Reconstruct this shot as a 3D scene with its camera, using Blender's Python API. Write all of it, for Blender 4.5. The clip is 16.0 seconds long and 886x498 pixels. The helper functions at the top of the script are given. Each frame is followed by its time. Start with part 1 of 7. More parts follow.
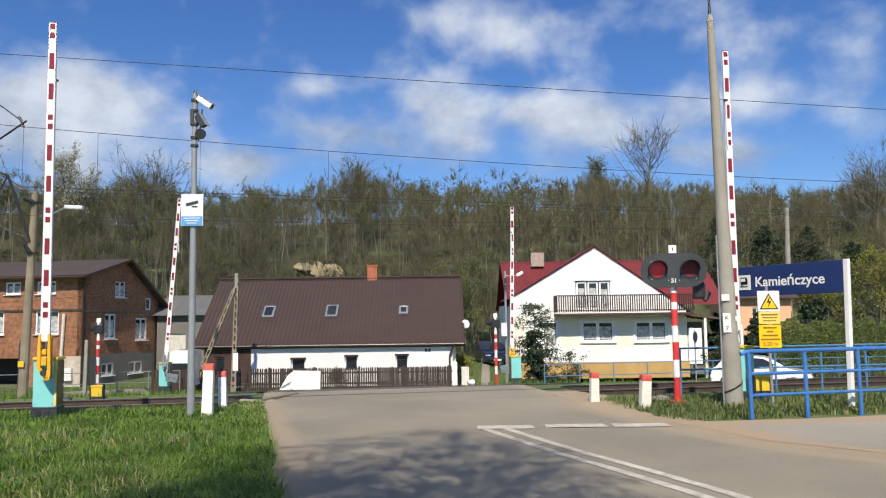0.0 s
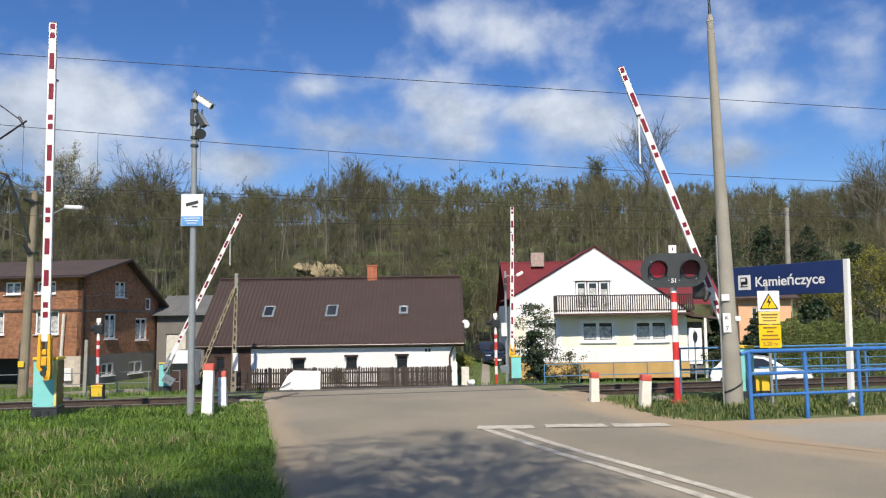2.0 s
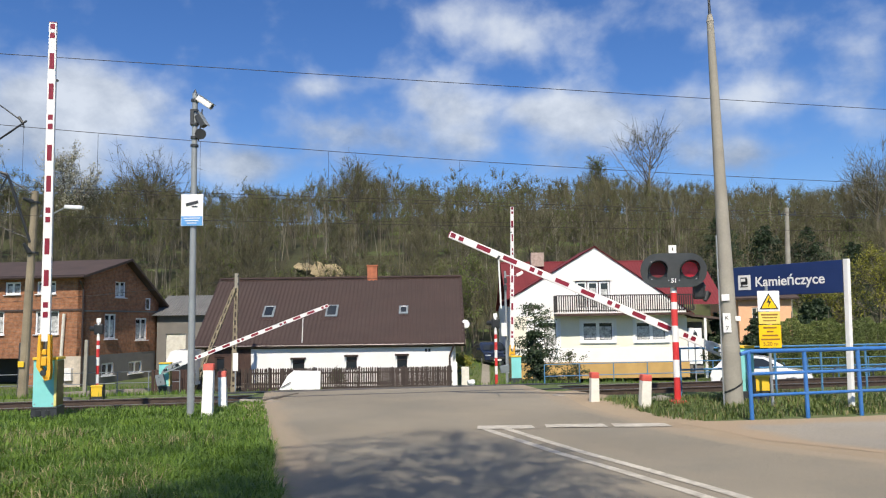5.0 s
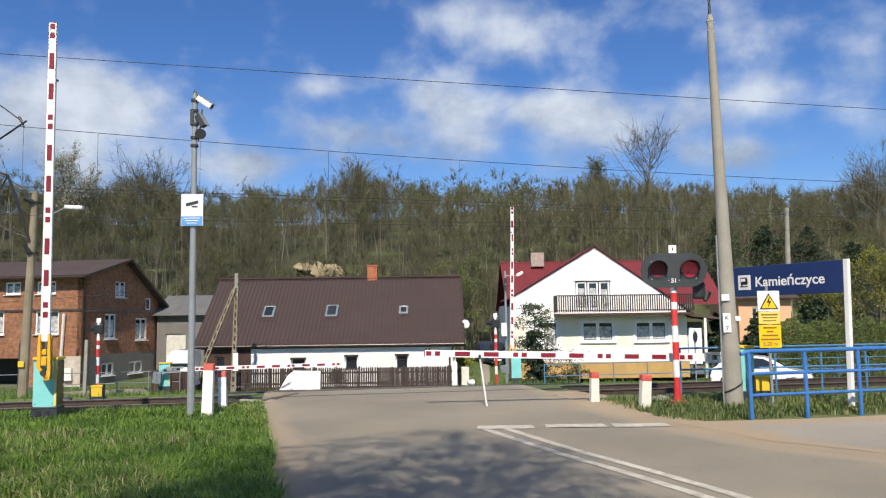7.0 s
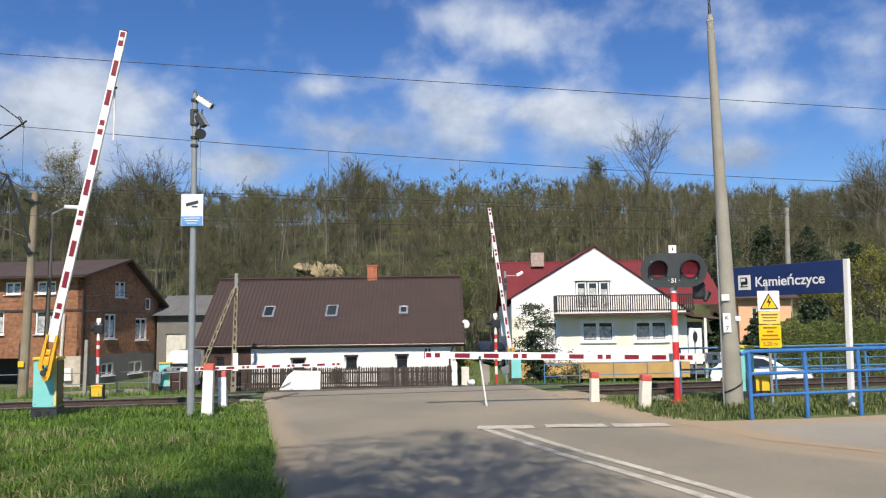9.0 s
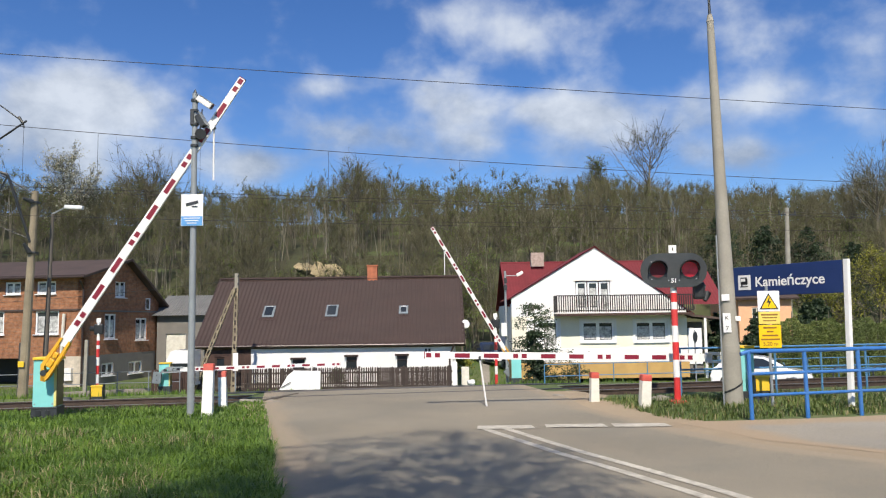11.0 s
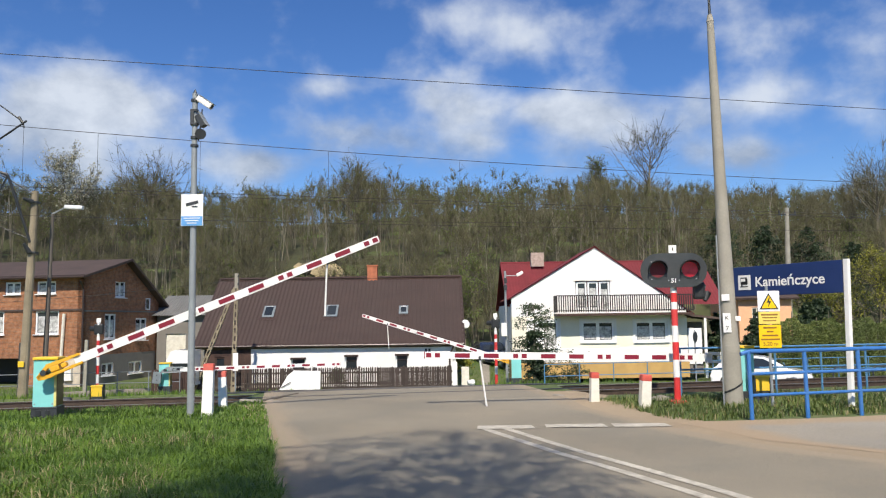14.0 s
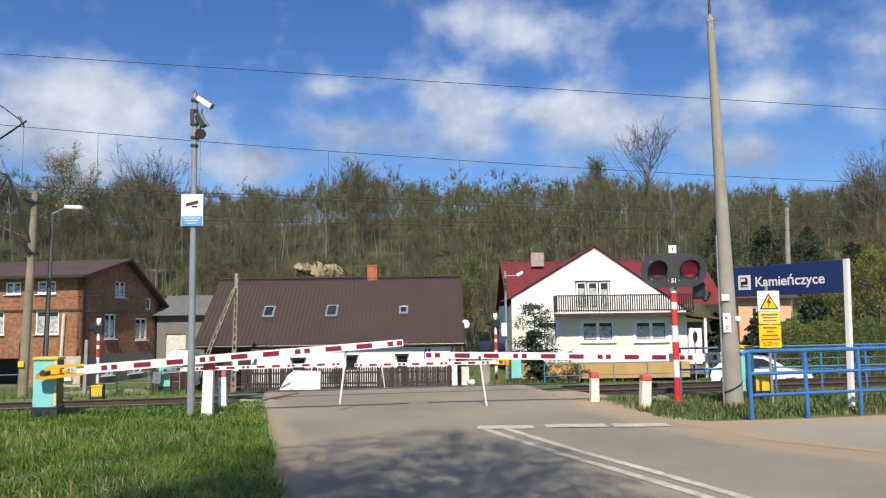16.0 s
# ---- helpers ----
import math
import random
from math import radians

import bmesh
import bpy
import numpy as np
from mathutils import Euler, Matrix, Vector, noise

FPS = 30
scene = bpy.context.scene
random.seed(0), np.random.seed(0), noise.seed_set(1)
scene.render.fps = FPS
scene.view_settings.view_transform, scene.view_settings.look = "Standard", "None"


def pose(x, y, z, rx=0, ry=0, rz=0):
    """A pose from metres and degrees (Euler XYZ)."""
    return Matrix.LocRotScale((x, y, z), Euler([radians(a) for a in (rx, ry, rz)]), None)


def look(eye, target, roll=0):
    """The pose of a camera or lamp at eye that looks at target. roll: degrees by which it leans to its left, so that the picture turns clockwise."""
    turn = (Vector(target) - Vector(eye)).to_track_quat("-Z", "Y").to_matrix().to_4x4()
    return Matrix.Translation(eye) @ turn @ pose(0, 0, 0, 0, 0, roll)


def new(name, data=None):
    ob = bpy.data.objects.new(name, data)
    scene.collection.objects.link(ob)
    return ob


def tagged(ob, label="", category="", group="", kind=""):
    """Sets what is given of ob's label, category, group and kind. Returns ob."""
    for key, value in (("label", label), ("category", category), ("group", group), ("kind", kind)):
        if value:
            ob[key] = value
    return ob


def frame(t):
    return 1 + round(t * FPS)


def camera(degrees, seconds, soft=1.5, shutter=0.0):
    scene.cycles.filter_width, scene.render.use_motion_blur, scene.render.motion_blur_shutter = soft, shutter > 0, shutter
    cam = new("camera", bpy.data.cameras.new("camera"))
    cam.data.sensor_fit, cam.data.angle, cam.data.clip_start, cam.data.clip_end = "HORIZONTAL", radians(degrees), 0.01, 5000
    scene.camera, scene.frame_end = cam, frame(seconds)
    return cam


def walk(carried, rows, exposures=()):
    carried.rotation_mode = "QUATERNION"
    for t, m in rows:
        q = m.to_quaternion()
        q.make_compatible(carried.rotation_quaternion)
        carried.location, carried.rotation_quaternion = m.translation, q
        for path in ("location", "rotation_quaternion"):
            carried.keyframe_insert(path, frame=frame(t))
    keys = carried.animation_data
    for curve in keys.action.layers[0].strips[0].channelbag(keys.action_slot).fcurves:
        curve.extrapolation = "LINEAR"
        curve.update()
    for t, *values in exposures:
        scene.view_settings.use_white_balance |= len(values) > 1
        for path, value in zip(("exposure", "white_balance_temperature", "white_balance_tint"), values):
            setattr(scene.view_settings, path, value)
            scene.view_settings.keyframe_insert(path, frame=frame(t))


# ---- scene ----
# ---- camera ----
cam = camera(58.33, 16.0, soft=1.15)
EYE = pose(0, 0, 1.67, 95.109, 0, 0) @ pose(0, 0, 0, 0, 0, -0.754)
walk(cam, [(0.0, EYE), (16.0, EYE)])

# ---- sky, sun, exposure ----
SUN_AZ, SUN_EL = radians(182), radians(47)
sky_world = bpy.data.worlds.new("sky")
scene.world = sky_world
sky_world.use_nodes = True
wn = sky_world.node_tree.nodes
sky = wn.new("ShaderNodeTexSky")
sky.sky_type = "NISHITA"
sky.sun_disc = False
sky.sun_elevation, sky.sun_rotation = SUN_EL, SUN_AZ
sky.air_density, sky.dust_density, sky.ozone_density = 1.0, 0.0, 6.5
rich = wn.new("ShaderNodeHueSaturation")
rich.inputs["Saturation"].default_value = 1.16
rich.inputs["Hue"].default_value = 0.51
sky_world.node_tree.links.new(sky.outputs[0], rich.inputs["Color"])
sky_world.node_tree.links.new(rich.outputs[0], wn["Background"].inputs[0])
wn["Background"].inputs[1].default_value = 0.097
sun = new("sun", bpy.data.lights.new("sun", "SUN"))
sun.data.energy, sun.data.angle, sun.data.color = 5.0, radians(0.55), (1.0, 0.91, 0.78)
SUN_WAY = Vector((math.sin(SUN_AZ) * math.cos(SUN_EL), math.cos(SUN_AZ) * math.cos(SUN_EL), math.sin(SUN_EL)))
sun.matrix_world = look(SUN_WAY * 50, (0, 0, 0))
scene.view_settings.exposure = 0.3


# ---- materials ----
def nodes_of(name):
    m = bpy.data.materials.new(name)
    m.use_nodes = True
    t = m.node_tree
    return m, t, t.nodes["Principled BSDF"]


def add(t, kind, **kw):
    n = t.nodes.new("ShaderNode" + kind)
    for k, v in kw.items():
        n.inputs[k].default_value = v
    return n


def ramp(t, src, stops):
    n = t.nodes.new("ShaderNodeValToRGB")
    e = n.color_ramp.elements
    while len(e) < len(stops):
        e.new(0.5)
    for el, (p, c) in zip(e, stops):
        el.position, el.color = p, (*c, 1)
    t.links.new(src, n.inputs[0])
    return n


def mixc(t, a, b, fac, kind="MIX"):
    n = t.nodes.new("ShaderNodeMix")
    n.data_type, n.blend_type = "RGBA", kind
    for sock, v in ((n.inputs[0], fac), (n.inputs[6], a), (n.inputs[7], b)):
        if isinstance(v, bpy.types.NodeSocket):
            t.links.new(v, sock)
        else:
            sock.default_value = v if isinstance(v, (int, float)) else (*v, 1)
    return n.outputs[2]


def mat(name, base, rough=0.6, metal=0.0, var=0.18, scale=3.0, fine=40.0, bump=0.15, dirt=None, dirt_amt=0.25,
        rand=0.0, island=0.0, world=False, emit=0.0, coat=0.0):
    """A surface with broad stains, fine grain and bump."""
    m, t, b = nodes_of(name)
    if world:
        co = t.nodes.new("ShaderNodeNewGeometry").outputs["Position"]
    else:
        co = t.nodes.new("ShaderNodeTexCoord").outputs["Object"]
    big = add(t, "TexNoise", Scale=scale, Detail=5.0, Roughness=0.6)
    small = add(t, "TexNoise", Scale=fine, Detail=3.0)
    for n in (big, small):
        t.links.new(co, n.inputs["Vector"])
    lo = tuple(c * (1 - var) for c in base)
    hi = tuple(min(1, c * (1 + var)) for c in base)
    col = ramp(t, big.outputs[0], [(0.3, lo), (0.7, hi)]).outputs[0]
    g = ramp(t, small.outputs[0], [(0.25, (1 - var * 0.8,) * 3), (0.75, (1.0,) * 3)]).outputs[0]
    col = mixc(t, col, g, 1.0, "MULTIPLY")
    if dirt:
        d = add(t, "TexNoise", Scale=scale * 0.45, Detail=6.0, Roughness=0.7)
        t.links.new(co, d.inputs["Vector"])
        f = ramp(t, d.outputs[0], [(0.45, (0,) * 3), (0.75, (dirt_amt,) * 3)]).outputs[0]
        col = mixc(t, col, dirt, f)
    for amount, src in ((rand, "obj"), (island, "isl")):
        if amount:
            r = t.nodes.new("ShaderNodeObjectInfo").outputs["Random"] if src == "obj" else t.nodes.new("ShaderNodeNewGeometry").outputs["Random Per Island"]
            k = ramp(t, r, [(0, (1 - amount,) * 3), (1, (1 + amount,) * 3)]).outputs[0]
            col = mixc(t, col, k, 1.0, "MULTIPLY")
    t.links.new(col, b.inputs["Base Color"])
    b.inputs["Roughness"].default_value, b.inputs["Metallic"].default_value = rough, metal
    b.inputs["Coat Weight"].default_value = coat
    if emit:
        t.links.new(col, b.inputs["Emission Color"])
        b.inputs["Emission Strength"].default_value = emit
    if bump:
        bp = add(t, "Bump", Strength=bump, Distance=0.02)
        t.links.new(small.outputs[0], bp.inputs["Height"])
        t.links.new(bp.outputs[0], b.inputs["Normal"])
    return m


def glass(name, tint=(0.02, 0.025, 0.03), rough=0.04):
    m, t, b = nodes_of(name)
    b.inputs["Base Color"].default_value = (*tint, 1)
    b.inputs["Roughness"].default_value = rough
    b.inputs["Specular IOR Level"].default_value = 0.6
    return m


def brick_mat(name, c1, c2, mortar):
    m, t, b = nodes_of(name)
    co = t.nodes.new("ShaderNodeTexCoord").outputs["Object"]
    sep = t.nodes.new("ShaderNodeSeparateXYZ")
    t.links.new(co, sep.inputs[0])
    sm = t.nodes.new("ShaderNodeMath")
    t.links.new(sep.outputs[0], sm.inputs[0])
    t.links.new(sep.outputs[1], sm.inputs[1])
    cmb = t.nodes.new("ShaderNodeCombineXYZ")
    t.links.new(sm.outputs[0], cmb.inputs[0])
    t.links.new(sep.outputs[2], cmb.inputs[1])
    br = t.nodes.new("ShaderNodeTexBrick")
    for k, v in (("Scale", 1.0), ("Mortar Size", 0.008), ("Brick Width", 0.26), ("Row Height", 0.078), ("Bias", -0.2)):
        br.inputs[k].default_value = v
    br.inputs["Color1"].default_value, br.inputs["Color2"].default_value = (*c1, 1), (*c2, 1)
    br.inputs["Mortar"].default_value = (*mortar, 1)
    t.links.new(cmb.outputs[0], br.inputs["Vector"])
    nz = add(t, "TexNoise", Scale=0.9, Detail=7.0, Roughness=0.7)
    t.links.new(co, nz.inputs["Vector"])
    n2 = add(t, "TexNoise", Scale=4.5, Detail=4.0)
    t.links.new(co, n2.inputs["Vector"])
    k = ramp(t, nz.outputs[0], [(0.3, (0.68, 0.66, 0.66)), (0.7, (1.15, 1.12, 1.1))]).outputs[0]
    k2 = ramp(t, n2.outputs[0], [(0.35, (0.7,) * 3), (0.65, (1.15,) * 3)]).outputs[0]
    col = mixc(t, mixc(t, br.outputs[0], k, 1.0, "MULTIPLY"), k2, 1.0, "MULTIPLY")
    t.links.new(col, b.inputs["Base Color"])
    b.inputs["Roughness"].default_value = 0.85
    bp = add(t, "Bump", Strength=0.5, Distance=0.01)
    t.links.new(br.outputs[1], bp.inputs["Height"])
    bp.invert = True
    t.links.new(bp.outputs[0], b.inputs["Normal"])
    return m


def road_mat(name, base, warm, crack=True, edge=None):
    m, t, b = nodes_of(name)
    co = t.nodes.new("ShaderNodeNewGeometry").outputs["Position"]
    broad = add(t, "TexNoise", Scale=0.55, Detail=6.0, Roughness=0.65)
    fine = add(t, "TexNoise", Scale=90.0, Detail=2.0)
    patch = add(t, "TexNoise", Scale=0.18, Detail=3.0)
    for n in (broad, fine, patch):
        t.links.new(co, n.inputs["Vector"])
    f = ramp(t, broad.outputs[0], [(0.35, (0,) * 3), (0.7, (0.75,) * 3)]).outputs[0]
    col = mixc(t, base, warm, f)
    g = ramp(t, fine.outputs[0], [(0.25, (0.62,) * 3), (0.75, (1.25,) * 3)]).outputs[0]
    p = ramp(t, patch.outputs[0], [(0.4, (0.86,) * 3), (0.6, (1.08,) * 3)]).outputs[0]
    col = mixc(t, mixc(t, col, g, 1.0, "MULTIPLY"), p, 1.0, "MULTIPLY")
    if crack:
        vo = t.nodes.new("ShaderNodeTexVoronoi")
        vo.feature = "DISTANCE_TO_EDGE"
        vo.inputs["Scale"].default_value = 0.22
        wob = mixc(t, co, broad.outputs[1], 0.6)
        t.links.new(wob, vo.inputs["Vector"])
        c = ramp(t, vo.outputs[0], [(0.0, (0.5,) * 3), (0.006, (1,) * 3)]).outputs[0]
        col = mixc(t, col, c, 0.4, "MULTIPLY")
    if edge:
        at = t.nodes.new("ShaderNodeAttribute")
        at.attribute_name = "edge"
        ma = t.nodes.new("ShaderNodeMath")
        ma.operation = "MULTIPLY_ADD"
        t.links.new(at.outputs["Fac"], ma.inputs[0])
        ma.inputs[1].default_value = 0.8
        t.links.new(broad.outputs[0], ma.inputs[2])
        e = ramp(t, ma.outputs[0], [(0.66, (0,) * 3), (1.0, (0.9,) * 3)]).outputs[0]
        col = mixc(t, col, mixc(t, edge, g, 1.0, "MULTIPLY"), e)
    t.links.new(col, b.inputs["Base Color"])
    b.inputs["Roughness"].default_value = 0.88
    bp = add(t, "Bump", Strength=0.5, Distance=0.01)
    t.links.new(fine.outputs[0], bp.inputs["Height"])
    t.links.new(bp.outputs[0], b.inputs["Normal"])
    return m


def ground_mat():
    m, t, b = nodes_of("turf")
    co = t.nodes.new("ShaderNodeNewGeometry").outputs["Position"]
    n1 = add(t, "TexNoise", Scale=0.35, Detail=6.0, Roughness=0.65)
    n2 = add(t, "TexNoise", Scale=6.0, Detail=5.0)
    for n in (n1, n2):
        t.links.new(co, n.inputs["Vector"])
    a = ramp(t, n1.outputs[0], [(0.35, (0.075, 0.11, 0.028)), (0.55, (0.1, 0.135, 0.038)), (0.72, (0.17, 0.145, 0.08))]).outputs[0]
    g = ramp(t, n2.outputs[0], [(0.3, (0.6,) * 3), (0.7, (1.2,) * 3)]).outputs[0]
    t.links.new(mixc(t, a, g, 1.0, "MULTIPLY"), b.inputs["Base Color"])
    b.inputs["Roughness"].default_value = 0.95
    bp = add(t, "Bump", Strength=0.8, Distance=0.05)
    t.links.new(n2.outputs[0], bp.inputs["Height"])
    t.links.new(bp.outputs[0], b.inputs["Normal"])
    return m


def leaf_mat(name, lo, hi, rough=0.6, trans=0.35, dry=None, patch=0.35):
    m, t, b = nodes_of(name)
    r = t.nodes.new("ShaderNodeNewGeometry").outputs["Random Per Island"]
    pos = t.nodes.new("ShaderNodeNewGeometry").outputs["Position"]
    nz = add(t, "TexNoise", Scale=patch, Detail=4.0)
    t.links.new(pos, nz.inputs["Vector"])
    stops = [(0.0, lo), (0.85, hi)] + ([(0.93, dry)] if dry else [])
    c = ramp(t, r, stops)
    k = ramp(t, nz.outputs[0], [(0.35, (0.72, 0.74, 0.8)), (0.65, (1.2, 1.12, 1.05))]).outputs[0]
    tint = mixc(t, c.outputs[0], k, 1.0, "MULTIPLY")
    t.links.new(tint, b.inputs["Base Color"])
    b.inputs["Roughness"].default_value = rough
    tr = t.nodes.new("ShaderNodeBsdfTranslucent")
    t.links.new(tint, tr.inputs[0])
    mx = t.nodes.new("ShaderNodeMixShader")
    mx.inputs[0].default_value = trans
    out = t.nodes["Material Output"]
    t.links.new(b.outputs[0], mx.inputs[1])
    t.links.new(tr.outputs[0], mx.inputs[2])
    t.links.new(mx.outputs[0], out.inputs[0])
    return m


M = dict(
    turf=ground_mat(),
    asphalt=road_mat("asphalt", (0.228, 0.204, 0.156), (0.3, 0.255, 0.183), edge=(0.31, 0.25, 0.172)),
    path=road_mat("path_asphalt", (0.28, 0.255, 0.21), (0.32, 0.28, 0.215), False, edge=(0.35, 0.26, 0.165)),
    dirt=road_mat("sandy_dirt", (0.37, 0.29, 0.19), (0.29, 0.22, 0.14), False),
    marking=mat("road_paint", (0.52, 0.48, 0.4), 0.8, var=0.25, scale=7, fine=60, dirt=(0.25, 0.225, 0.185), dirt_amt=0.9, world=True),
    ballast=mat("ballast", (0.14, 0.115, 0.09), 0.95, var=0.4, scale=6, fine=30, bump=0.8, island=0.5, world=True),
    rail=mat("rusty_rail", (0.085, 0.06, 0.045), 0.6, 0.4, var=0.3, scale=5),
    railtop=mat("rail_head", (0.45, 0.43, 0.41), 0.3, 0.9, var=0.1),
    sleeper=mat("concrete_sleeper", (0.27, 0.24, 0.2), 0.9, var=0.25),
    white=mat("white_paint", (0.8, 0.79, 0.77), 0.45, var=0.05, dirt=(0.45, 0.42, 0.38), dirt_amt=0.3),
    red=mat("red_foil", (0.215, 0.01, 0.027), 0.4, var=0.12),
    redpost=mat("red_paint", (0.62, 0.035, 0.035), 0.45, var=0.12, dirt=(0.4, 0.2, 0.18), dirt_amt=0.3),
    redfaded=mat("faded_red_paint", (0.62, 0.1, 0.07), 0.7, var=0.25, dirt=(0.6, 0.5, 0.45), dirt_amt=0.4),
    bollard=mat("limewashed_concrete", (0.72, 0.69, 0.6), 0.85, var=0.1, scale=6, dirt=(0.42, 0.36, 0.26), dirt_amt=0.6),
    bollardw=mat("fresh_limewash", (0.82, 0.81, 0.78), 0.8, var=0.06, scale=6, dirt=(0.5, 0.46, 0.38), dirt_amt=0.4),
    cyan=mat("turquoise_enamel", (0.22, 0.6, 0.58), 0.4, var=0.06, dirt=(0.3, 0.45, 0.42), dirt_amt=0.3),
    yellow=mat("yellow_paint", (0.75, 0.5, 0.03), 0.45, var=0.1, dirt=(0.4, 0.3, 0.1), dirt_amt=0.35),
    paleyellow=mat("pale_yellow_enamel", (0.66, 0.6, 0.22), 0.45, var=0.06),
    orange=mat("orange_yellow_paint", (0.8, 0.42, 0.02), 0.4, var=0.1, dirt=(0.3, 0.18, 0.05), dirt_amt=0.4),
    darkgrey=mat("dark_grey_steel", (0.05, 0.055, 0.06), 0.5, 0.3, var=0.15),
    black=mat("black_plastic", (0.02, 0.022, 0.024), 0.45, var=0.1),
    signal=mat("signal_board_black", (0.035, 0.04, 0.042), 0.42, var=0.15, dirt=(0.1, 0.1, 0.095), dirt_amt=0.3),
    galv=mat("galvanised_steel", (0.27, 0.295, 0.31), 0.5, 0.15, var=0.12, dirt=(0.28, 0.28, 0.27), dirt_amt=0.3),
    poleconc=mat("spun_concrete", (0.32, 0.3, 0.25), 0.9, var=0.14, scale=1.6, fine=30, dirt=(0.2, 0.185, 0.16), dirt_amt=0.5),
    woodpole=mat("weathered_concrete_pole", (0.28, 0.235, 0.16), 0.9, var=0.2, scale=2, dirt=(0.14, 0.12, 0.08), dirt_amt=0.5),
    lamppole=mat("dull_brown_steel", (0.11, 0.095, 0.08), 0.7, var=0.2, scale=2),
    blue=mat("blue_railing_paint", (0.035, 0.15, 0.42), 0.4, var=0.12, dirt=(0.12, 0.2, 0.35), dirt_amt=0.4),
    greyrail=mat("dull_grey_rail", (0.17, 0.2, 0.22), 0.6, var=0.15),
    bluefar=mat("blue_fence_paint", (0.07, 0.2, 0.36), 0.5, var=0.12),
    signblue=mat("navy_sign_panel", (0.012, 0.03, 0.12), 0.35, var=0.06),
    cctvblue=mat("light_blue_panel", (0.12, 0.33, 0.66), 0.4, var=0.06),
    signyellow=mat("yellow_sign_panel", (0.85, 0.52, 0.0), 0.4, var=0.06),
    signpale=mat("weathered_yellow_sign", (0.76, 0.6, 0.12), 0.45, var=0.08),
    ink=mat("printed_black", (0.02, 0.02, 0.02), 0.5, var=0.1),
    inkbrown=mat("printed_brown", (0.25, 0.12, 0.02), 0.5, var=0.1),
    plaster=mat("white_plaster", (0.8, 0.79, 0.77), 0.85, var=0.05, scale=0.8, fine=20, dirt=(0.58, 0.56, 0.52), dirt_amt=0.35),
    cream=mat("shade_tinted_plaster", (0.8, 0.76, 0.63), 0.85, var=0.06, scale=0.8, fine=20, dirt=(0.6, 0.52, 0.38), dirt_amt=0.35),
    ochre=mat("ochre_plinth", (0.48, 0.31, 0.11), 0.85, var=0.12, scale=1.2),
    greyplaster=mat("grey_cement_render", (0.2, 0.185, 0.165), 0.9, var=0.15, scale=1.0, dirt=(0.2, 0.19, 0.18), dirt_amt=0.4),
    stone=mat("limestone_blocks", (0.55, 0.48, 0.38), 0.9, var=0.22, scale=2.5, fine=12),
    peach=mat("peach_plaster", (0.75, 0.42, 0.24), 0.85, var=0.06),
    brick=brick_mat("red_brick", (0.4, 0.17, 0.075), (0.3, 0.115, 0.05), (0.3, 0.22, 0.16)),
    chimney=mat("chimney_brick", (0.42, 0.14, 0.07), 0.85, var=0.25, scale=6),
    chimneygrey=mat("plastered_chimney", (0.42, 0.33, 0.28), 0.85, var=0.25, scale=6),
    roofbrown=mat("brown_metal_tile", (0.032, 0.0135, 0.011), 0.7, 0.0, var=0.14, scale=0.9, fine=14, dirt=(0.05, 0.03, 0.026), dirt_amt=0.4),
    roofred=mat("red_metal_tile", (0.15, 0.016, 0.022), 0.85, var=0.14, scale=0.9, fine=14),
    roofdark=mat("bitumen_felt", (0.075, 0.05, 0.04), 0.75, var=0.22, scale=1.0),
    roofgrey=mat("asbestos_sheet", (0.15, 0.15, 0.145), 0.9, var=0.16, scale=1.0),
    brownwood=mat("brown_stained_boards", (0.055, 0.028, 0.02), 0.7, var=0.25, scale=3, rand=0.2),
    fence=mat("weathered_fence_wood", (0.05, 0.036, 0.03), 0.85, var=0.25, scale=4, rand=0.3),
    balcony=mat("balcony_bars", (0.014, 0.012, 0.012), 0.6, var=0.2),
    pvc=mat("white_window_frame", (0.82, 0.82, 0.81), 0.35, var=0.03),
    pane=glass("window_pane"),
    curtain=mat("lace_curtain", (0.56, 0.56, 0.54), 0.9, var=0.55, scale=5, fine=16),
    gutter=mat("dark_brown_gutter", (0.045, 0.028, 0.022), 0.4, var=0.1),
    carwhite=mat("white_car_paint", (0.8, 0.8, 0.8), 0.2, var=0.03, coat=0.6),
    cardark=mat("dark_blue_car_paint", (0.012, 0.018, 0.04), 0.2, var=0.03, coat=0.6),
    tyre=mat("tyre_rubber", (0.018, 0.018, 0.018), 0.85, var=0.1),
    rim=mat("alloy_rim", (0.5, 0.5, 0.51), 0.3, 0.8, var=0.05),
    headlight=glass("headlamp_glass", (0.5, 0.52, 0.55), 0.1),
    wire=mat("copper_wire", (0.045, 0.042, 0.04), 0.6, 0.3, var=0.1),
    bark=mat("grey_brown_bark", (0.15, 0.13, 0.095), 0.9, var=0.25, scale=2, island=0.35, bump=0),
    twig=mat("brown_twigs", (0.125, 0.115, 0.06), 0.9, var=0.2, scale=0.08, island=0.4, bump=0, world=True),
    birch=mat("pale_bark", (0.27, 0.245, 0.19), 0.9, var=0.25, scale=2, bump=0),
    leafnew=leaf_mat("spring_leaf", (0.085, 0.13, 0.025), (0.19, 0.25, 0.05)),
    leafolive=leaf_mat("olive_bud", (0.085, 0.11, 0.03), (0.17, 0.19, 0.055)),
    litter=mat("leaf_litter", (0.045, 0.045, 0.02), 0.95, var=0.35, scale=0.4, fine=3, bump=0.5, dirt=(0.08, 0.1, 0.03), dirt_amt=0.7, world=True),
    leafyellow=leaf_mat("willow_leaf", (0.16, 0.19, 0.03), (0.3, 0.3, 0.05)),
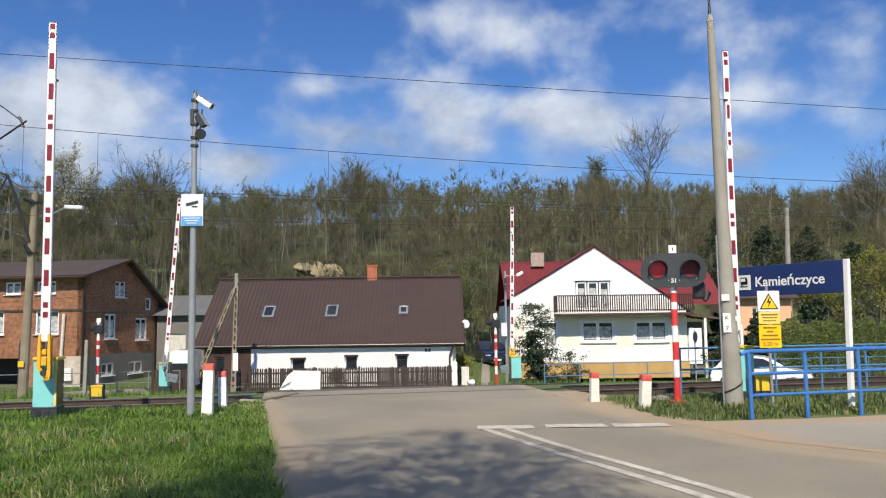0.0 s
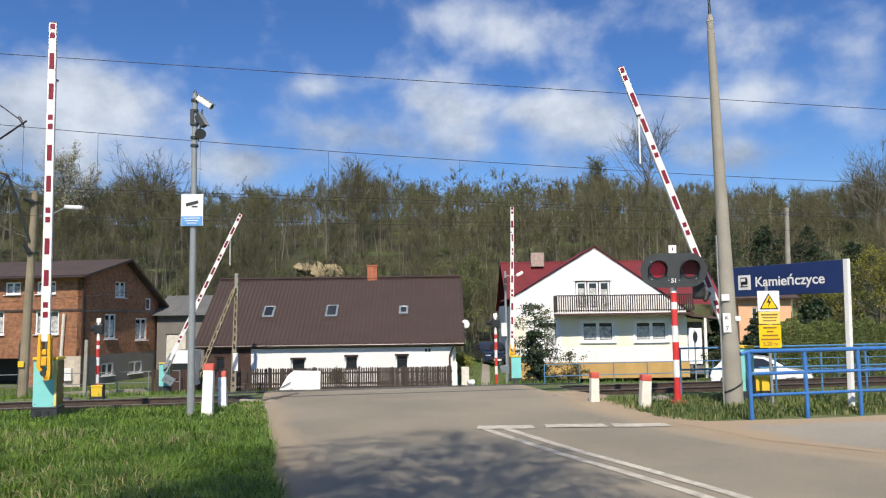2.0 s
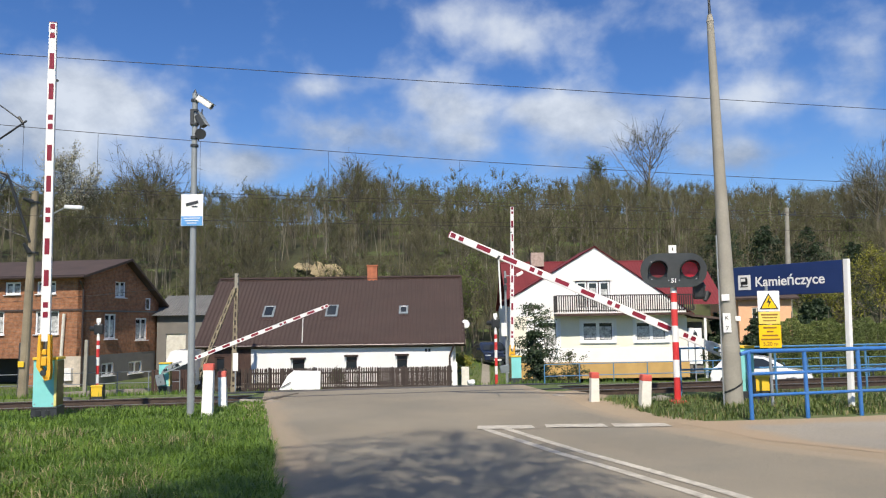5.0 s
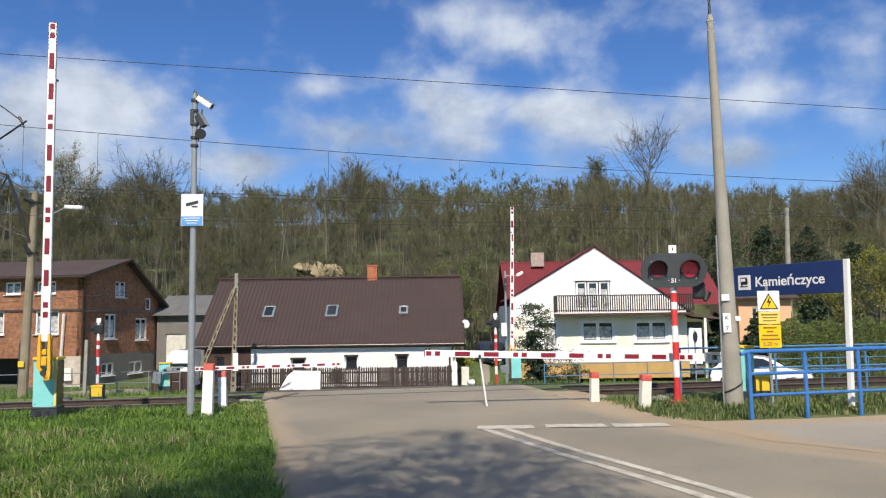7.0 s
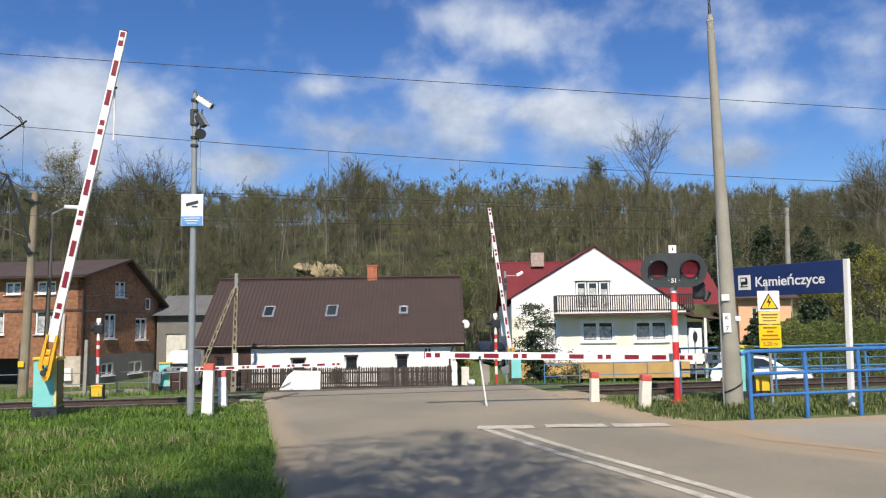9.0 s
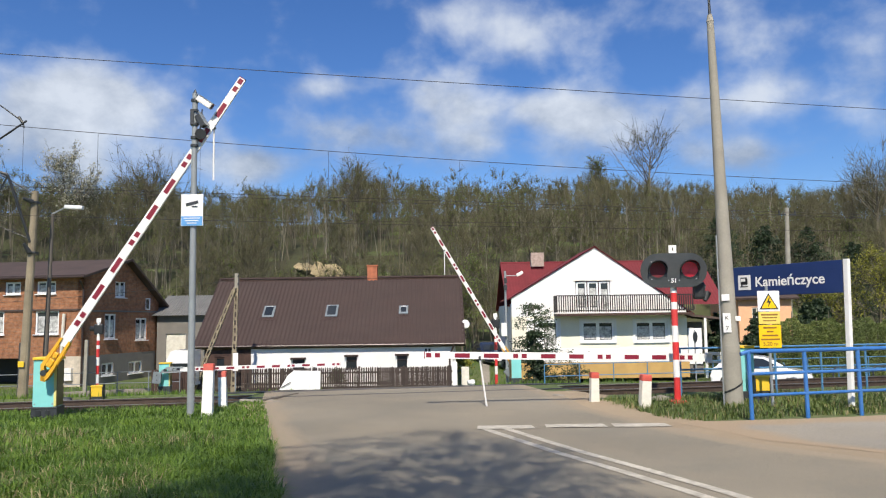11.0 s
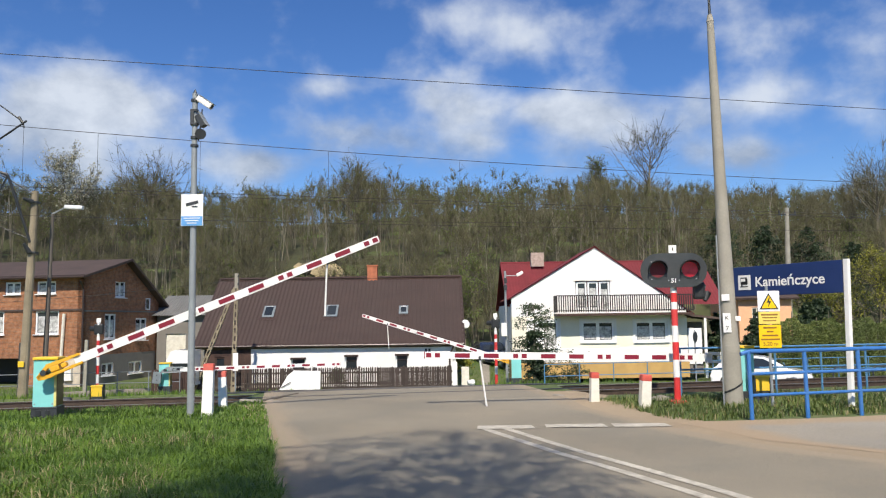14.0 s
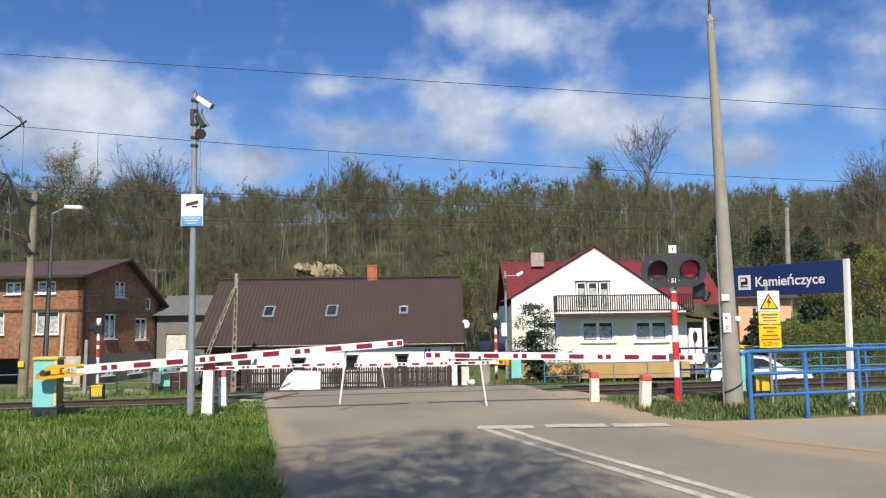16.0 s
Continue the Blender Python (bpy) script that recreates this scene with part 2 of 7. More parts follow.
    blossom=leaf_mat("pale_blossom", (0.3, 0.31, 0.2), (0.5, 0.5, 0.4)),
    needle=leaf_mat("conifer_needles", (0.012, 0.03, 0.012), (0.04, 0.07, 0.025), trans=0.15),
    hedge=leaf_mat("thuja_hedge", (0.085, 0.125, 0.03), (0.17, 0.21, 0.06), trans=0.2),
    shrub=leaf_mat("dark_shrub", (0.022, 0.035, 0.012), (0.075, 0.09, 0.03), trans=0.2),
    grass=leaf_mat("grass_blades", (0.075, 0.155, 0.02), (0.185, 0.3, 0.045), 0.5, 0.4, None, 1.3),
    straw=leaf_mat("dry_straw", (0.24, 0.22, 0.11), (0.4, 0.35, 0.2), 0.6, 0.3),
    weeds=leaf_mat("weed_leaves", (0.07, 0.12, 0.025), (0.17, 0.22, 0.06), 0.5, 0.3, (0.3, 0.25, 0.13)),
    rock=mat("pale_rock", (0.4, 0.32, 0.18), 0.95, var=0.3, scale=0.5, fine=4, bump=0.6),
    panel=mat("white_sheet_panel", (0.8, 0.8, 0.79), 0.5, var=0.04, dirt=(0.6, 0.58, 0.54), dirt_amt=0.3),
    bag=mat("white_plastic_bag", (0.75, 0.75, 0.76), 0.4, var=0.08),
    lampoff=mat("dark_red_lens", (0.13, 0.006, 0.012), 0.55, var=0.1),
    olive=mat("shaded_yellow_enamel", (0.16, 0.125, 0.03), 0.5, var=0.15),
    lampon=mat("lit_red_lens", (0.33, 0.006, 0.018), 0.3, var=0.3, scale=9, fine=30, emit=0.2),
    lampglass=mat("street_lamp_cover", (0.7, 0.71, 0.72), 0.25, var=0.05),
)


# ---- building tools ----
def part(name, bm, material, parent, label=""):
    me = bm
    if isinstance(bm, bmesh.types.BMesh):
        me = bpy.data.meshes.new(name)
        bm.normal_update()
        bm.to_mesh(me)
        bm.free()
    if material and not me.materials:
        for k in (material if isinstance(material, (list, tuple)) else [material]):
            me.materials.append(k)
    ob = new(name, me)
    ob.parent = parent
    return tagged(ob, label) if label else ob


def thing(name, m, label, category, group="", kind=""):
    ob = new(name)
    ob.matrix_basis = m
    return tagged(ob, label, category, group, kind)


def structure(name, bm, material, label, category="ground"):
    return tagged(part(name, bm, material, None), label, category, kind="structure")


def box(bm, c, s, bev=0.0, rot=None):
    r = bmesh.ops.create_cube(bm, size=1.0)
    m = Matrix.Translation(c) @ (rot or Matrix.Identity(4)) @ Matrix.Diagonal((*s, 1))
    bmesh.ops.transform(bm, matrix=m, verts=r["verts"])
    if bev:
        es = list({e for v in r["verts"] for e in v.link_edges})
        bmesh.ops.bevel(bm, geom=es, offset=bev, segments=2, affect="EDGES", profile=0.6)
    return bm


def B(c, s, bev=0.0, rot=None):
    return box(bmesh.new(), c, s, bev, rot)


def tube(bm, p0, p1, r0, r1=None, seg=10):
    p0, p1 = Vector(p0), Vector(p1)
    d = p1 - p0
    m = Matrix.Translation((p0 + p1) / 2) @ d.to_track_quat("Z", "Y").to_matrix().to_4x4()
    bmesh.ops.create_cone(bm, cap_ends=True, segments=seg, radius1=r0, radius2=r0 if r1 is None else r1, depth=d.length, matrix=m)
    return bm


def T(p0, p1, r0, r1=None, seg=10):
    return tube(bmesh.new(), p0, p1, r0, r1, seg)


def smooth(ob):
    for p in ob.data.polygons:
        p.use_smooth = True
    ob.data.set_sharp_from_angle(angle=0.8)
    return ob


def prism(pts, depth, y0=0.0):
    """An outline in x, z pushed along y by depth."""
    bm = bmesh.new()
    a = [bm.verts.new((x, y0, z)) for x, z in pts]
    b = [bm.verts.new((x, y0 + depth, z)) for x, z in pts]
    bm.faces.new(a)
    bm.faces.new(b[::-1])
    n = len(pts)
    for i in range(n):
        bm.faces.new((a[i], b[i], b[(i + 1) % n], a[(i + 1) % n]))
    bmesh.ops.recalc_face_normals(bm, faces=bm.faces)
    return bm


def wall_with_holes(w, h, holes, thick, z0=0.0, x0=0.0):
    """A wall from x0 to x0+w, outer face at y=0, with openings (x, z, width, height) cut right through."""
    xs = sorted({x0, x0 + w, *[k for o in holes for k in (o[0], o[0] + o[2])]})
    zs = sorted({z0, z0 + h, *[k for o in holes for k in (o[1], o[1] + o[3])]})

    def solid(i, j):
        if not (0 <= i < len(xs) - 1 and 0 <= j < len(zs) - 1):
            return False
        cx, cz = (xs[i] + xs[i + 1]) / 2, (zs[j] + zs[j + 1]) / 2
        return not any(o[0] < cx < o[0] + o[2] and o[1] < cz < o[1] + o[3] for o in holes)

    bm = bmesh.new()

    def q(*p):
        bm.faces.new([bm.verts.new(v) for v in p])

    for i in range(len(xs) - 1):
        for j in range(len(zs) - 1):
            if not solid(i, j):
                continue
            a, b, c, d = xs[i], xs[i + 1], zs[j], zs[j + 1]
            q((a, 0, c), (b, 0, c), (b, 0, d), (a, 0, d))
            q((a, thick, d), (b, thick, d), (b, thick, c), (a, thick, c))
            if not solid(i - 1, j):
                q((a, 0, c), (a, 0, d), (a, thick, d), (a, thick, c))
            if not solid(i + 1, j):
                q((b, 0, d), (b, 0, c), (b, thick, c), (b, thick, d))
            if not solid(i, j - 1):
                q((b, 0, c), (a, 0, c), (a, thick, c), (b, thick, c))
            if not solid(i, j + 1):
                q((a, 0, d), (b, 0, d), (b, thick, d), (a, thick, d))
    bmesh.ops.remove_doubles(bm, verts=bm.verts, dist=0.0005)
    return bm


def mesh_np(name, verts, tris, mats=None):
    """A mesh from arrays of vertices and triangles."""
    me = bpy.data.meshes.new(name)
    verts, tris = np.asarray(verts, np.float32), np.asarray(tris, np.int32)
    me.vertices.add(len(verts))
    me.vertices.foreach_set("co", verts.ravel())
    me.loops.add(len(tris) * 3)
    me.loops.foreach_set("vertex_index", tris.ravel())
    me.polygons.add(len(tris))
    me.polygons.foreach_set("loop_start", np.arange(0, len(tris) * 3, 3, dtype=np.int32))
    if mats is not None:
        me.polygons.foreach_set("material_index", np.asarray(mats, np.int32))
    me.update(calc_edges=True)
    return me


def grid_sheet(name, xs, ys, zfun):
    xs, ys = np.asarray(xs, float), np.asarray(ys, float)
    X, Y = np.meshgrid(xs, ys)
    Z = zfun(X, Y)
    v = np.stack([X, Y, Z], -1).reshape(-1, 3)
    n, m = len(ys), len(xs)
    i = (np.arange(n - 1)[:, None] * m + np.arange(m - 1)[None]).ravel()
    t = np.concatenate([np.stack([i, i + 1, i + m + 1], -1), np.stack([i, i + m + 1, i + m], -1)])
    return mesh_np(name, v, t)


def lettering(name, text, size, m, material, parent, align="LEFT", bold=0.0, width=0.0):
    cu = bpy.data.curves.new(name, "FONT")
    cu.body, cu.size, cu.align_x, cu.extrude, cu.offset = text, size, align, 0.002, bold
    tmp = bpy.data.objects.new(name, cu)
    scene.collection.objects.link(tmp)
    bpy.context.view_layer.update()
    me = bpy.data.meshes.new_from_object(tmp.evaluated_get(bpy.context.evaluated_depsgraph_get()))
    bpy.data.objects.remove(tmp)
    me.materials.clear()
    if width:
        span = max(v.co.x for v in me.vertices) - min(v.co.x for v in me.vertices)
        me.transform(Matrix.Diagonal((width / span, 1, 1, 1)))
    ob = part(name, me, material, parent)
    ob.matrix_basis = m
    return ob


# ---- lie of the land ----
YAW = radians(11)


def across(x, y):
    """Distance square to the tracks."""
    return y * math.cos(YAW) - x * math.sin(YAW)


def land(x, y):
    x, y = np.asarray(x, float), np.asarray(y, float)
    v = across(x, y)
    z = np.interp(v, [-100, 19.6, 38, 48, 58, 66, 74, 100, 118, 200, 600, 3000],
                  [0, 0, -1.5, -1.8, -1.7, 0.8, 6.4, 15.2, 17.0, 14.5, 8, 8])
    inroad = (x > road_left(y) - 0.6) & (x < road_right(y) + 1.2)
    z = z - np.where(inroad, 0.0, (0.28 + 0.26 * np.clip((v - 20.8) / 0.8, 0, 1)) * np.clip((v - 16.7) / 0.5, 0, 1) * np.clip((25.8 - v) / 0.8, 0, 1))
    z = z - 0.42 * np.clip((x - 1) / 5, 0, 1) * np.clip((v - 27) / 6, 0, 1) * np.clip((60 - v) / 8, 0, 1)
    z = z + 0.75 * np.exp(-((x - 2.2) / 2.2) ** 2) * np.clip((v - 39) / 9, 0, 1) * np.clip((64 - v) / 6, 0, 1)
    dip = np.interp(v, [23.6, 25, 28, 31.5, 36, 60], [0, 0.55, 0.5, 0.25, -0.05, 0])
    z = z - dip * np.clip((x - 6) / 4, 0, 1)
    lump = np.sin(x * 0.071 + 1.0) * 1.3 + np.sin(x * 0.031 + y * 0.05) * 1.2
    return z + lump * np.clip((v - 64) / 30, 0, 1)


def plain_z(x, y):
    """The land without the trough in which the tracks lie."""
    return float(np.interp(across(x, y), [-100, 19.6, 38, 48, 58], [0, 0, -1.5, -1.8, -1.7]))


def land_z(x, y):
    return float(land(x, y))


def road_left(y):
    return np.interp(y, [-30, 0, 7.7, 10.4, 13.7, 16.5, 34], [7.5, 0.55, -1.48, -2.11, -2.91, -3.63, -7.0])


def road_right(y):
    return np.interp(y, [-30, 0, 5, 8.6, 9.2, 9.8, 10.75, 12.15, 13.6, 14.66, 16.65, 20, 34], [15.0, 9.0, 7.2, 5.5, 5.05, 4.5, 3.88, 3.38, 2.85, 2.62, 2.56, 1.95, -0.7])


def warp(n, lo, hi, mid, tight):
    """Steps that are fine near mid and coarse far from it."""
    u = np.linspace(-1, 1, n)
    s = np.sinh(u * tight) / np.sinh(tight)
    return np.where(s < 0, mid + s * (mid - lo), mid + s * (hi - mid))


def build_ground():
    me = grid_sheet("ground", warp(190, -2500, 2500, 0, 6.0), warp(230, -600, 3000, 24, 5.2), lambda x, y: land(x, y) - 0.004)
    structure("ground", me, M["turf"], "uneven green turf and bare earth around the crossing")


def strip(name, rows, zoff, material, label, cat, cols=14):
    """A sheet between two edges, laid over the land. Rows: y, left x, right x."""
    v, t = [], []
    for y, a, b in rows:
        for k in range(cols + 1):
            x = a + (b - a) * k / cols
            yy = y + x * 0.19 if y > 15.5 else y + x * 0.19 * max(0.0, (y - 11.5) / 4)
            v.append((x, yy, plain_z(x, yy) + zoff))
    w = cols + 1
    for i in range(len(rows) - 1):
        for k in range(cols):
            a = i * w + k
            t += [(a, a + 1, a + w + 1), (a, a + w + 1, a + w)]
    me = mesh_np(name, v, t)
    edge = me.attributes.new("edge", "FLOAT", "POINT")
    side = [max(0.0, 1 - min(k, cols - k) / max(1.0, cols * 0.1)) for k in range(cols + 1)]
    edge.data.foreach_set("value", np.array(side * len(rows), np.float32))
    return structure(name, me, material, label, cat)


# ---- roads, path, tracks ----
def build_roads():
    ys = list(np.arange(-30, 7, 3.0)) + list(np.arange(7, 20, 0.5)) + list(np.arange(20, 35.1, 1.0))
    strip("road", [(y, float(road_left(y)), float(road_right(y))) for y in ys], 0.02, M["asphalt"],
          "worn grey asphalt road running over the level crossing", "road", 24)
    # lane along the houses beyond the crossing
    v, t = [], []
    for i, u in enumerate(np.arange(-60, 61, 2.0)):
        for w in (33.0, 34.2, 35.2):
            x, y = u * math.cos(YAW) - w * math.sin(YAW) + 3, u * math.sin(YAW) + w * math.cos(YAW)
            v.append((x, y, land_z(x, y) + 0.03))
        if i:
            a = (i - 1) * 3
            for k in (0, 1):
                t += [(a + k, a + k + 3, a + k + 4), (a + k, a + k + 4, a + k + 1)]
    structure("road_lane", mesh_np("lane", v, t), M["asphalt"], "narrow asphalt lane in front of the houses", "road")
    # driveway between the cottage and the white house
    v, t = [], []
    for i, y in enumerate(np.arange(35.2, 53, 1.2)):
        xm = 1.75 + (y - 35) * 0.055
        for dx in (-0.22, 0.0, 0.22):
            v.append((xm + dx, y, land_z(xm + dx, y) + 0.04))
        if i:
            a = (i - 1) * 3
            for k in (0, 1):
                t += [(a + k, a + k + 1, a + k + 4), (a + k, a + k + 4, a + k + 3)]
    structure("driveway", mesh_np("driveway", v, t), M["path"], "narrow pale concrete strip up the grassy drive", "driveway")
    # sandy verge and footpath
    rr = random.Random(6)
    rows = [(y, float(road_right(y)) - 0.1 - 0.06 * math.sin(y * 1.9) - 0.05 * math.sin(y * 6.7) - rr.uniform(0, 0.12), float(road_right(y)) + (1.3 if y < 12.3 else 0.75) + 0.12 * math.sin(y * 3.1) + rr.uniform(0, 0.1)) for y in np.arange(2, 18, 0.1)]
    strip("dirt_verge", rows, 0.012, M["dirt"], "strip of orange sandy dirt along the road edge", "verge", 3)
    me = grid_sheet("footpath", np.linspace(0, 1, 30), np.linspace(0, 1, 12), lambda x, y: x * 0)
    co = np.zeros(len(me.vertices) * 3, np.float32)
    me.vertices.foreach_get("co", co)
    co = co.reshape(-1, 3)
    yfar = 12.75 + np.sin(co[:, 0] * 40) * 0.05
    yy = 2 + co[:, 1] * (yfar - 2)
    co[:, 0] = (road_right(yy) + 0.46 + 0.07 * np.sin(yy * 2.7) + 0.04 * np.sin(yy * 7.3)) * (1 - co[:, 0]) + 26 * co[:, 0]
    co[:, 1] = yy + np.clip(co[:, 0] - 4.5, 0, 30) * 0.19
    co[:, 2] = 0.016
    me.vertices.foreach_set("co", co.ravel())
    me.update()
    edge = me.attributes.new("edge", "FLOAT", "POINT")
    gap = np.minimum(np.minimum(co[:, 0] - road_right(yy) - 0.45, 3.0), (yfar - yy) * 2)
    edge.data.foreach_set("value", np.clip(1 - gap / 0.6, 0, 1).astype(np.float32))
    structure("pavement", me, M["path"], "pale asphalt footpath beside the blue railing", "footpath")
    rows = [(y, float(road_left(y)) - 0.3 - 0.14 * math.sin(y * 2.3) - 0.08 * math.sin(y * 7.1), float(road_left(y)) + 0.08 + 0.07 * math.sin(y * 5.3) + rr.uniform(0, 0.12)) for y in np.arange(2, 17.2, 0.1)]
    strip("dirt_verge", rows, 0.012, M["dirt"], "strip of bare sandy dirt between road and grass", "verge", 3)
    # painted lines
    for off, w in ((0.0, 0.13), (0.32, 0.13)):
        v, t = [], []
        cy = [12.15, 10.0, 8.8, 7.56, 6.0, 4.0, 0.0, -8.0]
        cx = [0.54, 1.29, 1.79, 2.27, 2.8, 3.4, 4.5, 6.5]
        yy = np.linspace(12.15, -8, 60)
        xx = np.interp(-yy, [-k for k in cy], cx) + off
        for x, y in zip(xx, yy):
            v += [(x, y, 0.026), (x + w, y + 0.02, 0.026)]
        for i in range(len(yy) - 1):
            a = 2 * i
            t += [(a, a + 2, a + 3), (a, a + 3, a + 1)]
        structure("road_line", mesh_np("line", v, t), M["marking"], "worn white double centre line on the asphalt", "road marking")
    for x0, x1, y0 in ((0.48, 1.36, 12.3), (1.53, 2.47, 12.37), (2.56, 3.43, 12.34)):
        bm = bmesh.new()
        vs = [bm.verts.new(p) for p in ((x0, y0 - 0.16, 0.03), (x1, y0 - 0.18, 0.03), (x1 - 0.02, y0 + 0.2, 0.03), (x0 + 0.02, y0 + 0.22, 0.03))]
        bm.faces.new(vs)
        structure("stop_line", bm, M["marking"], "worn white dashed stop line on the asphalt", "road marking")


def on_track(u, v):
    """u along the tracks, v across them."""
    return u * math.cos(YAW) - v * math.sin(YAW), u * math.sin(YAW) + v * math.cos(YAW)


def build_tracks():
    r = random.Random(4)
    for vc in (18.85, 23.2):
        # ballast bed with loose stones on top
        x0, y0 = on_track(0, vc)
        base = plain_z(x0, y0) - (0.26 if vc < 20 else 0.5)
        v, t = [], []
        for i, u in enumerate(np.arange(-90, 91, 1.5)):
            for dv, dz in ((-1.75, -0.06), (-1.25, 0.06), (1.25, 0.06), (1.75, -0.2)):
                x, y = on_track(u, vc + dv)
                v.append((x, y, base + dz - (0.2 if -5.5 < u - 3.5 < 5.5 else 0)))
            if i:
                a = (i - 1) * 4
                for k in range(3):
                    t += [(a + k, a + k + 4, a + k + 5), (a + k, a + k + 5, a + k + 1)]
        bed = tagged(part("ballast_bed", mesh_np("bed", v, t), M["ballast"], None), "brown crushed stone ballast under the rails", "ballast", kind="structure")
        sv, st = [], []
        for k in range(5200):
            u = r.uniform(-26, -2.2) if r.random() < 0.65 else r.uniform(7.2, 26)
            dv = r.uniform(-1.7, 1.6)
            x, y = on_track(u, vc + dv)
            s = r.uniform(0.025, 0.055)
            z = base + 0.06 - max(0, abs(dv) - 1.25) * 0.3
            n = len(sv)
            for q in ((-1, -0.6, -.5), (1, -0.7, -.4), (0.1, 1, -.5), (0.1, 0, 1)):
                sv.append((x + s * (q[0] + r.uniform(-.4, .4)), y + s * (q[1] + r.uniform(-.4, .4)), z + s * q[2] * 0.9))
            st += [(n, n + 1, n + 3), (n + 1, n + 2, n + 3), (n + 2, n, n + 3)]
        tagged(part("ballast_stones", mesh_np("stones", sv, st), M["ballast"], bed), kind="stuff")
        for g in (-0.7175, 0.7175):
            rail = thing("rail", pose(*on_track(0, vc + g), plain_z(*on_track(0, vc + g)) - (0.195 if vc < 20 else 0.43), 0, 0, 11), "rusty steel running rail with a worn bright head", "rail", "rails of the railway", "structure")
            part("rail_web", prism([(-0.075, 0), (0.075, 0), (0.075, 0.014), (0.014, 0.035), (0.012, 0.12), (0.035, 0.128), (0.035, 0.15), (-0.035, 0.15), (-0.035, 0.128), (-0.012, 0.12), (-0.014, 0.035), (-0.075, 0.014)], 180, -90), M["rail"], rail).matrix_basis = pose(0, 0, 0, 0, 0, -90)
            part("rail_head", B((0, 0, 0.153), (180, 0.06, 0.006)), M["railtop"], rail, "bright worn rail head")
        me = None
        for k, u in enumerate(np.arange(-24, -2.4, 0.65)):
            s = part("sleeper", me or B((0, 0, 0), (0.24, 2.5, 0.14), 0.02), M["sleeper"], bed)
            me = s.data
            s.matrix_basis = pose(*on_track(u, vc), base + 0.0, 0, 0, 11)
    # flangeways: dark grooves beside the rails where the road crosses
    for vc in (18.85, 23.2):
        for g in (-0.66, 0.66):
            x, y = on_track(2.8, vc + g)
            ob = structure("flangeway", B((0, 0, 0), (9.0, 0.07, 0.02)), M["darkgrey"], "dark groove beside the rail in the asphalt", "road")
            ob.matrix_basis = pose(x, y, plain_z(x, y) + 0.016, 0, 0, 11)


# ---- level crossing furniture ----
BOOM_LEN = 6.35


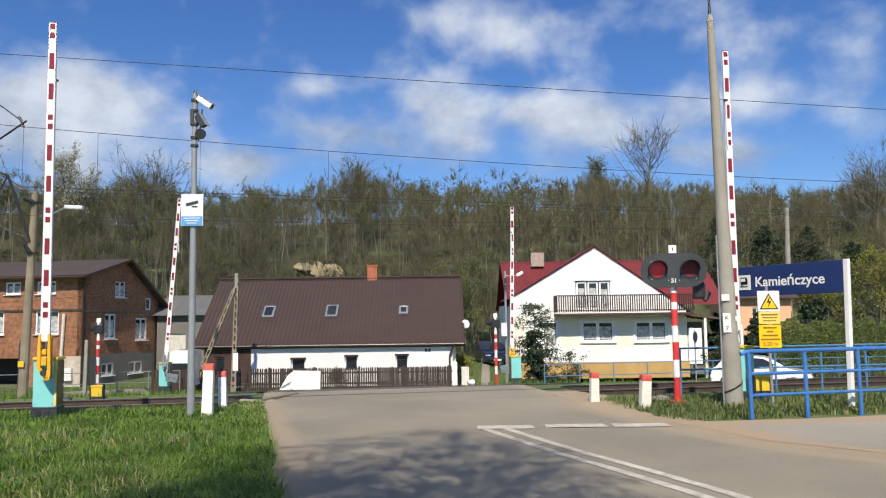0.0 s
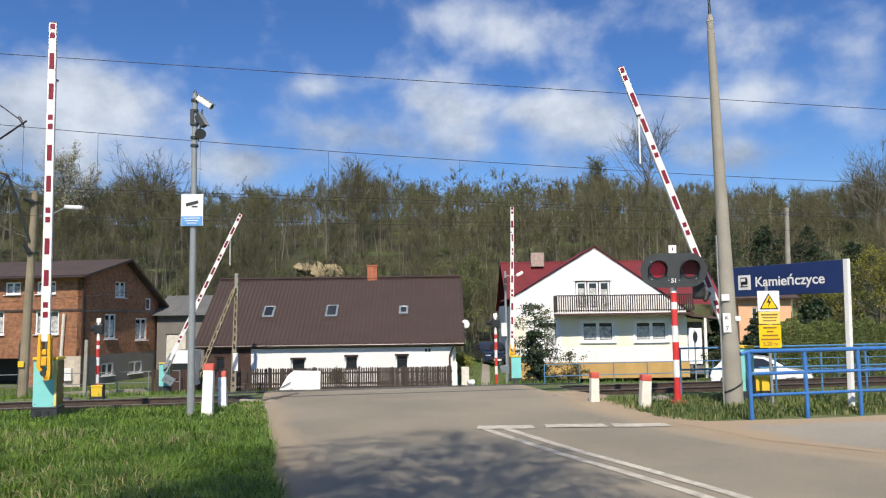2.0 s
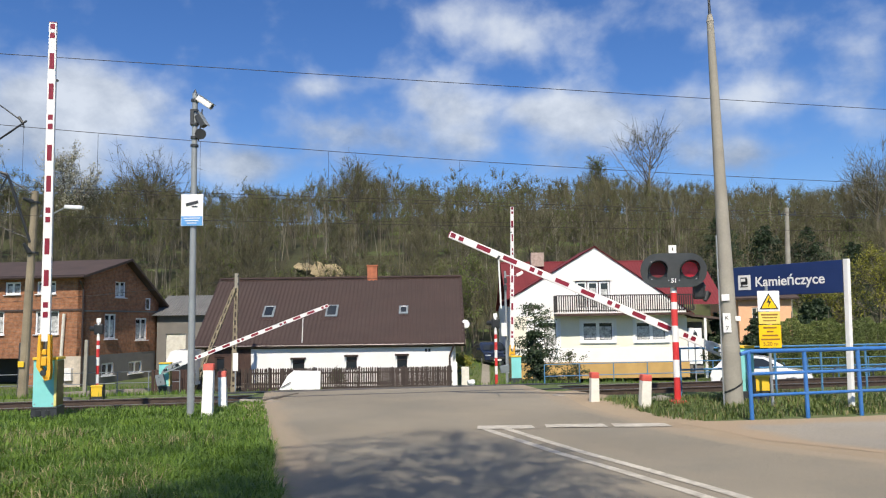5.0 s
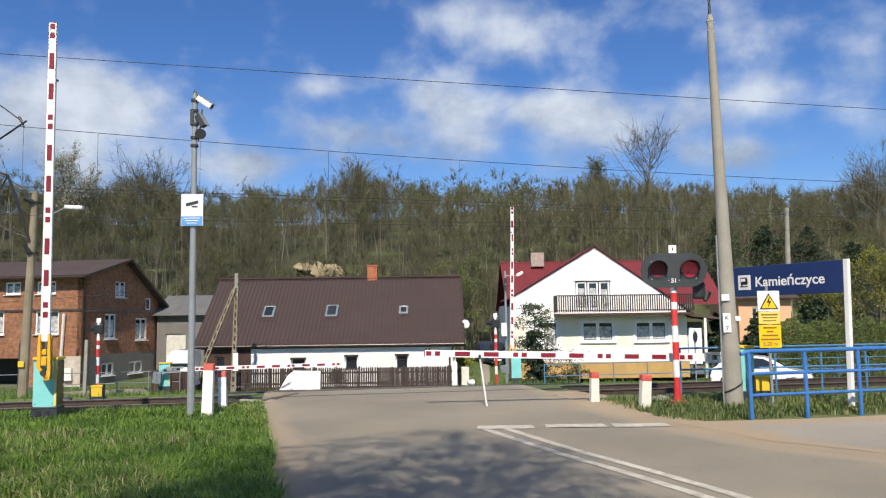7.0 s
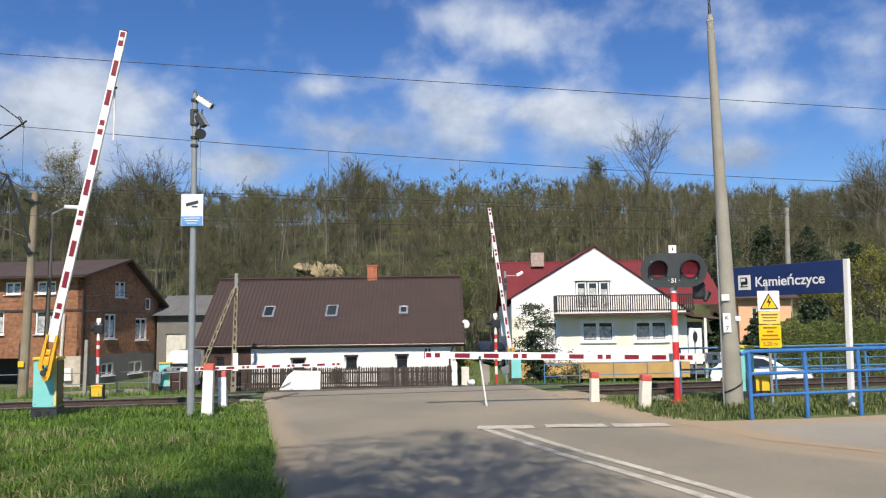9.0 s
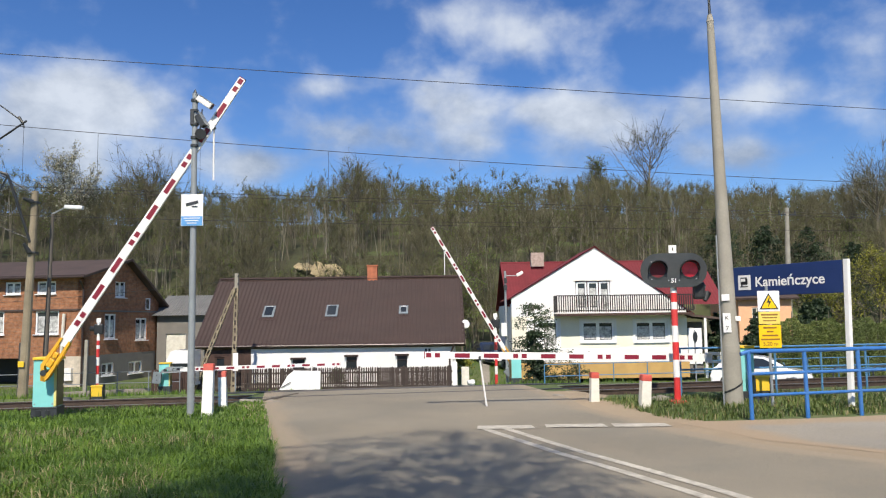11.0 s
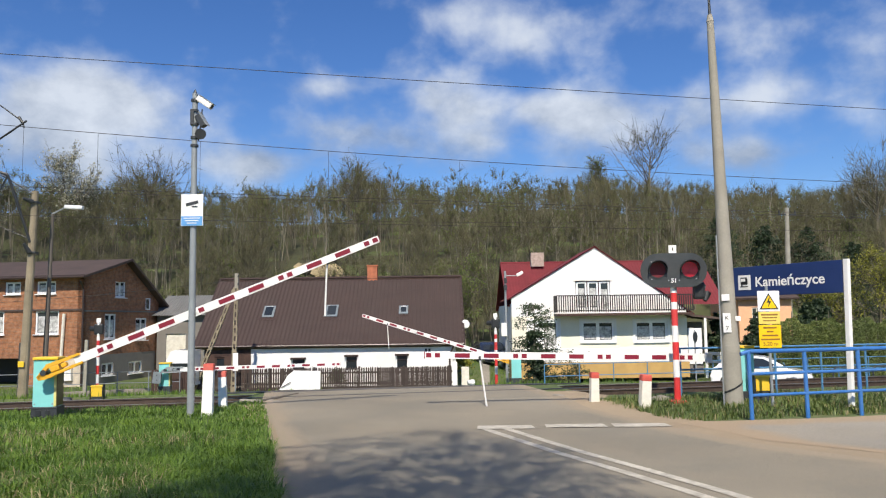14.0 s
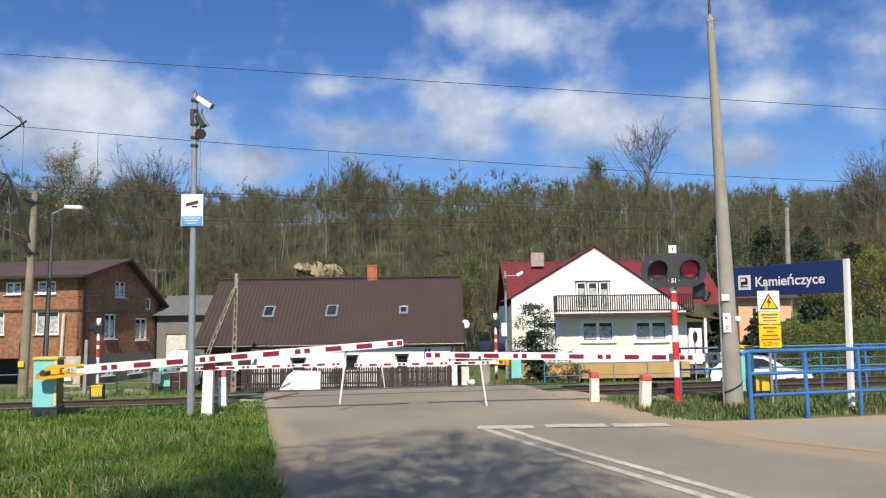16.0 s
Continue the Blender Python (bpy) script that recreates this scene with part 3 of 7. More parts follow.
def barrier(name, x, y, zb, zp, rz, label, length=BOOM_LEN, shift=0.0, fork="orange", weight=False):
    """A barrier machine; its boom turns on local y."""
    ob = thing(name, pose(x, y, zb, 0, 0, rz), label, "level crossing barrier", "barriers of the level crossing")
    h = zp - zb
    top = h + 0.22
    part("base", B((-0.05, 0.22, (h - 0.62) / 2), (0.44, 0.4, max(0.1, h - 0.62)), 0.01), M["darkgrey"], ob, "dark steel plinth")
    part("plinth_window", B((-0.14, 0.013, (h - 0.62) * 0.55), (0.09, 0.012, 0.09)), M["black"], ob)
    part("plinth_window", B((0.02, 0.013, (h - 0.62) * 0.55), (0.07, 0.012, 0.09)), M["black"], ob)
    part("housing", B((-0.05, 0.22, h - 0.2), (0.39, 0.34, 0.84), 0.012), M["cyan"], ob, "turquoise enamelled machine cabinet")
    # yellow plate on the shaded side: the shade is put into a dark colour
    part("side_panel", B((0.15, 0.22, h - 0.2), (0.012, 0.33, 0.8)), M["olive"], ob, "yellow side plate with its shade in the colour")
    part("side_panel", B((-0.25, 0.22, h - 0.2), (0.012, 0.33, 0.8)), M["cyan"], ob)
    part("edge_strip", B((0.125, 0.046, h - 0.2), (0.04, 0.012, 0.82)), M["paleyellow"], ob, "pale yellow edge strip")
    part("cover", B((-0.05, 0.22, top + 0.02), (0.44, 0.4, 0.05), 0.015), M["yellow"], ob, "yellow lid")
    part("flange", B((-0.05, 0.22, h - 0.63), (0.46, 0.42, 0.03), 0.008), M["darkgrey"], ob)
    for bx in (-0.2, 0.1):
        part("bolt", T((bx, 0.0, h - 0.56), (bx, -0.012, h - 0.56), 0.014, seg=6), M["galv"], ob)
    part("axle", T((0, -0.22, h), (0, 0.02, h), 0.05, seg=14), M["darkgrey"], ob)
    if shift:
        for o in ob.children:
            if o.name.split(".")[0] != "axle":
                o.location.x += shift
    s = -0.14
    boom = part("boom", prism([(0.55, -0.08), (0.55, 0.08), (length, 0.064), (length, -0.064)], 0.06, s - 0.03), M["white"], ob, "white boom with red reflective foils")
    bm = bmesh.new()
    for sy in (-1, 1):
        ys = s + sy * 0.045 - 0.015
        for pts in ([(-0.12, -0.1), (-0.14, -0.03), (0.1, 0.12), (0.66, 0.1), (0.68, 0.06), (0.1, 0.05)],
                    [(-0.12, -0.1), (-0.02, -0.12), (0.66, -0.1), (0.68, -0.06), (0.05, -0.06), (-0.1, 0.0)]):
            a = prism(pts, 0.03, ys)
            me = bpy.data.meshes.new("tmp")
            a.to_mesh(me)
            bm.from_mesh(me)
            bpy.data.meshes.remove(me)
            a.free()
    part("boom_fork", bm, M[fork], boom, "painted steel fork that grips the boom")
    bm = bmesh.new()
    box(bm, (0.2, s, 0.0), (0.16, 0.13, 0.1), 0.02)
    box(bm, (0.36, s, 0.0), (0.1, 0.12, 0.08), 0.02)
    part("boom_clamp", bm, M[fork], boom)
    if weight:
        bm = bmesh.new()
        box(bm, (-0.16, s + 0.02, -0.12), (0.3, 0.05, 0.09), 0.01, pose(0, 0, 0, 0, -40, 0))
        part("counterweight_arm", bm, M["darkgrey"], boom)
        bm = B((-0.28, s, -0.28), (0.3, 0.16, 0.42), 0.015, pose(0, 0, 0, 0, 8, 0))
        wt = part("counterweight", bm, M["greyrail"], boom, "grey steel counterweight box")
        for dz in (-0.36, -0.18):
            part("bolt", T((-0.28, s - 0.08, dz), (-0.28, s - 0.1, dz), 0.025, seg=6), M["darkgrey"], wt)
    foil = bar = lamp = None
    k = 0
    d = length - 0.16
    while d > 0.85:
        for fy in (s - 0.033, s + 0.033):
            if k % 3:
                o = part("foil", foil or B((0, 0, 0), (0.29, 0.006, 0.082)), M["red"], boom)
                foil = o.data
                o.location = (d, fy, 0)
            else:
                for e in (-0.085, 0.085):
                    o = part("foil", bar or B((0, 0, 0), (0.1, 0.006, 0.082)), M["red"], boom)
                    bar = o.data
                    o.location = (d + e, fy, 0)
                o = part("reflector", lamp or T((0, -0.005, 0), (0, 0.005, 0), 0.034, seg=12), M["white"], boom, "round white reflector")
                lamp = o.data
                o.location = (d, fy, 0)
        d -= 0.565
        k += 1
    part("end_cap", B((length + 0.004, s, 0), (0.012, 0.064, 0.132)), M["red"], boom)
    leg = part("leg", T((0, 0, 0), (0, 0, -0.99), 0.017, seg=8), M["white"], boom, "hinged pale support leg")
    bm = bmesh.new()
    box(bm, (0, 0, 0.0), (0.04, 0.05, 0.08), 0.008)
    part("hinge", bm, M["darkgrey"], boom).location = (length - 1.06, s + 0.055, -0.05)
    return ob, boom, leg, h, length, s


def boom_rows(h, angles):
    return [(t, pose(0, 0, h, 0, -a, 0)) for t, a in angles]


def leg_rows(length, s, angles):
    return [(t, pose(length - 1.06, s + 0.055, -0.05, 0, max(0.0, 8.0 - a * 0.27) + a, 0)) for t, a in angles]


A_NR = [(0, 90.2), (0.25, 88.4), (0.5, 86.2), (1, 81.3), (1.5, 75.3), (2, 69.2), (2.5, 62.4), (3, 54.9), (3.5, 46.8), (4, 38.5), (4.5, 30.6), (5, 23.2), (5.5, 16.8), (6, 10.9), (6.3, 7.5), (6.5, 5.5), (6.7, 3.9), (7, 1.9), (7.2, 1.6), (16, 1.6)]
A_FL = [(0, 86.2), (0.5, 82.4), (1, 77.5), (1.5, 71.4), (2, 65.3), (2.5, 57.9), (3, 50.4), (3.5, 43.1), (4, 35.9), (4.5, 28.4), (5, 21.2), (5.5, 14.6), (6, 8.8), (6.5, 3.8), (7, 0.8), (7.2, 0.8), (16, 0.8)]
A_NL = [(0, 90.3), (7.5, 90.3), (7.8, 89.2), (8, 87.6), (8.5, 83.6), (9, 79.0), (9.5, 73.9), (10, 68.9), (10.5, 63.7), (11, 58.0), (11.5, 52.0), (12, 45.5), (12.5, 39.3), (13, 33.0), (13.5, 27.1), (14, 21.9), (14.5, 17.0), (15, 12.5), (15.5, 8.2), (16, 3.8)]
A_FR = [(0, 91.2), (7.6, 91.2), (8, 90.0), (8.5, 86.6), (9, 82.5), (9.5, 77.4), (10, 71.9), (10.5, 66.1), (11, 59.6), (11.5, 52.4), (12, 44.7), (12.5, 37.7), (13, 30.4), (13.5, 23.6), (14, 17.9), (14.5, 11.7), (15, 6.5), (15.5, 2.0), (15.8, 0), (16, 0)]

BARRIERS = {}


def build_barriers():
    lab = "%s level crossing barrier with red and white boom"
    BARRIERS["nl"] = barrier("barrier", -7.07, 14.26, 0.0, 0.836, 7.0, lab % "turquoise and yellow") + (A_NL,)
    BARRIERS["nr"] = barrier("barrier", 5.93, 16.01, 0.0, 0.83, 187.75, lab % "turquoise", shift=0.2, fork="white") + (A_NR,)
    BARRIERS["fl"] = barrier("barrier", -10.49, 30.14, land_z(-10.47, 30), -0.06, 8.0, lab % "pale turquoise", 6.5, fork="galv", weight=True) + (A_FL,)
    BARRIERS["fr"] = barrier("barrier", 2.76, 32.36, land_z(2.78, 32.5), -0.06, 188.0, lab % "small turquoise", weight=True) + (A_FR,)


def striped_post(ob, h, w, first_red, n, z0=0.0):
    """A square post in red and white bands."""
    step = h / n
    for i in range(n):
        redband = (i % 2 == 0) == first_red
        part("post_band", B((0, 0, z0 + step * (i + 0.5)), (w, w, step), 0.004), M["redpost"] if redband else M["white"], ob)


SHUTTERS = []


def signal(x, y, z, rz, label, board=0.78, ph=1.92, back=False):
    """A road signal: striped post, dark board, two red lenses that show by turns."""
    ob = thing("road_signal", pose(x, y, z, 0, 0, rz), label, "road signal", "road signals of the crossing")
    part("foot", B((0, 0, 0.03), (0.3, 0.26, 0.06), 0.01), M["redpost"], ob)
    for i, (a, b, redband) in enumerate(((0.06, 0.5, 1), (0.5, 0.84, 0), (0.84, 1.18, 1), (1.18, 1.5, 0), (1.5, 1.82, 1), (1.82, 1.96, 0), (1.96, 2.14, 1), (2.14, 2.28, 0))):
        part("post_band", T((0, 0, a), (0, 0, b), 0.062, seg=14), M["redpost"] if redband else M["white"], ob)
    hz = 2.58
    if back:
        part("lamp_box", B((0, -0.05, hz), (0.34, 0.2, 0.42), 0.06), M["black"], ob, "black back of the signal heads")
        part("lamp_hood", T((0.1, -0.1, hz + 0.02), (0.36, -0.22, hz + 0.02), 0.1, 0.1, 12), M["black"], ob)
        part("top_plate", B((0, 0, 2.92), (0.17, 0.03, 0.17), 0.01), M["white"], ob, "white number plate")
        part("post_band", T((0, 0, 2.28), (0, 0, 2.86), 0.05, seg=12), M["white"], ob)
        return ob
    pts = []
    for cx, a0 in ((0.3, -90), (-0.3, 90)):
        for k in range(13):
            a = radians(a0 + 15 * k)
            pts.append((cx + 0.335 * math.cos(a), hz + 0.335 * math.sin(a)))
    board = part("backing_board", prism(pts, 0.03, -0.12), M["signal"], ob, "black oblong backing board")
    part("rear_box", B((0, 0.0, hz), (0.7, 0.16, 0.3), 0.04), M["black"], ob)
    part("neck", T((0, 0, 2.26), (0, 0, 2.45), 0.045, seg=12), M["darkgrey"], ob)
    for cx in (-0.305, 0.305):
        lens = part("lens", T((cx, -0.128, hz + 0.01), (cx, -0.122, hz + 0.01), 0.155, seg=28), M["lampon"], ob, "round red signal lens")
        bm = bmesh.new()
        n = 20
        rings = []
        for r0, yy in ((0.17, -0.12), (0.185, -0.12), (0.18, -0.4), (0.168, -0.4)):
            ring = []
            for k in range(n + 1):
                a = radians(-20 + 220 * k / n)
                cut = 0.5 + 0.5 * math.sin(max(0.0, min(math.pi, a)))
                y2 = -0.12 if yy == -0.12 else -0.12 - 0.26 * cut
                ring.append(bm.verts.new((cx + r0 * math.cos(a), y2, hz + 0.01 + r0 * math.sin(a))))
            rings.append(ring)
        for i in range(4):
            a, b = rings[i], rings[(i + 1) % 4]
            for k in range(n):
                bm.faces.new((a[k], a[k + 1], b[k + 1], b[k]))
        part("visor", bm, M["black"], ob, "black visor over the lens")
        bm = bmesh.new()
        for k in range(24):
            a, b = radians(15 * k), radians(15 * k + 15)
            q = [bm.verts.new((cx + rr * math.cos(t), -0.134, hz + 0.01 + rr * math.sin(t))) for rr, t in ((0.15, a), (0.175, a), (0.175, b), (0.15, b))]
            bm.faces.new(q)
        part("lens_rim", bm, M["black"], ob)
    # added disc, no real signal part: covers a lit lens to imitate it going out
    sh = part("shutter", T((0, -0.132, 0), (0, -0.13, 0), 0.15, seg=28), M["lampoff"], ob, "added dark red disc that imitates the unlit lens")
    SHUTTERS.append((sh, hz + 0.01))
    for cx in (-0.42, 0.42):
        for dz in (-0.17, 0.17):
            part("bolt", T((cx, -0.12, hz + dz), (cx, -0.13, hz + dz), 0.014, seg=6), M["galv"], ob)
    for cx in (-0.1, 0.1):
        part("bolt", T((cx, -0.12, hz - 0.2), (cx, -0.13, hz - 0.2), 0.014, seg=6), M["galv"], ob)
    lettering("number", "51", 0.11, pose(0.0, -0.126, hz - 0.24, 90, 0, 0), M["white"], ob, "CENTER", 0.004)
    part("top_plate", B((0, -0.06, hz + 0.41), (0.15, 0.02, 0.17), 0.008), M["white"], ob, "small white number plate")
    part("plate_mark", B((0, -0.073, hz + 0.42), (0.02, 0.004, 0.06)), M["ink"], ob)
    part("plate_stem", T((0, -0.06, hz + 0.26), (0, -0.06, hz + 0.35), 0.03, seg=8), M["white"], ob)
    bm = bmesh.new()
    tube(bm, (0.2, 0.02, hz - 0.18), (0.62, 0.1, hz - 0.36), 0.02, seg=8)
    tube(bm, (0.5, 0.08, hz - 0.52), (0.62, 0.1, hz - 0.3), 0.02, seg=8)
    part("bracket", bm, M["darkgrey"], ob)
    part("side_lamp", B((0.5, 0.12, hz - 0.4), (0.22, 0.2, 0.34), 0.05), M["black"], ob, "black lamp housing facing sideways")
    part("bell", T((0.6, 0.06, hz - 0.6), (0.66, 0.12, hz - 0.44), 0.04, 0.08, 16), M["darkgrey"], ob, "dark grey warning horn")
    return ob


def build_signals():
    signal(4.52, 15.62, 0, -8, "black twin-lamp road signal on a red and white post")
    signal(2.13, 33.0, land_z(2.13, 33), 170, "distant road signal seen from behind on a striped post", back=True)
    signal(-13.43, 31.0, land_z(-13.43, 31), 185, "distant road signal seen from behind on a striped post", back=True)


def bollard(x, y, h, w, rz, lean, material, label):
    ob = thing("bollard", pose(x, y, 0, 0, lean, rz), label, "bollard", "guide posts beside the road")
    bm = B((0, 0, h / 2 - 0.05), (w, w * 0.8, h + 0.1), 0.018)
    for v in bm.verts:
        if v.co.z > h * 0.5:
            v.co.x *= 0.9
    part("shaft", bm, material, ob)
    bm = B((0, 0, h - 0.05), (w * 0.94, w * 0.84, 0.125), 0.02)
    part("cap", bm, M["redfaded"], ob, "faded red painted top")


def build_posts():
    for x, y, h, w, lean, mt in ((-4.32, 14.62, 0.92, 0.2, 1.5, "bollardw"), (-4.42, 16.0, 0.7, 0.17, -1.5, "bollardw")):
        bollard(x, y, h, w, 5, lean, M[mt], "square white limewashed concrete bollard with red top in grass")
    for x, y, h, w, lean, mt in ((2.97, 16.0, 0.58, 0.18, 1.5, "bollard"), (3.7, 14.92, 0.6, 0.2, 4, "bollard")):
        bollard(x, y, h, w, 8, lean, M[mt], "squat weathered concrete bollard with red top by the road")
    # surveillance pole
    ob = thing("camera_pole", pose(-4.55, 14.38, 0), "galvanised steel pole with surveillance cameras and a sign", "camera pole")
    smooth(part("pole", T((0, 0, -0.1), (0, 0, 5.9), 0.066, 0.048, 16), M["galv"], ob))
    part("pole_cap", T((0, 0, 5.88), (0.0, 0, 5.98), 0.05, 0.01, 12), M["darkgrey"], ob)
    for z in (5.75, 5.55, 5.3, 5.05, 4.9):
        part("clamp", T((0, 0, z), (0, 0, z + 0.045), 0.072, seg=14), M["darkgrey"], ob)
    c1 = part("camera", B((0, 0, 0), (0.33, 0.11, 0.11), 0.02), M["white"], ob, "white camera housing pointing down along the track")
    c1.matrix_basis = pose(0.2, -0.06, 5.72, 0, 35, -8)
    part("sunshield", B((0.0, 0, 0.062), (0.36, 0.13, 0.012)), M["galv"], c1)
    part("lens_window", B((0.168, 0, 0), (0.01, 0.08, 0.08)), M["black"], c1)
    c2 = part("camera", B((0, 0, 0), (0.26, 0.11, 0.12), 0.02), M["darkgrey"], ob, "grey camera housing pointing steeply down")
    c2.matrix_basis = pose(0.13, -0.04, 5.38, 0, 58, -14)
    part("sunshield", B((0.0, 0, 0.066), (0.3, 0.13, 0.012)), M["galv"], c2)
    part("lamp", T((0.14, -0.1, 5.12), (0.1, 0.06, 5.14), 0.1, 0.08, 16), M["black"], ob, "round black infrared lamp")
    part("junction_box", B((-0.03, -0.05, 5.45), (0.07, 0.06, 0.3), 0.01), M["darkgrey"], ob)
    part("cable", T((0.08, -0.02, 5.0), (0.14, -0.02, 5.6), 0.012, seg=6), M["black"], ob)
    sg = part("sign_plate", B((0.0, -0.08, 3.72), (0.4, 0.012, 0.58), 0.004), M["white"], ob, "white and blue surveillance notice")
    part("blue_field", B((0.0, -0.09, 3.52), (0.38, 0.006, 0.17)), M["cctvblue"], sg)
    cm = part("camera_symbol", B((0, 0, 0), (0.23, 0.006, 0.055)), M["darkgrey"], sg)
    cm.matrix_basis = pose(0.0, -0.09, 3.84, 0, -14, 0)
    part("camera_symbol", B((0.05, -0.09, 3.78), (0.1, 0.006, 0.02)), M["darkgrey"], sg)
    for k in range(3):
        part("text_bar", B((0.0, -0.095, 3.57 - 0.045 * k), (0.3 - 0.06 * k, 0.004, 0.016)), M["white"], sg)
    part("band", T((0, 0, 3.6), (0, 0, 3.63), 0.066, seg=14), M["galv"], ob)
    # concrete pole by the railing
    ob = thing("catenary_mast", Matrix.Translation((5.385, 15.0, 0)) @ pose(0, 0, 0, 0, -1.0, 0), "tall tapered grey concrete mast with number plates", "concrete mast")
    smooth(part("mast", T((0, 0, 1.1), (0, 0, 7.4), 0.156, 0.064, 24), M["poleconc"], ob))
    smooth(part("mast_foot", T((0, 0, -0.2), (0, 0, 1.12), 0.18, 0.168, 24), M["poleconc"], ob))
    part("collar", T((0, 0, 1.1), (0, 0, 1.2), 0.168, 0.157, 24), M["poleconc"], ob)
    part("mast_cap", T((0, 0, 7.38), (0, 0, 7.52), 0.072, 0.045, 14), M["poleconc"], ob)
    part("pin", T((0, 0, 7.5), (0, 0, 7.95), 0.03, 0.02, 10), M["darkgrey"], ob)
    for z, s in ((1.55, 0.36), (2.02, 0.12)):
        part("number_plate", B((-0.085, -0.142, z), (0.14, 0.014, s), 0.004, pose(0, 0, 0, 0, 0, -25)), M["white"], ob, "small white plate on the mast")
    lettering("letter", "K", 0.1, pose(-0.088, -0.151, 1.61, 90, 0, -25), M["ink"], ob, "CENTER")
    lettering("letter", "7", 0.11, pose(-0.088, -0.151, 1.41, 90, 0, -25), M["ink"], ob, "CENTER")
    part("earth_cable", T((-0.192, -0.03, 0.0), (-0.145, -0.02, 3.2), 0.015, seg=6), M["galv"], ob)
    part("tie", B((0.13, -0.1, 1.62), (0.1, 0.07, 0.09), 0.015), M["white"], ob)
    bm = bmesh.new()
    n = 24
    for k in range(n):
        a0, a1 = 2 * math.pi * k / n, 2 * math.pi * (k + 1) / n
        q = []
        for a, up in ((a0, 0), (a1, 0), (a1, 0.035), (a0, 0.035)):
            q.append(bm.verts.new((0.183 * math.cos(a), 0.183 * math.sin(a), 0.34 + 0.1 * math.cos(a) + up)))
        bm.faces.new(q)
    part("strap", bm, M["black"], ob, "black rubber strap round the mast")


def build_station():
    # name board between two posts
    p0, p1 = Vector((5.9, 16.75, 0)), Vector((7.3, 14.4, 0))
    d = p1 - p0
    ang = math.degrees(math.atan2(d.y, d.x))
    ob = thing("station_sign", pose(p0.x, p0.y, -0.1, 0, 0, ang), "navy blue station name board on two white posts", "station sign")
    w = d.length
    for k, xx in enumerate((0.0, w)):
        part("post", B((xx, 0, 1.38), (0.09, 0.09, 2.8), 0.012, pose(0, 0, 0, 0, 1.3 if k else 0, 0)), M["white"], ob)
    board = part("name_board", B((w / 2, -0.01, 2.47), (w - 0.1, 0.06, 0.6), 0.01), M["signblue"], ob, "navy blue name panel")
    x0 = 0.4
    part("pictogram", B((x0 + 0.17, -0.044, 2.45), (0.3, 0.006, 0.3)), M["white"], board)
    tr = bmesh.new()
    box(tr, (x0 + 0.16, -0.05, 2.48), (0.15, 0.006, 0.15), 0.0)
    box(tr, (x0 + 0.2, -0.05, 2.47), (0.1, 0.006, 0.11), 0.0)
    box(tr, (x0 + 0.16, -0.05, 2.365), (0.19, 0.006, 0.02), 0.0)
    box(tr, (x0 + 0.11, -0.05, 2.39), (0.03, 0.006, 0.03), 0.0)
    part("train_symbol", tr, M["ink"], board)
    part("train_window", B((x0 + 0.15, -0.055, 2.5), (0.1, 0.004, 0.06)), M["white"], board)
    lettering("station_name", "Kamieńczyce", 0.27, pose(x0 + 0.42, -0.042, 2.36, 90, 0, 0), M["white"], board, "LEFT", 0.0045, 1.51)
    # warning signs
    ob = thing("warning_sign", pose(6.02, 14.75, 0.12, 0, 0, -3), "yellow overhead line warning plates on a thin post", "warning sign")
    part("post", T((0, 0.03, -0.2), (-0.02, 0.03, 2.1), 0.028, seg=10), M["galv"], ob)
    pl = part("plate", B((0, 0, 1.82), (0.4, 0.012, 0.38), 0.004), M["panel"], ob, "white plate with a yellow electric shock triangle")
    part("triangle", prism([(-0.17, 1.67), (0.17, 1.67), (0, 1.97)], 0.005, -0.012), M["ink"], pl)
    part("triangle_field", prism([(-0.135, 1.688), (0.135, 1.688), (0, 1.93)], 0.005, -0.016), M["signyellow"], pl)
    part("lightning", prism([(0.02, 1.9), (-0.045, 1.79), (0.0, 1.79), (-0.02, 1.7), (0.045, 1.82), (0.005, 1.82)], 0.004, -0.02), M["ink"], pl)
    pl = part("plate", B((0, 0, 1.51), (0.39, 0.012, 0.22), 0.004), M["signpale"], ob, "weathered yellow notice")
    for k in range(3):
        part("text_bar", B((0, -0.009, 1.57 - 0.055 * k), (0.3 - 0.03 * k, 0.004, 0.018 if k else 0.03)), M["inkbrown"], pl)
    pl = part("plate", B((0, 0, 1.17), (0.4, 0.012, 0.42), 0.004), M["signyellow"], ob, "bright yellow clearance notice")
    for k, wd in enumerate((0.24, 0.12, 0.29, 0.34)):
        part("text_bar", B((0, -0.009, 1.33 - 0.072 * k), (wd, 0.004, 0.03)), M["inkbrown"], pl)
    lettering("height_figure", "5,20 m", 0.1, pose(0.0, -0.01, 1.0, 90, 0, 0), M["inkbrown"], pl, "CENTER", 0.001)
    # near railing
    ob = thing("railing", pose(0, 0, 0), "bright blue tubular steel railing along the footpath", "railing")
    a, b = Vector((4.91, 12.89, 0)), Vector((6.94, 13.42, 0))
    way = (b - a) / 2
    n = 6
    for k in range(n):
        p = a + way * k
        part("post", T(p + Vector((0.0, 0, -0.1)), p + Vector((-0.015, 0, 1.1)), 0.034, seg=12), M["blue"], ob)
        if k < n - 1:
            q = p + way
            for z, r0 in ((1.1, 0.034), (0.74, 0.026), (0.4, 0.026)):
                part("rail", T(p + Vector((0, 0, z)), q + Vector((0, 0, z)), r0, seg=10), M["blue"], ob)
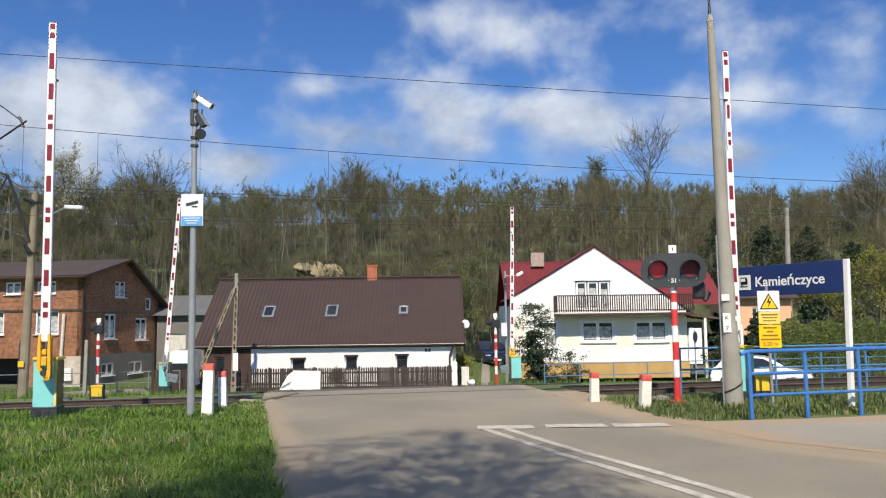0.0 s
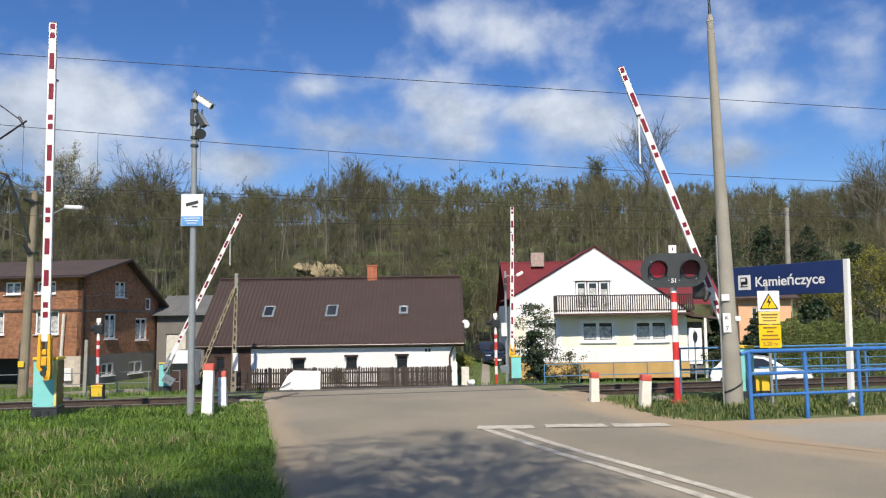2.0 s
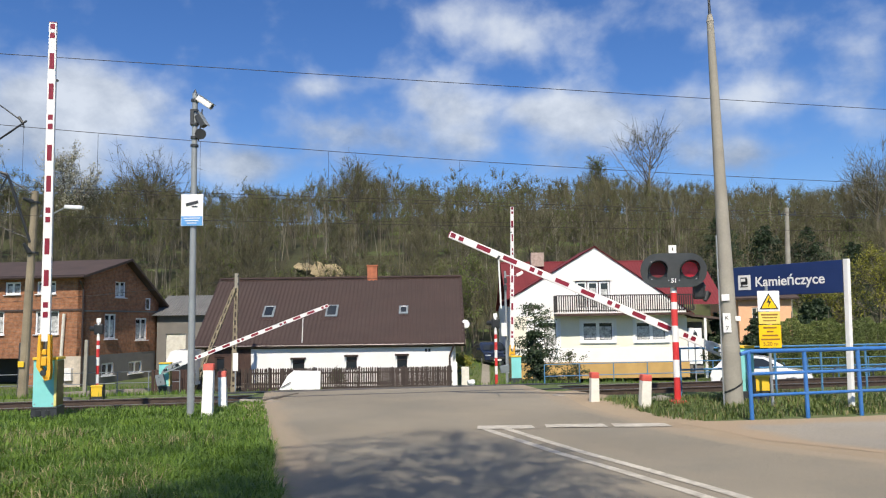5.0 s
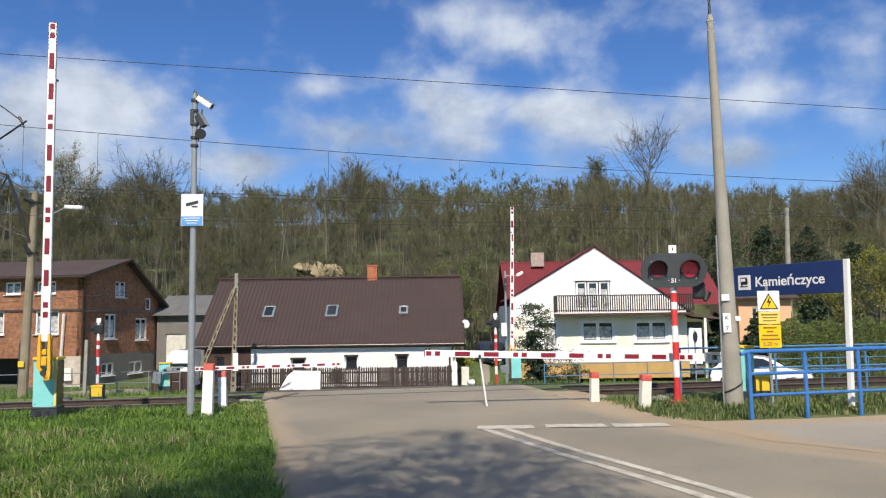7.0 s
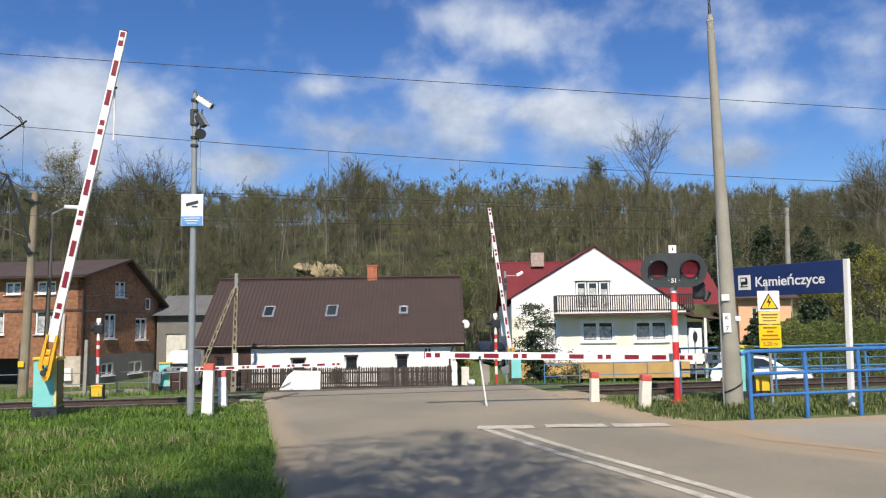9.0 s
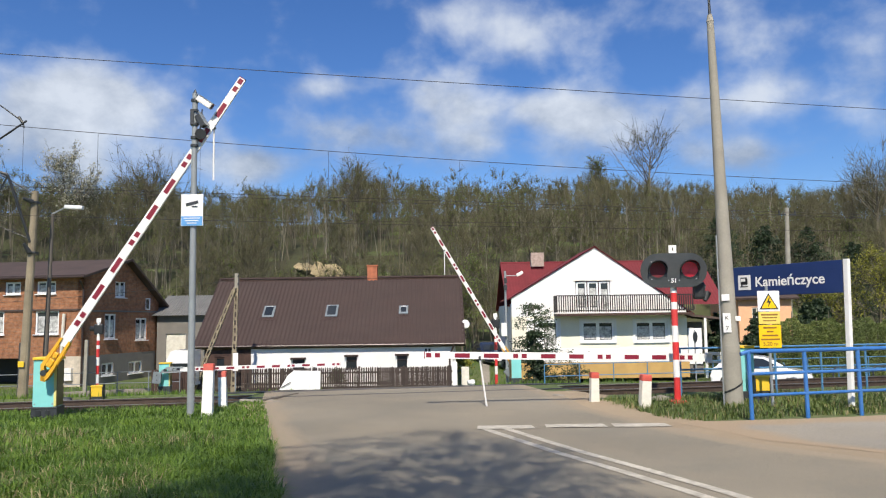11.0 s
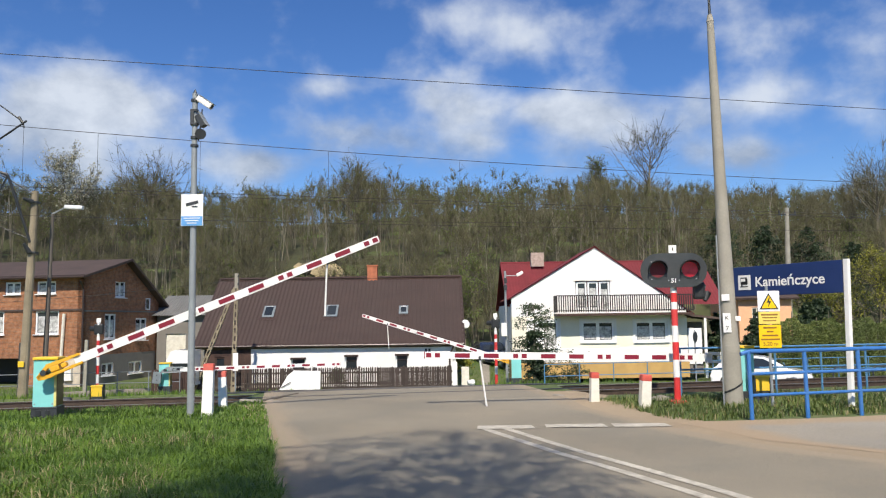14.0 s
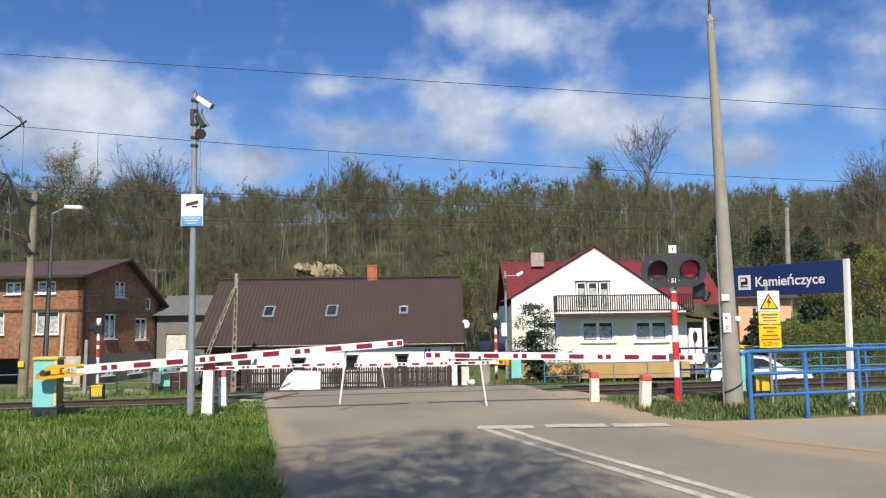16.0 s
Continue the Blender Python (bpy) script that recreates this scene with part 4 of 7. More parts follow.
    part("rail_end", T(a + Vector((-0.15, -0.02, 1.06)), a + Vector((0, 0, 1.1)), 0.034, seg=10), M["blue"], ob)
    # second railing behind it, nearer the track
    for p, q, hh, n, mt, lab in (((5.0, 17.0), (16.0, 19.2), 1.0, 11, "bluefar", "blue steel railing beside the platform access"),
                                 ((4.3, 34.5), (26.0, 38.6), 1.12, 15, "bluefar", "blue steel fence along the far footpath")):
        ob = thing("railing", pose(0, 0, 0), lab, "railing")
        p, q = Vector((*p, 0)), Vector((*q, 0))
        for k in range(n):
            g = p + (q - p) * k / (n - 1)
            g.z = land_z(g.x, g.y) if hh < 1.1 else -1.42
            part("post", T(g - Vector((0, 0, max(0.0, g.z - land_z(g.x, g.y)) + 0.05)), g + Vector((0, 0, hh)), 0.024, seg=8), M[mt], ob)
            if k < n - 1:
                g2 = p + (q - p) * (k + 1) / (n - 1)
                g2.z = land_z(g2.x, g2.y) if hh < 1.1 else -1.42
                for z in (hh, hh * 0.55):
                    part("rail", T(g + Vector((0, 0, z)), g2 + Vector((0, 0, z)), 0.02, seg=8), M[mt], ob)
    # yellow grit boxes and small cabinets
    for x, y, s, lab in ((6.06, 15.45, 0.3, "yellow box with black frame beside the barrier"), (-10.6, 24.5, 0.34, "yellow trackside box on the ballast")):
        ob = thing("trackside_box", pose(x, y, land_z(x, y) + (0.22 if x > 0 else 0), 0, 0, 8), lab, "trackside box")
        part("body", B((0, 0, s * 0.5), (s, s * 0.7, s * 0.9), 0.02), M["yellow"], ob)
        part("lid", B((0, 0, s * 0.97), (s * 1.08, s * 0.78, 0.05), 0.01), M["yellow"], ob)
        for e in (-1, 1):
            part("frame", B((e * s * 0.52, 0, s * 0.45), (0.03, s * 0.75, s * 1.3), 0.004), M["black"], ob)
        part("foot", B((0, 0, -0.1), (s * 0.9, s * 0.6, 0.26), 0.01), M["darkgrey"], ob)


def build_wires():
    """Overhead line: bearer wires with droppers, and the feeder above."""
    def span(name, p0, p1, sag, r, label):
        n, seg = 24, 6
        p0, p1 = Vector(p0), Vector(p1)
        v, t = [], []
        side = (p1 - p0).cross(Vector((0, 0, 1))).normalized()
        for k in range(n + 1):
            u = k / n
            p = p0.lerp(p1, u) - Vector((0, 0, sag * 4 * u * (1 - u)))
            for q in range(seg):
                a = 2 * math.pi * q / seg
                v.append(p + side * r * math.cos(a) + Vector((0, 0, r * math.sin(a))))
            if k:
                for q in range(seg):
                    a, b = (k - 1) * seg + q, (k - 1) * seg + (q + 1) % seg
                    t += [(a, b, b + seg), (a, b + seg, a + seg)]
        bm = mesh_np(name, v, t)
        return tagged(part(name, bm, M["wire"], None), label, "overhead wire", "overhead wires of the railway")

    W = SPANS
    for nm, p0, p1, sag, r, lab in W:
        span(nm, p0, p1, sag, r, lab)


# Overhead wires: name, ends, sag, radius, label
SPANS = [
    ("feeder_wire", (-23.0, 12.5, 7.35), (27.5, 22.25, 6.42), 0.08, 0.007, "single dark feeder wire high over the crossing"),
    ("bearer_wire", (-25.6, 18.63, 8.14), (28.3, 29.3, 6.03), 0.617, 0.009, "dark bearer wire of the overhead line"),
    ("contact_wire", (-25.6, 18.63, 5.7), (28.3, 29.3, 4.8), 0.03, 0.008, "dark contact wire of the overhead line"),
    ("contact_wire", (-25.7, 18.98, 5.66), (28.2, 29.65, 4.75), 0.03, 0.007, "dark contact wire of the overhead line"),
    ("bearer_wire", (-28.0, 23.0, 5.6), (34.0, 35.2, 5.2), 0.35, 0.009, "thin distant bearer wire of the overhead line"),
    ("telephone_wire", (-9.05, 34.9, 3.55), (-36.0, 36.0, 2.6), 0.5, 0.01, "black telephone cable sagging to the brick house"),
    ("telephone_wire", (-9.05, 34.9, 3.6), (-1.0, 41.5, 4.05), 0.15, 0.01, "black telephone cable over the brown roof"),
    ("power_wire", (30.5, 69.5, 10.6), (-20.0, 62.0, 10.2), 0.7, 0.014, "far power line in front of the woods"),
    ("power_wire", (30.5, 69.5, 10.6), (75.0, 74.0, 10.0), 0.7, 0.014, "far power line in front of the woods"),
]


def build_droppers():
    a, b, sag = Vector((-25.6, 18.63, 8.14)), Vector((28.3, 29.3, 6.03)), 0.617
    c, d = Vector((-25.6, 18.63, 5.7)), Vector((28.3, 29.3, 4.8))
    for u in (0.21, 0.262, 0.297, 0.347, 0.413, 0.485, 0.56, 0.64, 0.72):
        p = a.lerp(b, u) - Vector((0, 0, sag * 4 * u * (1 - u)))
        q = c.lerp(d, u) - Vector((0, 0, 0.12 * u * (1 - u)))
        tagged(part("dropper", T(q, p, 0.005, seg=5), M["wire"], None), "thin vertical dropper wire between bearer and contact wire", "overhead wire", "droppers of the overhead line")


def lattice_pole(ob, p0, p1, w0, w1, n, material, name):
    """A concrete pole with a row of slots: two chords and cross webs."""
    p0, p1 = Vector(p0), Vector(p1)
    d = (p1 - p0)
    zax = d.normalized()
    yax = zax.cross(Vector((1, 0, 0))).normalized()
    xax = yax.cross(zax)
    m = Matrix.Translation(p0) @ Matrix((xax, yax, zax)).transposed().to_4x4()
    L = d.length
    bm = bmesh.new()
    for s in (-1, 1):
        vs = []
        r = bmesh.ops.create_cube(bm, size=1.0)
        for v in r["verts"]:
            top = v.co.z > 0
            w = w1 if top else w0
            v.co = Vector((s * (w / 2 - 0.025) + v.co.x * 0.05, v.co.y * 0.12, L if top else 0))
    for k in range(n + 1):
        u = k / n
        w = w0 + (w1 - w0) * u
        box(bm, (0, 0, min(L - 0.05, max(0.05, L * u))), (w - 0.05, 0.1, 0.13 if k % (n or 1) else 0.3))
    bmesh.ops.transform(bm, matrix=m, verts=bm.verts)
    return part(name, bm, material, ob)


def build_poles():
    g = -1.3
    ob = thing("utility_pole", pose(-9.2, 34.9, g), "slotted concrete utility pole with a raking strut", "utility pole")
    lattice_pole(ob, (0, 0, 0), (0.11, 0, 4.55), 0.22, 0.15, 13, M["woodpole"], "pole")
    part("pole_head", B((0.11, 0, 4.8), (0.16, 0.14, 0.66), 0.01), M["poleconc"], ob)
    lattice_pole(ob, (-1.7, -0.14, 0.05), (0.02, -0.12, 4.4), 0.18, 0.15, 12, M["woodpole"], "strut")
    for z in (4.6, 4.95):
        part("insulator", T((0.18, -0.05, z), (0.18, -0.05, z + 0.1), 0.03, seg=8), M["darkgrey"], ob)
    # mast with cantilever at the far left
    g = land_z(-14.7, 28)
    ob = thing("catenary_mast", pose(-14.73, 28.0, g), "weathered concrete overhead line mast with black bracket arms", "catenary mast")
    part("mast", T((0, 0, 0), (0.22, 0, 7.3), 0.17, 0.11, 12), M["woodpole"], ob)
    part("mark", B((0.02, -0.2, 1.2), (0.2, 0.03, 0.2), 0.005), M["yellow"], ob, "yellow mast number plate")
    for z in (5.1, 6.9):
        part("clamp", B((0.2, 0, z), (0.3, 0.28, 0.08), 0.02), M["darkgrey"], ob)
    for p, q, r in (((0.2, -0.1, 7.2), (-1.3, -0.3, 8.1), 0.02), ((0.15, -0.1, 5.45), (-0.62, -0.3, 7.85), 0.05), ((-0.62, -0.3, 7.85), (-2.6, -0.8, 8.6), 0.05), ((-0.62, -0.3, 7.85), (-0.85, -0.3, 7.35), 0.025), ((0.1, -0.1, 5.6), (-2.4, -0.6, 6.7), 0.014), ((-0.62, -0.3, 7.8), (-2.6, -0.8, 8.1), 0.02)):
        part("bracket_arm", T(p, q, r, seg=8), M["black"], ob)
    for p, q in (((0.15, -0.15, 5.1), (0.05, -0.35, 5.4)), ((0.2, -0.15, 6.9), (0.0, -0.4, 7.0))):
        part("insulator", T(p, q, 0.09, 0.05, 10), M["darkgrey"], ob)
    # nearer cantilever end that reaches over the track
    ob = thing("cantilever", pose(-9.1, 17.0, 6.09), "black steel cantilever arm with insulator over the track", "cantilever")
    for p, q, r in (((-1.6, -0.3, -1.3), (0.05, 0.0, 0.03), 0.022), ((-1.6, -0.3, 1.2), (-0.02, 0.0, 0.0), 0.014), ((-0.05, 0.0, 0.02), (0.0, 0.0, -0.12), 0.02), ((-0.12, 0.0, 0.12), (-0.05, 0.0, 0.0), 0.03)):
        part("arm", T(p, q, r, seg=8), M["black"], ob)
    # street lamp beside the brick house
    g = land_z(-14.5, 29)
    ob = thing("street_lamp", pose(-14.5, 29.0, g), "slim steel street lamp with a pale luminaire", "street lamp")
    part("pole", T((0, 0, 0), (0.14, 0, 6.7), 0.1, 0.055, 12), M["lamppole"], ob)
    part("arm", T((0.14, 0, 6.7), (0.6, 0, 6.93), 0.035, 0.03, 10), M["galv"], ob)
    part("luminaire", B((0.92, 0, 6.93), (0.68, 0.24, 0.15), 0.05, pose(0, 0, 0, 0, 4, 0)), M["lampglass"], ob, "pale lamp head")
    # lamp post by the far barrier
    g = land_z(2.58, 33)
    ob = thing("street_lamp", pose(2.6, 33.4, g), "thin grey steel post with a small camera head", "street lamp")
    part("pole", T((0, 0, 0), (0.0, 0, 4.8), 0.06, 0.045, 10), M["galv"], ob)
    part("arm", T((0, 0, 4.6), (0.5, 0, 4.6), 0.02, seg=8), M["galv"], ob)
    part("luminaire", B((0.62, 0, 4.68), (0.3, 0.14, 0.13), 0.03, pose(0, 0, 0, 0, -28, 0)), M["white"], ob, "white lamp head")
    for z in (4.1, 4.4):
        part("fitting", B((0.0, -0.06, z), (0.14, 0.12, 0.22), 0.02), M["darkgrey"], ob)
    part("cabinet", B((-0.1, -0.1, 2.35), (0.24, 0.2, 0.55), 0.02), M["white"], ob, "small white meter box")
    # power pole in front of the woods
    g = land_z(30.3, 70)
    ob = thing("power_pole", pose(30.3, 70, g), "tall concrete power pole with a crossarm", "power pole")
    part("pole", T((0, 0, 0), (0.3, 0, 11.2 - g), 0.3, 0.16, 10), M["poleconc"], ob)
    part("crossarm", B((0.3, 0, 10.6 - g), (1.6, 0.14, 0.14), 0.01), M["darkgrey"], ob)
    for x in (-0.4, 0.3, 1.0):
        part("insulator", T((x, 0, 10.65 - g), (x, 0, 11.0 - g), 0.07, 0.05, 8), M["darkgrey"], ob)


# ---- houses ----
def window(parent, x, z, w, h, y=0.0, sashes=2, curtain=True, frame_mat="pvc", fw=0.07, sill=True, name="window"):
    """A framed window, outer wall face at y, with glass, mullions, curtain and sill."""
    bm = bmesh.new()
    box(bm, (x + w / 2, y + 0.08, z + fw / 2), (w, 0.07, fw))
    box(bm, (x + w / 2, y + 0.08, z + h - fw / 2), (w, 0.07, fw))
    for k in range(sashes + 1):
        xx = x + fw / 2 + (w - fw) * k / sashes
        box(bm, (xx, y + 0.08, z + h / 2), (fw if k in (0, sashes) else fw * 1.3, 0.066, h - 2 * fw))
    win = part(name, bm, M[frame_mat], parent)
    for k in range(sashes):
        pw = (w - fw) / sashes
        cx = x + fw / 2 + pw * (k + 0.5)
        part("pane", B((cx, y + 0.1, z + h / 2), (pw - fw, 0.01, h - 2 * fw)), M["pane"], win)
        if curtain:
            part("curtain", B((cx, y + 0.091, z + fw + (h - 2 * fw) * 0.42), (pw - fw - 0.06, 0.004, (h - 2 * fw) * 0.76)), M["curtain"], win, "white lace curtain")
    if sill:
        part("sill", B((x + w / 2, y - 0.03, z - 0.03), (w + 0.14, 0.16, 0.05), 0.008), M[frame_mat], win)
    return win


def tile_roof(w, run, rise, wave=0.2, step=0.36, amp=0.006, lip=0.014):
    """A pitched sheet of pressed tiles, from the eave at the origin up along +y, x from 0 to w."""
    L = math.hypot(run, rise)
    nx = int(w / wave * 6)
    rows = int(L / step)
    xs = np.linspace(0, w, nx + 1)
    prof = amp * np.sin(xs / wave * 2 * math.pi)
    v, t = [], []
    cy, cz = run / L, rise / L
    for i in range(rows + 1):
        for e in (0, 1):
            if i == rows and e:
                continue
            s = min(L, i * step + (step * 0.97 if e else 0))
            off = lip * (0 if e else 1) + 0.04
            yy, zz = s * cy - off * cz, s * cz + off * cy
            v.append(np.stack([xs, yy - prof * cz, zz + prof * cy], -1))
    n = len(v)
    v = np.concatenate(v)
    m = nx + 1
    i = (np.arange(n - 1)[:, None] * m + np.arange(nx)[None]).ravel()
    t = np.concatenate([np.stack([i, i + 1, i + m + 1], -1), np.stack([i, i + m + 1, i + m], -1)])
    return mesh_np("tiles", v, t)


def slab(p, q, r, s, th):
    """A thick sheet over four corners."""
    bm = bmesh.new()
    a = [Vector(k) for k in (p, q, r, s)]
    nrm = (a[1] - a[0]).cross(a[3] - a[0]).normalized()
    lo = [bm.verts.new(k - nrm * th) for k in a]
    hi = [bm.verts.new(k) for k in a]
    bm.faces.new(hi)
    bm.faces.new(lo[::-1])
    for i in range(4):
        bm.faces.new((lo[i], lo[(i + 1) % 4], hi[(i + 1) % 4], hi[i]))
    return bm


def build_brown_house():
    g = -1.75
    ob = thing("house", pose(-11.85, 38.0, g, 0, 0, 0.3), "long low white cottage with a steep brown tiled roof", "house")
    W, D = 12.8, 8.6
    eave, ridge = 2.42, 5.64
    wins = [(4.56, 1.0, 0.68, 0.72), (7.11, 1.05, 0.62, 0.76), (9.53, 1.05, 0.6, 0.78)]
    part("wall", wall_with_holes(9.6, eave, wins, 0.35, 0, 2.66), M["plaster"], ob)
    part("plinth", B((7.4, -0.02, 0.15), (9.6, 0.06, 0.3)), M["greyplaster"], ob)
    part("boarded_wall", wall_with_holes(2.2, eave, [(0.95, 0.9, 0.5, 0.9)], 0.3, 0, 0.45), M["brownwood"], ob, "dark brown boarded bay")
    window(ob, 0.95, 0.9, 0.5, 0.9, sashes=1, curtain=False, frame_mat="brownwood")
    for k in range(9):
        part("board", B((0.6 + k * 0.24, -0.012, eave / 2), (0.2, 0.02, eave)), M["brownwood"], ob) if not 0.8 < 0.6 + k * 0.24 < 1.6 else None
    for x, z, w, h in wins:
        window(ob, x, z, w, h, 0.06, sashes=1, curtain=False, fw=0.06)
        part("shutter_box", B((x + w / 2, -0.01, z + h - 0.03), (w + 0.06, 0.1, 0.09), 0.01), M["gutter"], ob)
        part("blind", B((x + w / 2, 0.12, z + h * 0.78), (w - 0.14, 0.01, h * 0.3)), M["gutter"], ob)
    part("wall", B((W / 2, D - 0.2, eave / 2), (W - 0.6, 0.35, eave)), M["plaster"], ob)
    for xx in (0.45, W - 0.55):
        gb = prism([(0.35, 0), (D - 0.3, 0), (D - 0.3, eave), (D / 2, ridge - 0.12), (0.35, eave)], 0.28)
        part("gable_wall", gb, M["plaster"], ob).matrix_basis = Matrix.Translation((xx + 0.14, 0, 0)) @ pose(0, 0, 0, 0, 0, 90)
    run, rise = D / 2 + 0.2, ridge - eave + 0.2
    r = part("roof", tile_roof(W, run, rise, 0.2, 0.36, 0.015, 0.032), M["roofbrown"], ob)
    r.matrix_basis = pose(0, -0.2, eave - 0.14)
    part("roof_deck", slab((0.02, -0.2, eave - 0.16), (W - 0.02, -0.2, eave - 0.16), (W - 0.02, D / 2, ridge + 0.06), (0.02, D / 2, ridge + 0.06), 0.12), M["gutter"], ob)
    part("roof_back", slab((W, D + 0.5, eave - 0.3), (0, D + 0.5, eave - 0.3), (0, D / 2, ridge + 0.08), (W, D / 2, ridge + 0.08), 0.1), M["roofbrown"], ob)
    part("ridge_cap", T((0, D / 2, ridge + 0.09), (W, D / 2, ridge + 0.09), 0.07, seg=10), M["roofbrown"], ob)
    part("gutter", T((0, -0.25, eave - 0.13), (W, -0.25, eave - 0.13), 0.055, seg=8), M["gutter"], ob)
    for xx in (0.0, W):
        part("verge_board", slab((xx - 0.05, -0.22, eave - 0.1), (xx + 0.05, -0.22, eave - 0.1), (xx + 0.05, D / 2, ridge + 0.12), (xx - 0.05, D / 2, ridge + 0.12), 0.2), M["gutter"], ob)
    part("downpipe", T((12.1, -0.06, 0), (12.1, -0.06, eave - 0.7), 0.045, seg=8), M["gutter"], ob)
    part("downpipe", T((12.1, -0.06, eave - 0.7), (12.3, -0.26, eave - 0.2), 0.045, seg=8), M["gutter"], ob)
    bm = bmesh.new()
    box(bm, (8.1, D / 2, ridge + 0.2), (0.52, 0.5, 0.95), 0.01)
    ch = part("chimney", bm, M["chimney"], ob, "red brick chimney stack")
    part("chimney_cap", B((8.1, D / 2, ridge + 0.7), (0.6, 0.58, 0.08), 0.01), M["chimney"], ch)
    sl = math.degrees(math.atan2(rise, run))
    for x, s, w, h in ((3.1, 0.47, 0.62, 1.0), (6.25, 0.47, 0.66, 1.05), (9.84, 0.47, 0.5, 0.72)):
        yy, zz = -0.2 + run * s, eave - 0.14 + rise * s
        f = part("skylight", B((0, 0, 0.06), (w * 0.92, h * 0.92, 0.1), 0.012), M["greyrail"], ob, "grey framed roof window")
        f.matrix_basis = pose(x, yy, zz, sl, 0, 0)
        part("pane", B((0, 0.02, 0.118), (w - 0.24, h - 0.3, 0.012)), M["pane"], f)
        part("blind", B((0, h * 0.31, 0.12), (w - 0.24, h * 0.16, 0.006)), M["pvc"], f)
        part("flashing", B((0, -h / 2 - 0.1, 0.05), (w + 0.3, 0.18, 0.02)), M["roofbrown"], f)
    for k in range(2):
        part("house_mark", B((10.98 + k * 0.16, -0.012, 2.0), (0.1, 0.02, 0.14)), M["darkgrey"], ob)
    part("satellite_dish", T((12.9, 1.2, 3.2), (12.95, 1.05, 3.2), 0.22, 0.18, 20), M["white"], ob, "white satellite dish on the gable")


def build_fence():
    ob = thing("picket_fence", pose(-11.9, 35.6, 0), "weathered brown wooden picket fence before the cottage", "fence")
    me = None
    g0 = -1.32
    x = 0.0
    r = random.Random(9)
    while x < 12.2:
        solid = x > 8.9 or 4.6 < x < 6.0 or x < 1.1
        p = part("picket", me or prism([(-0.035, 0), (0.035, 0), (0.035, 0.9), (0, 0.96), (-0.035, 0.9)], 0.022, -0.011), M["fence"], ob)
        me = p.data
        p.matrix_basis = pose(x, 0, g0 + r.uniform(-0.01, 0.015), 0, r.uniform(-0.8, 0.8), 0)
        x += 0.074 if solid else 0.1
    for z in (0.25, 0.72):
        part("rail", B((6.1, 0.04, g0 + z), (12.3, 0.05, 0.08)), M["fence"], ob)
    for k in range(7):
        part("post", B((0.1 + 2.0 * k, 0.08, g0 + 0.48), (0.1, 0.1, 1.0), 0.01), M["fence"], ob)
    part("kick_board", B((6.1, 0.03, g0 + 0.03), (12.3, 0.03, 0.16)), M["fence"], ob)
    ob = thing("white_panel", pose(-6.38, 35.3, -1.3), "white sheet panel with a slanted side leaning on the fence", "panel")
    part("sheet", prism([(-0.9, 0), (0.9, 0), (0.9, 0.8), (-0.28, 0.84), (-0.55, 0.62)], 0.05), M["panel"], ob).matrix_basis = pose(0, 0, 0, -6, 0, 0)
    part("torn_edge", B((-0.6, -0.03, 0.22), (0.5, 0.02, 0.03), 0, pose(0, 0, 0, 0, -30, 0)), M["fence"], ob)
    ob = thing("gate_post", pose(0.45, 35.5, -1.4), "white plastered gate post at the end of the fence", "gate post")
    part("post", B((0, 0, 0.55), (0.22, 0.22, 1.3), 0.02), M["bollardw"], ob)
    ob = thing("meter_cabinet", pose(0.95, 37.0, -1.5), "pale grey utility cabinet beside the cottage", "cabinet")
    part("body", B((0, 0, 0.5), (0.35, 0.3, 1.0), 0.02), M["bollard"], ob)
    ob = thing("plastic_bag", pose(1.0, 30.0, land_z(1.0, 30.0) + 0.02), "crumpled white plastic bag on the asphalt", "litter")
    bm = bmesh.new()
    bmesh.ops.create_icosphere(bm, subdivisions=2, radius=0.17)
    for v in bm.verts:
        v.co *= 1 + 0.35 * noise.noise(v.co * 9)
        v.co.z = max(0, v.co.z * 0.7 + 0.09)
    part("bag", bm, M["bag"], ob)
    # white delivery van nose behind the far barrier
    ob = thing("van", pose(-11.0, 33.6, land_z(-11, 33.6)), "white van roof showing above a dark fence", "van")
    part("body", prism([(-0.75, 0.3), (-0.72, 1.3), (-0.5, 1.76), (-0.3, 1.82), (0.36, 1.79), (0.36, 0.3)], 1.3, 0), M["carwhite"], ob)
    part("windscreen", prism([(-0.66, 0.35), (-0.62, 1.22), (-0.58, 1.26), (0.32, 1.26), (0.32, 0.35)], 0.03, -0.04), M["pane"], ob)
    for xx in (-0.35, 0.12):
        part("wheel", T((xx, -0.02, 0.32), (xx, 0.18, 0.32), 0.32, seg=18), M["tyre"], ob)


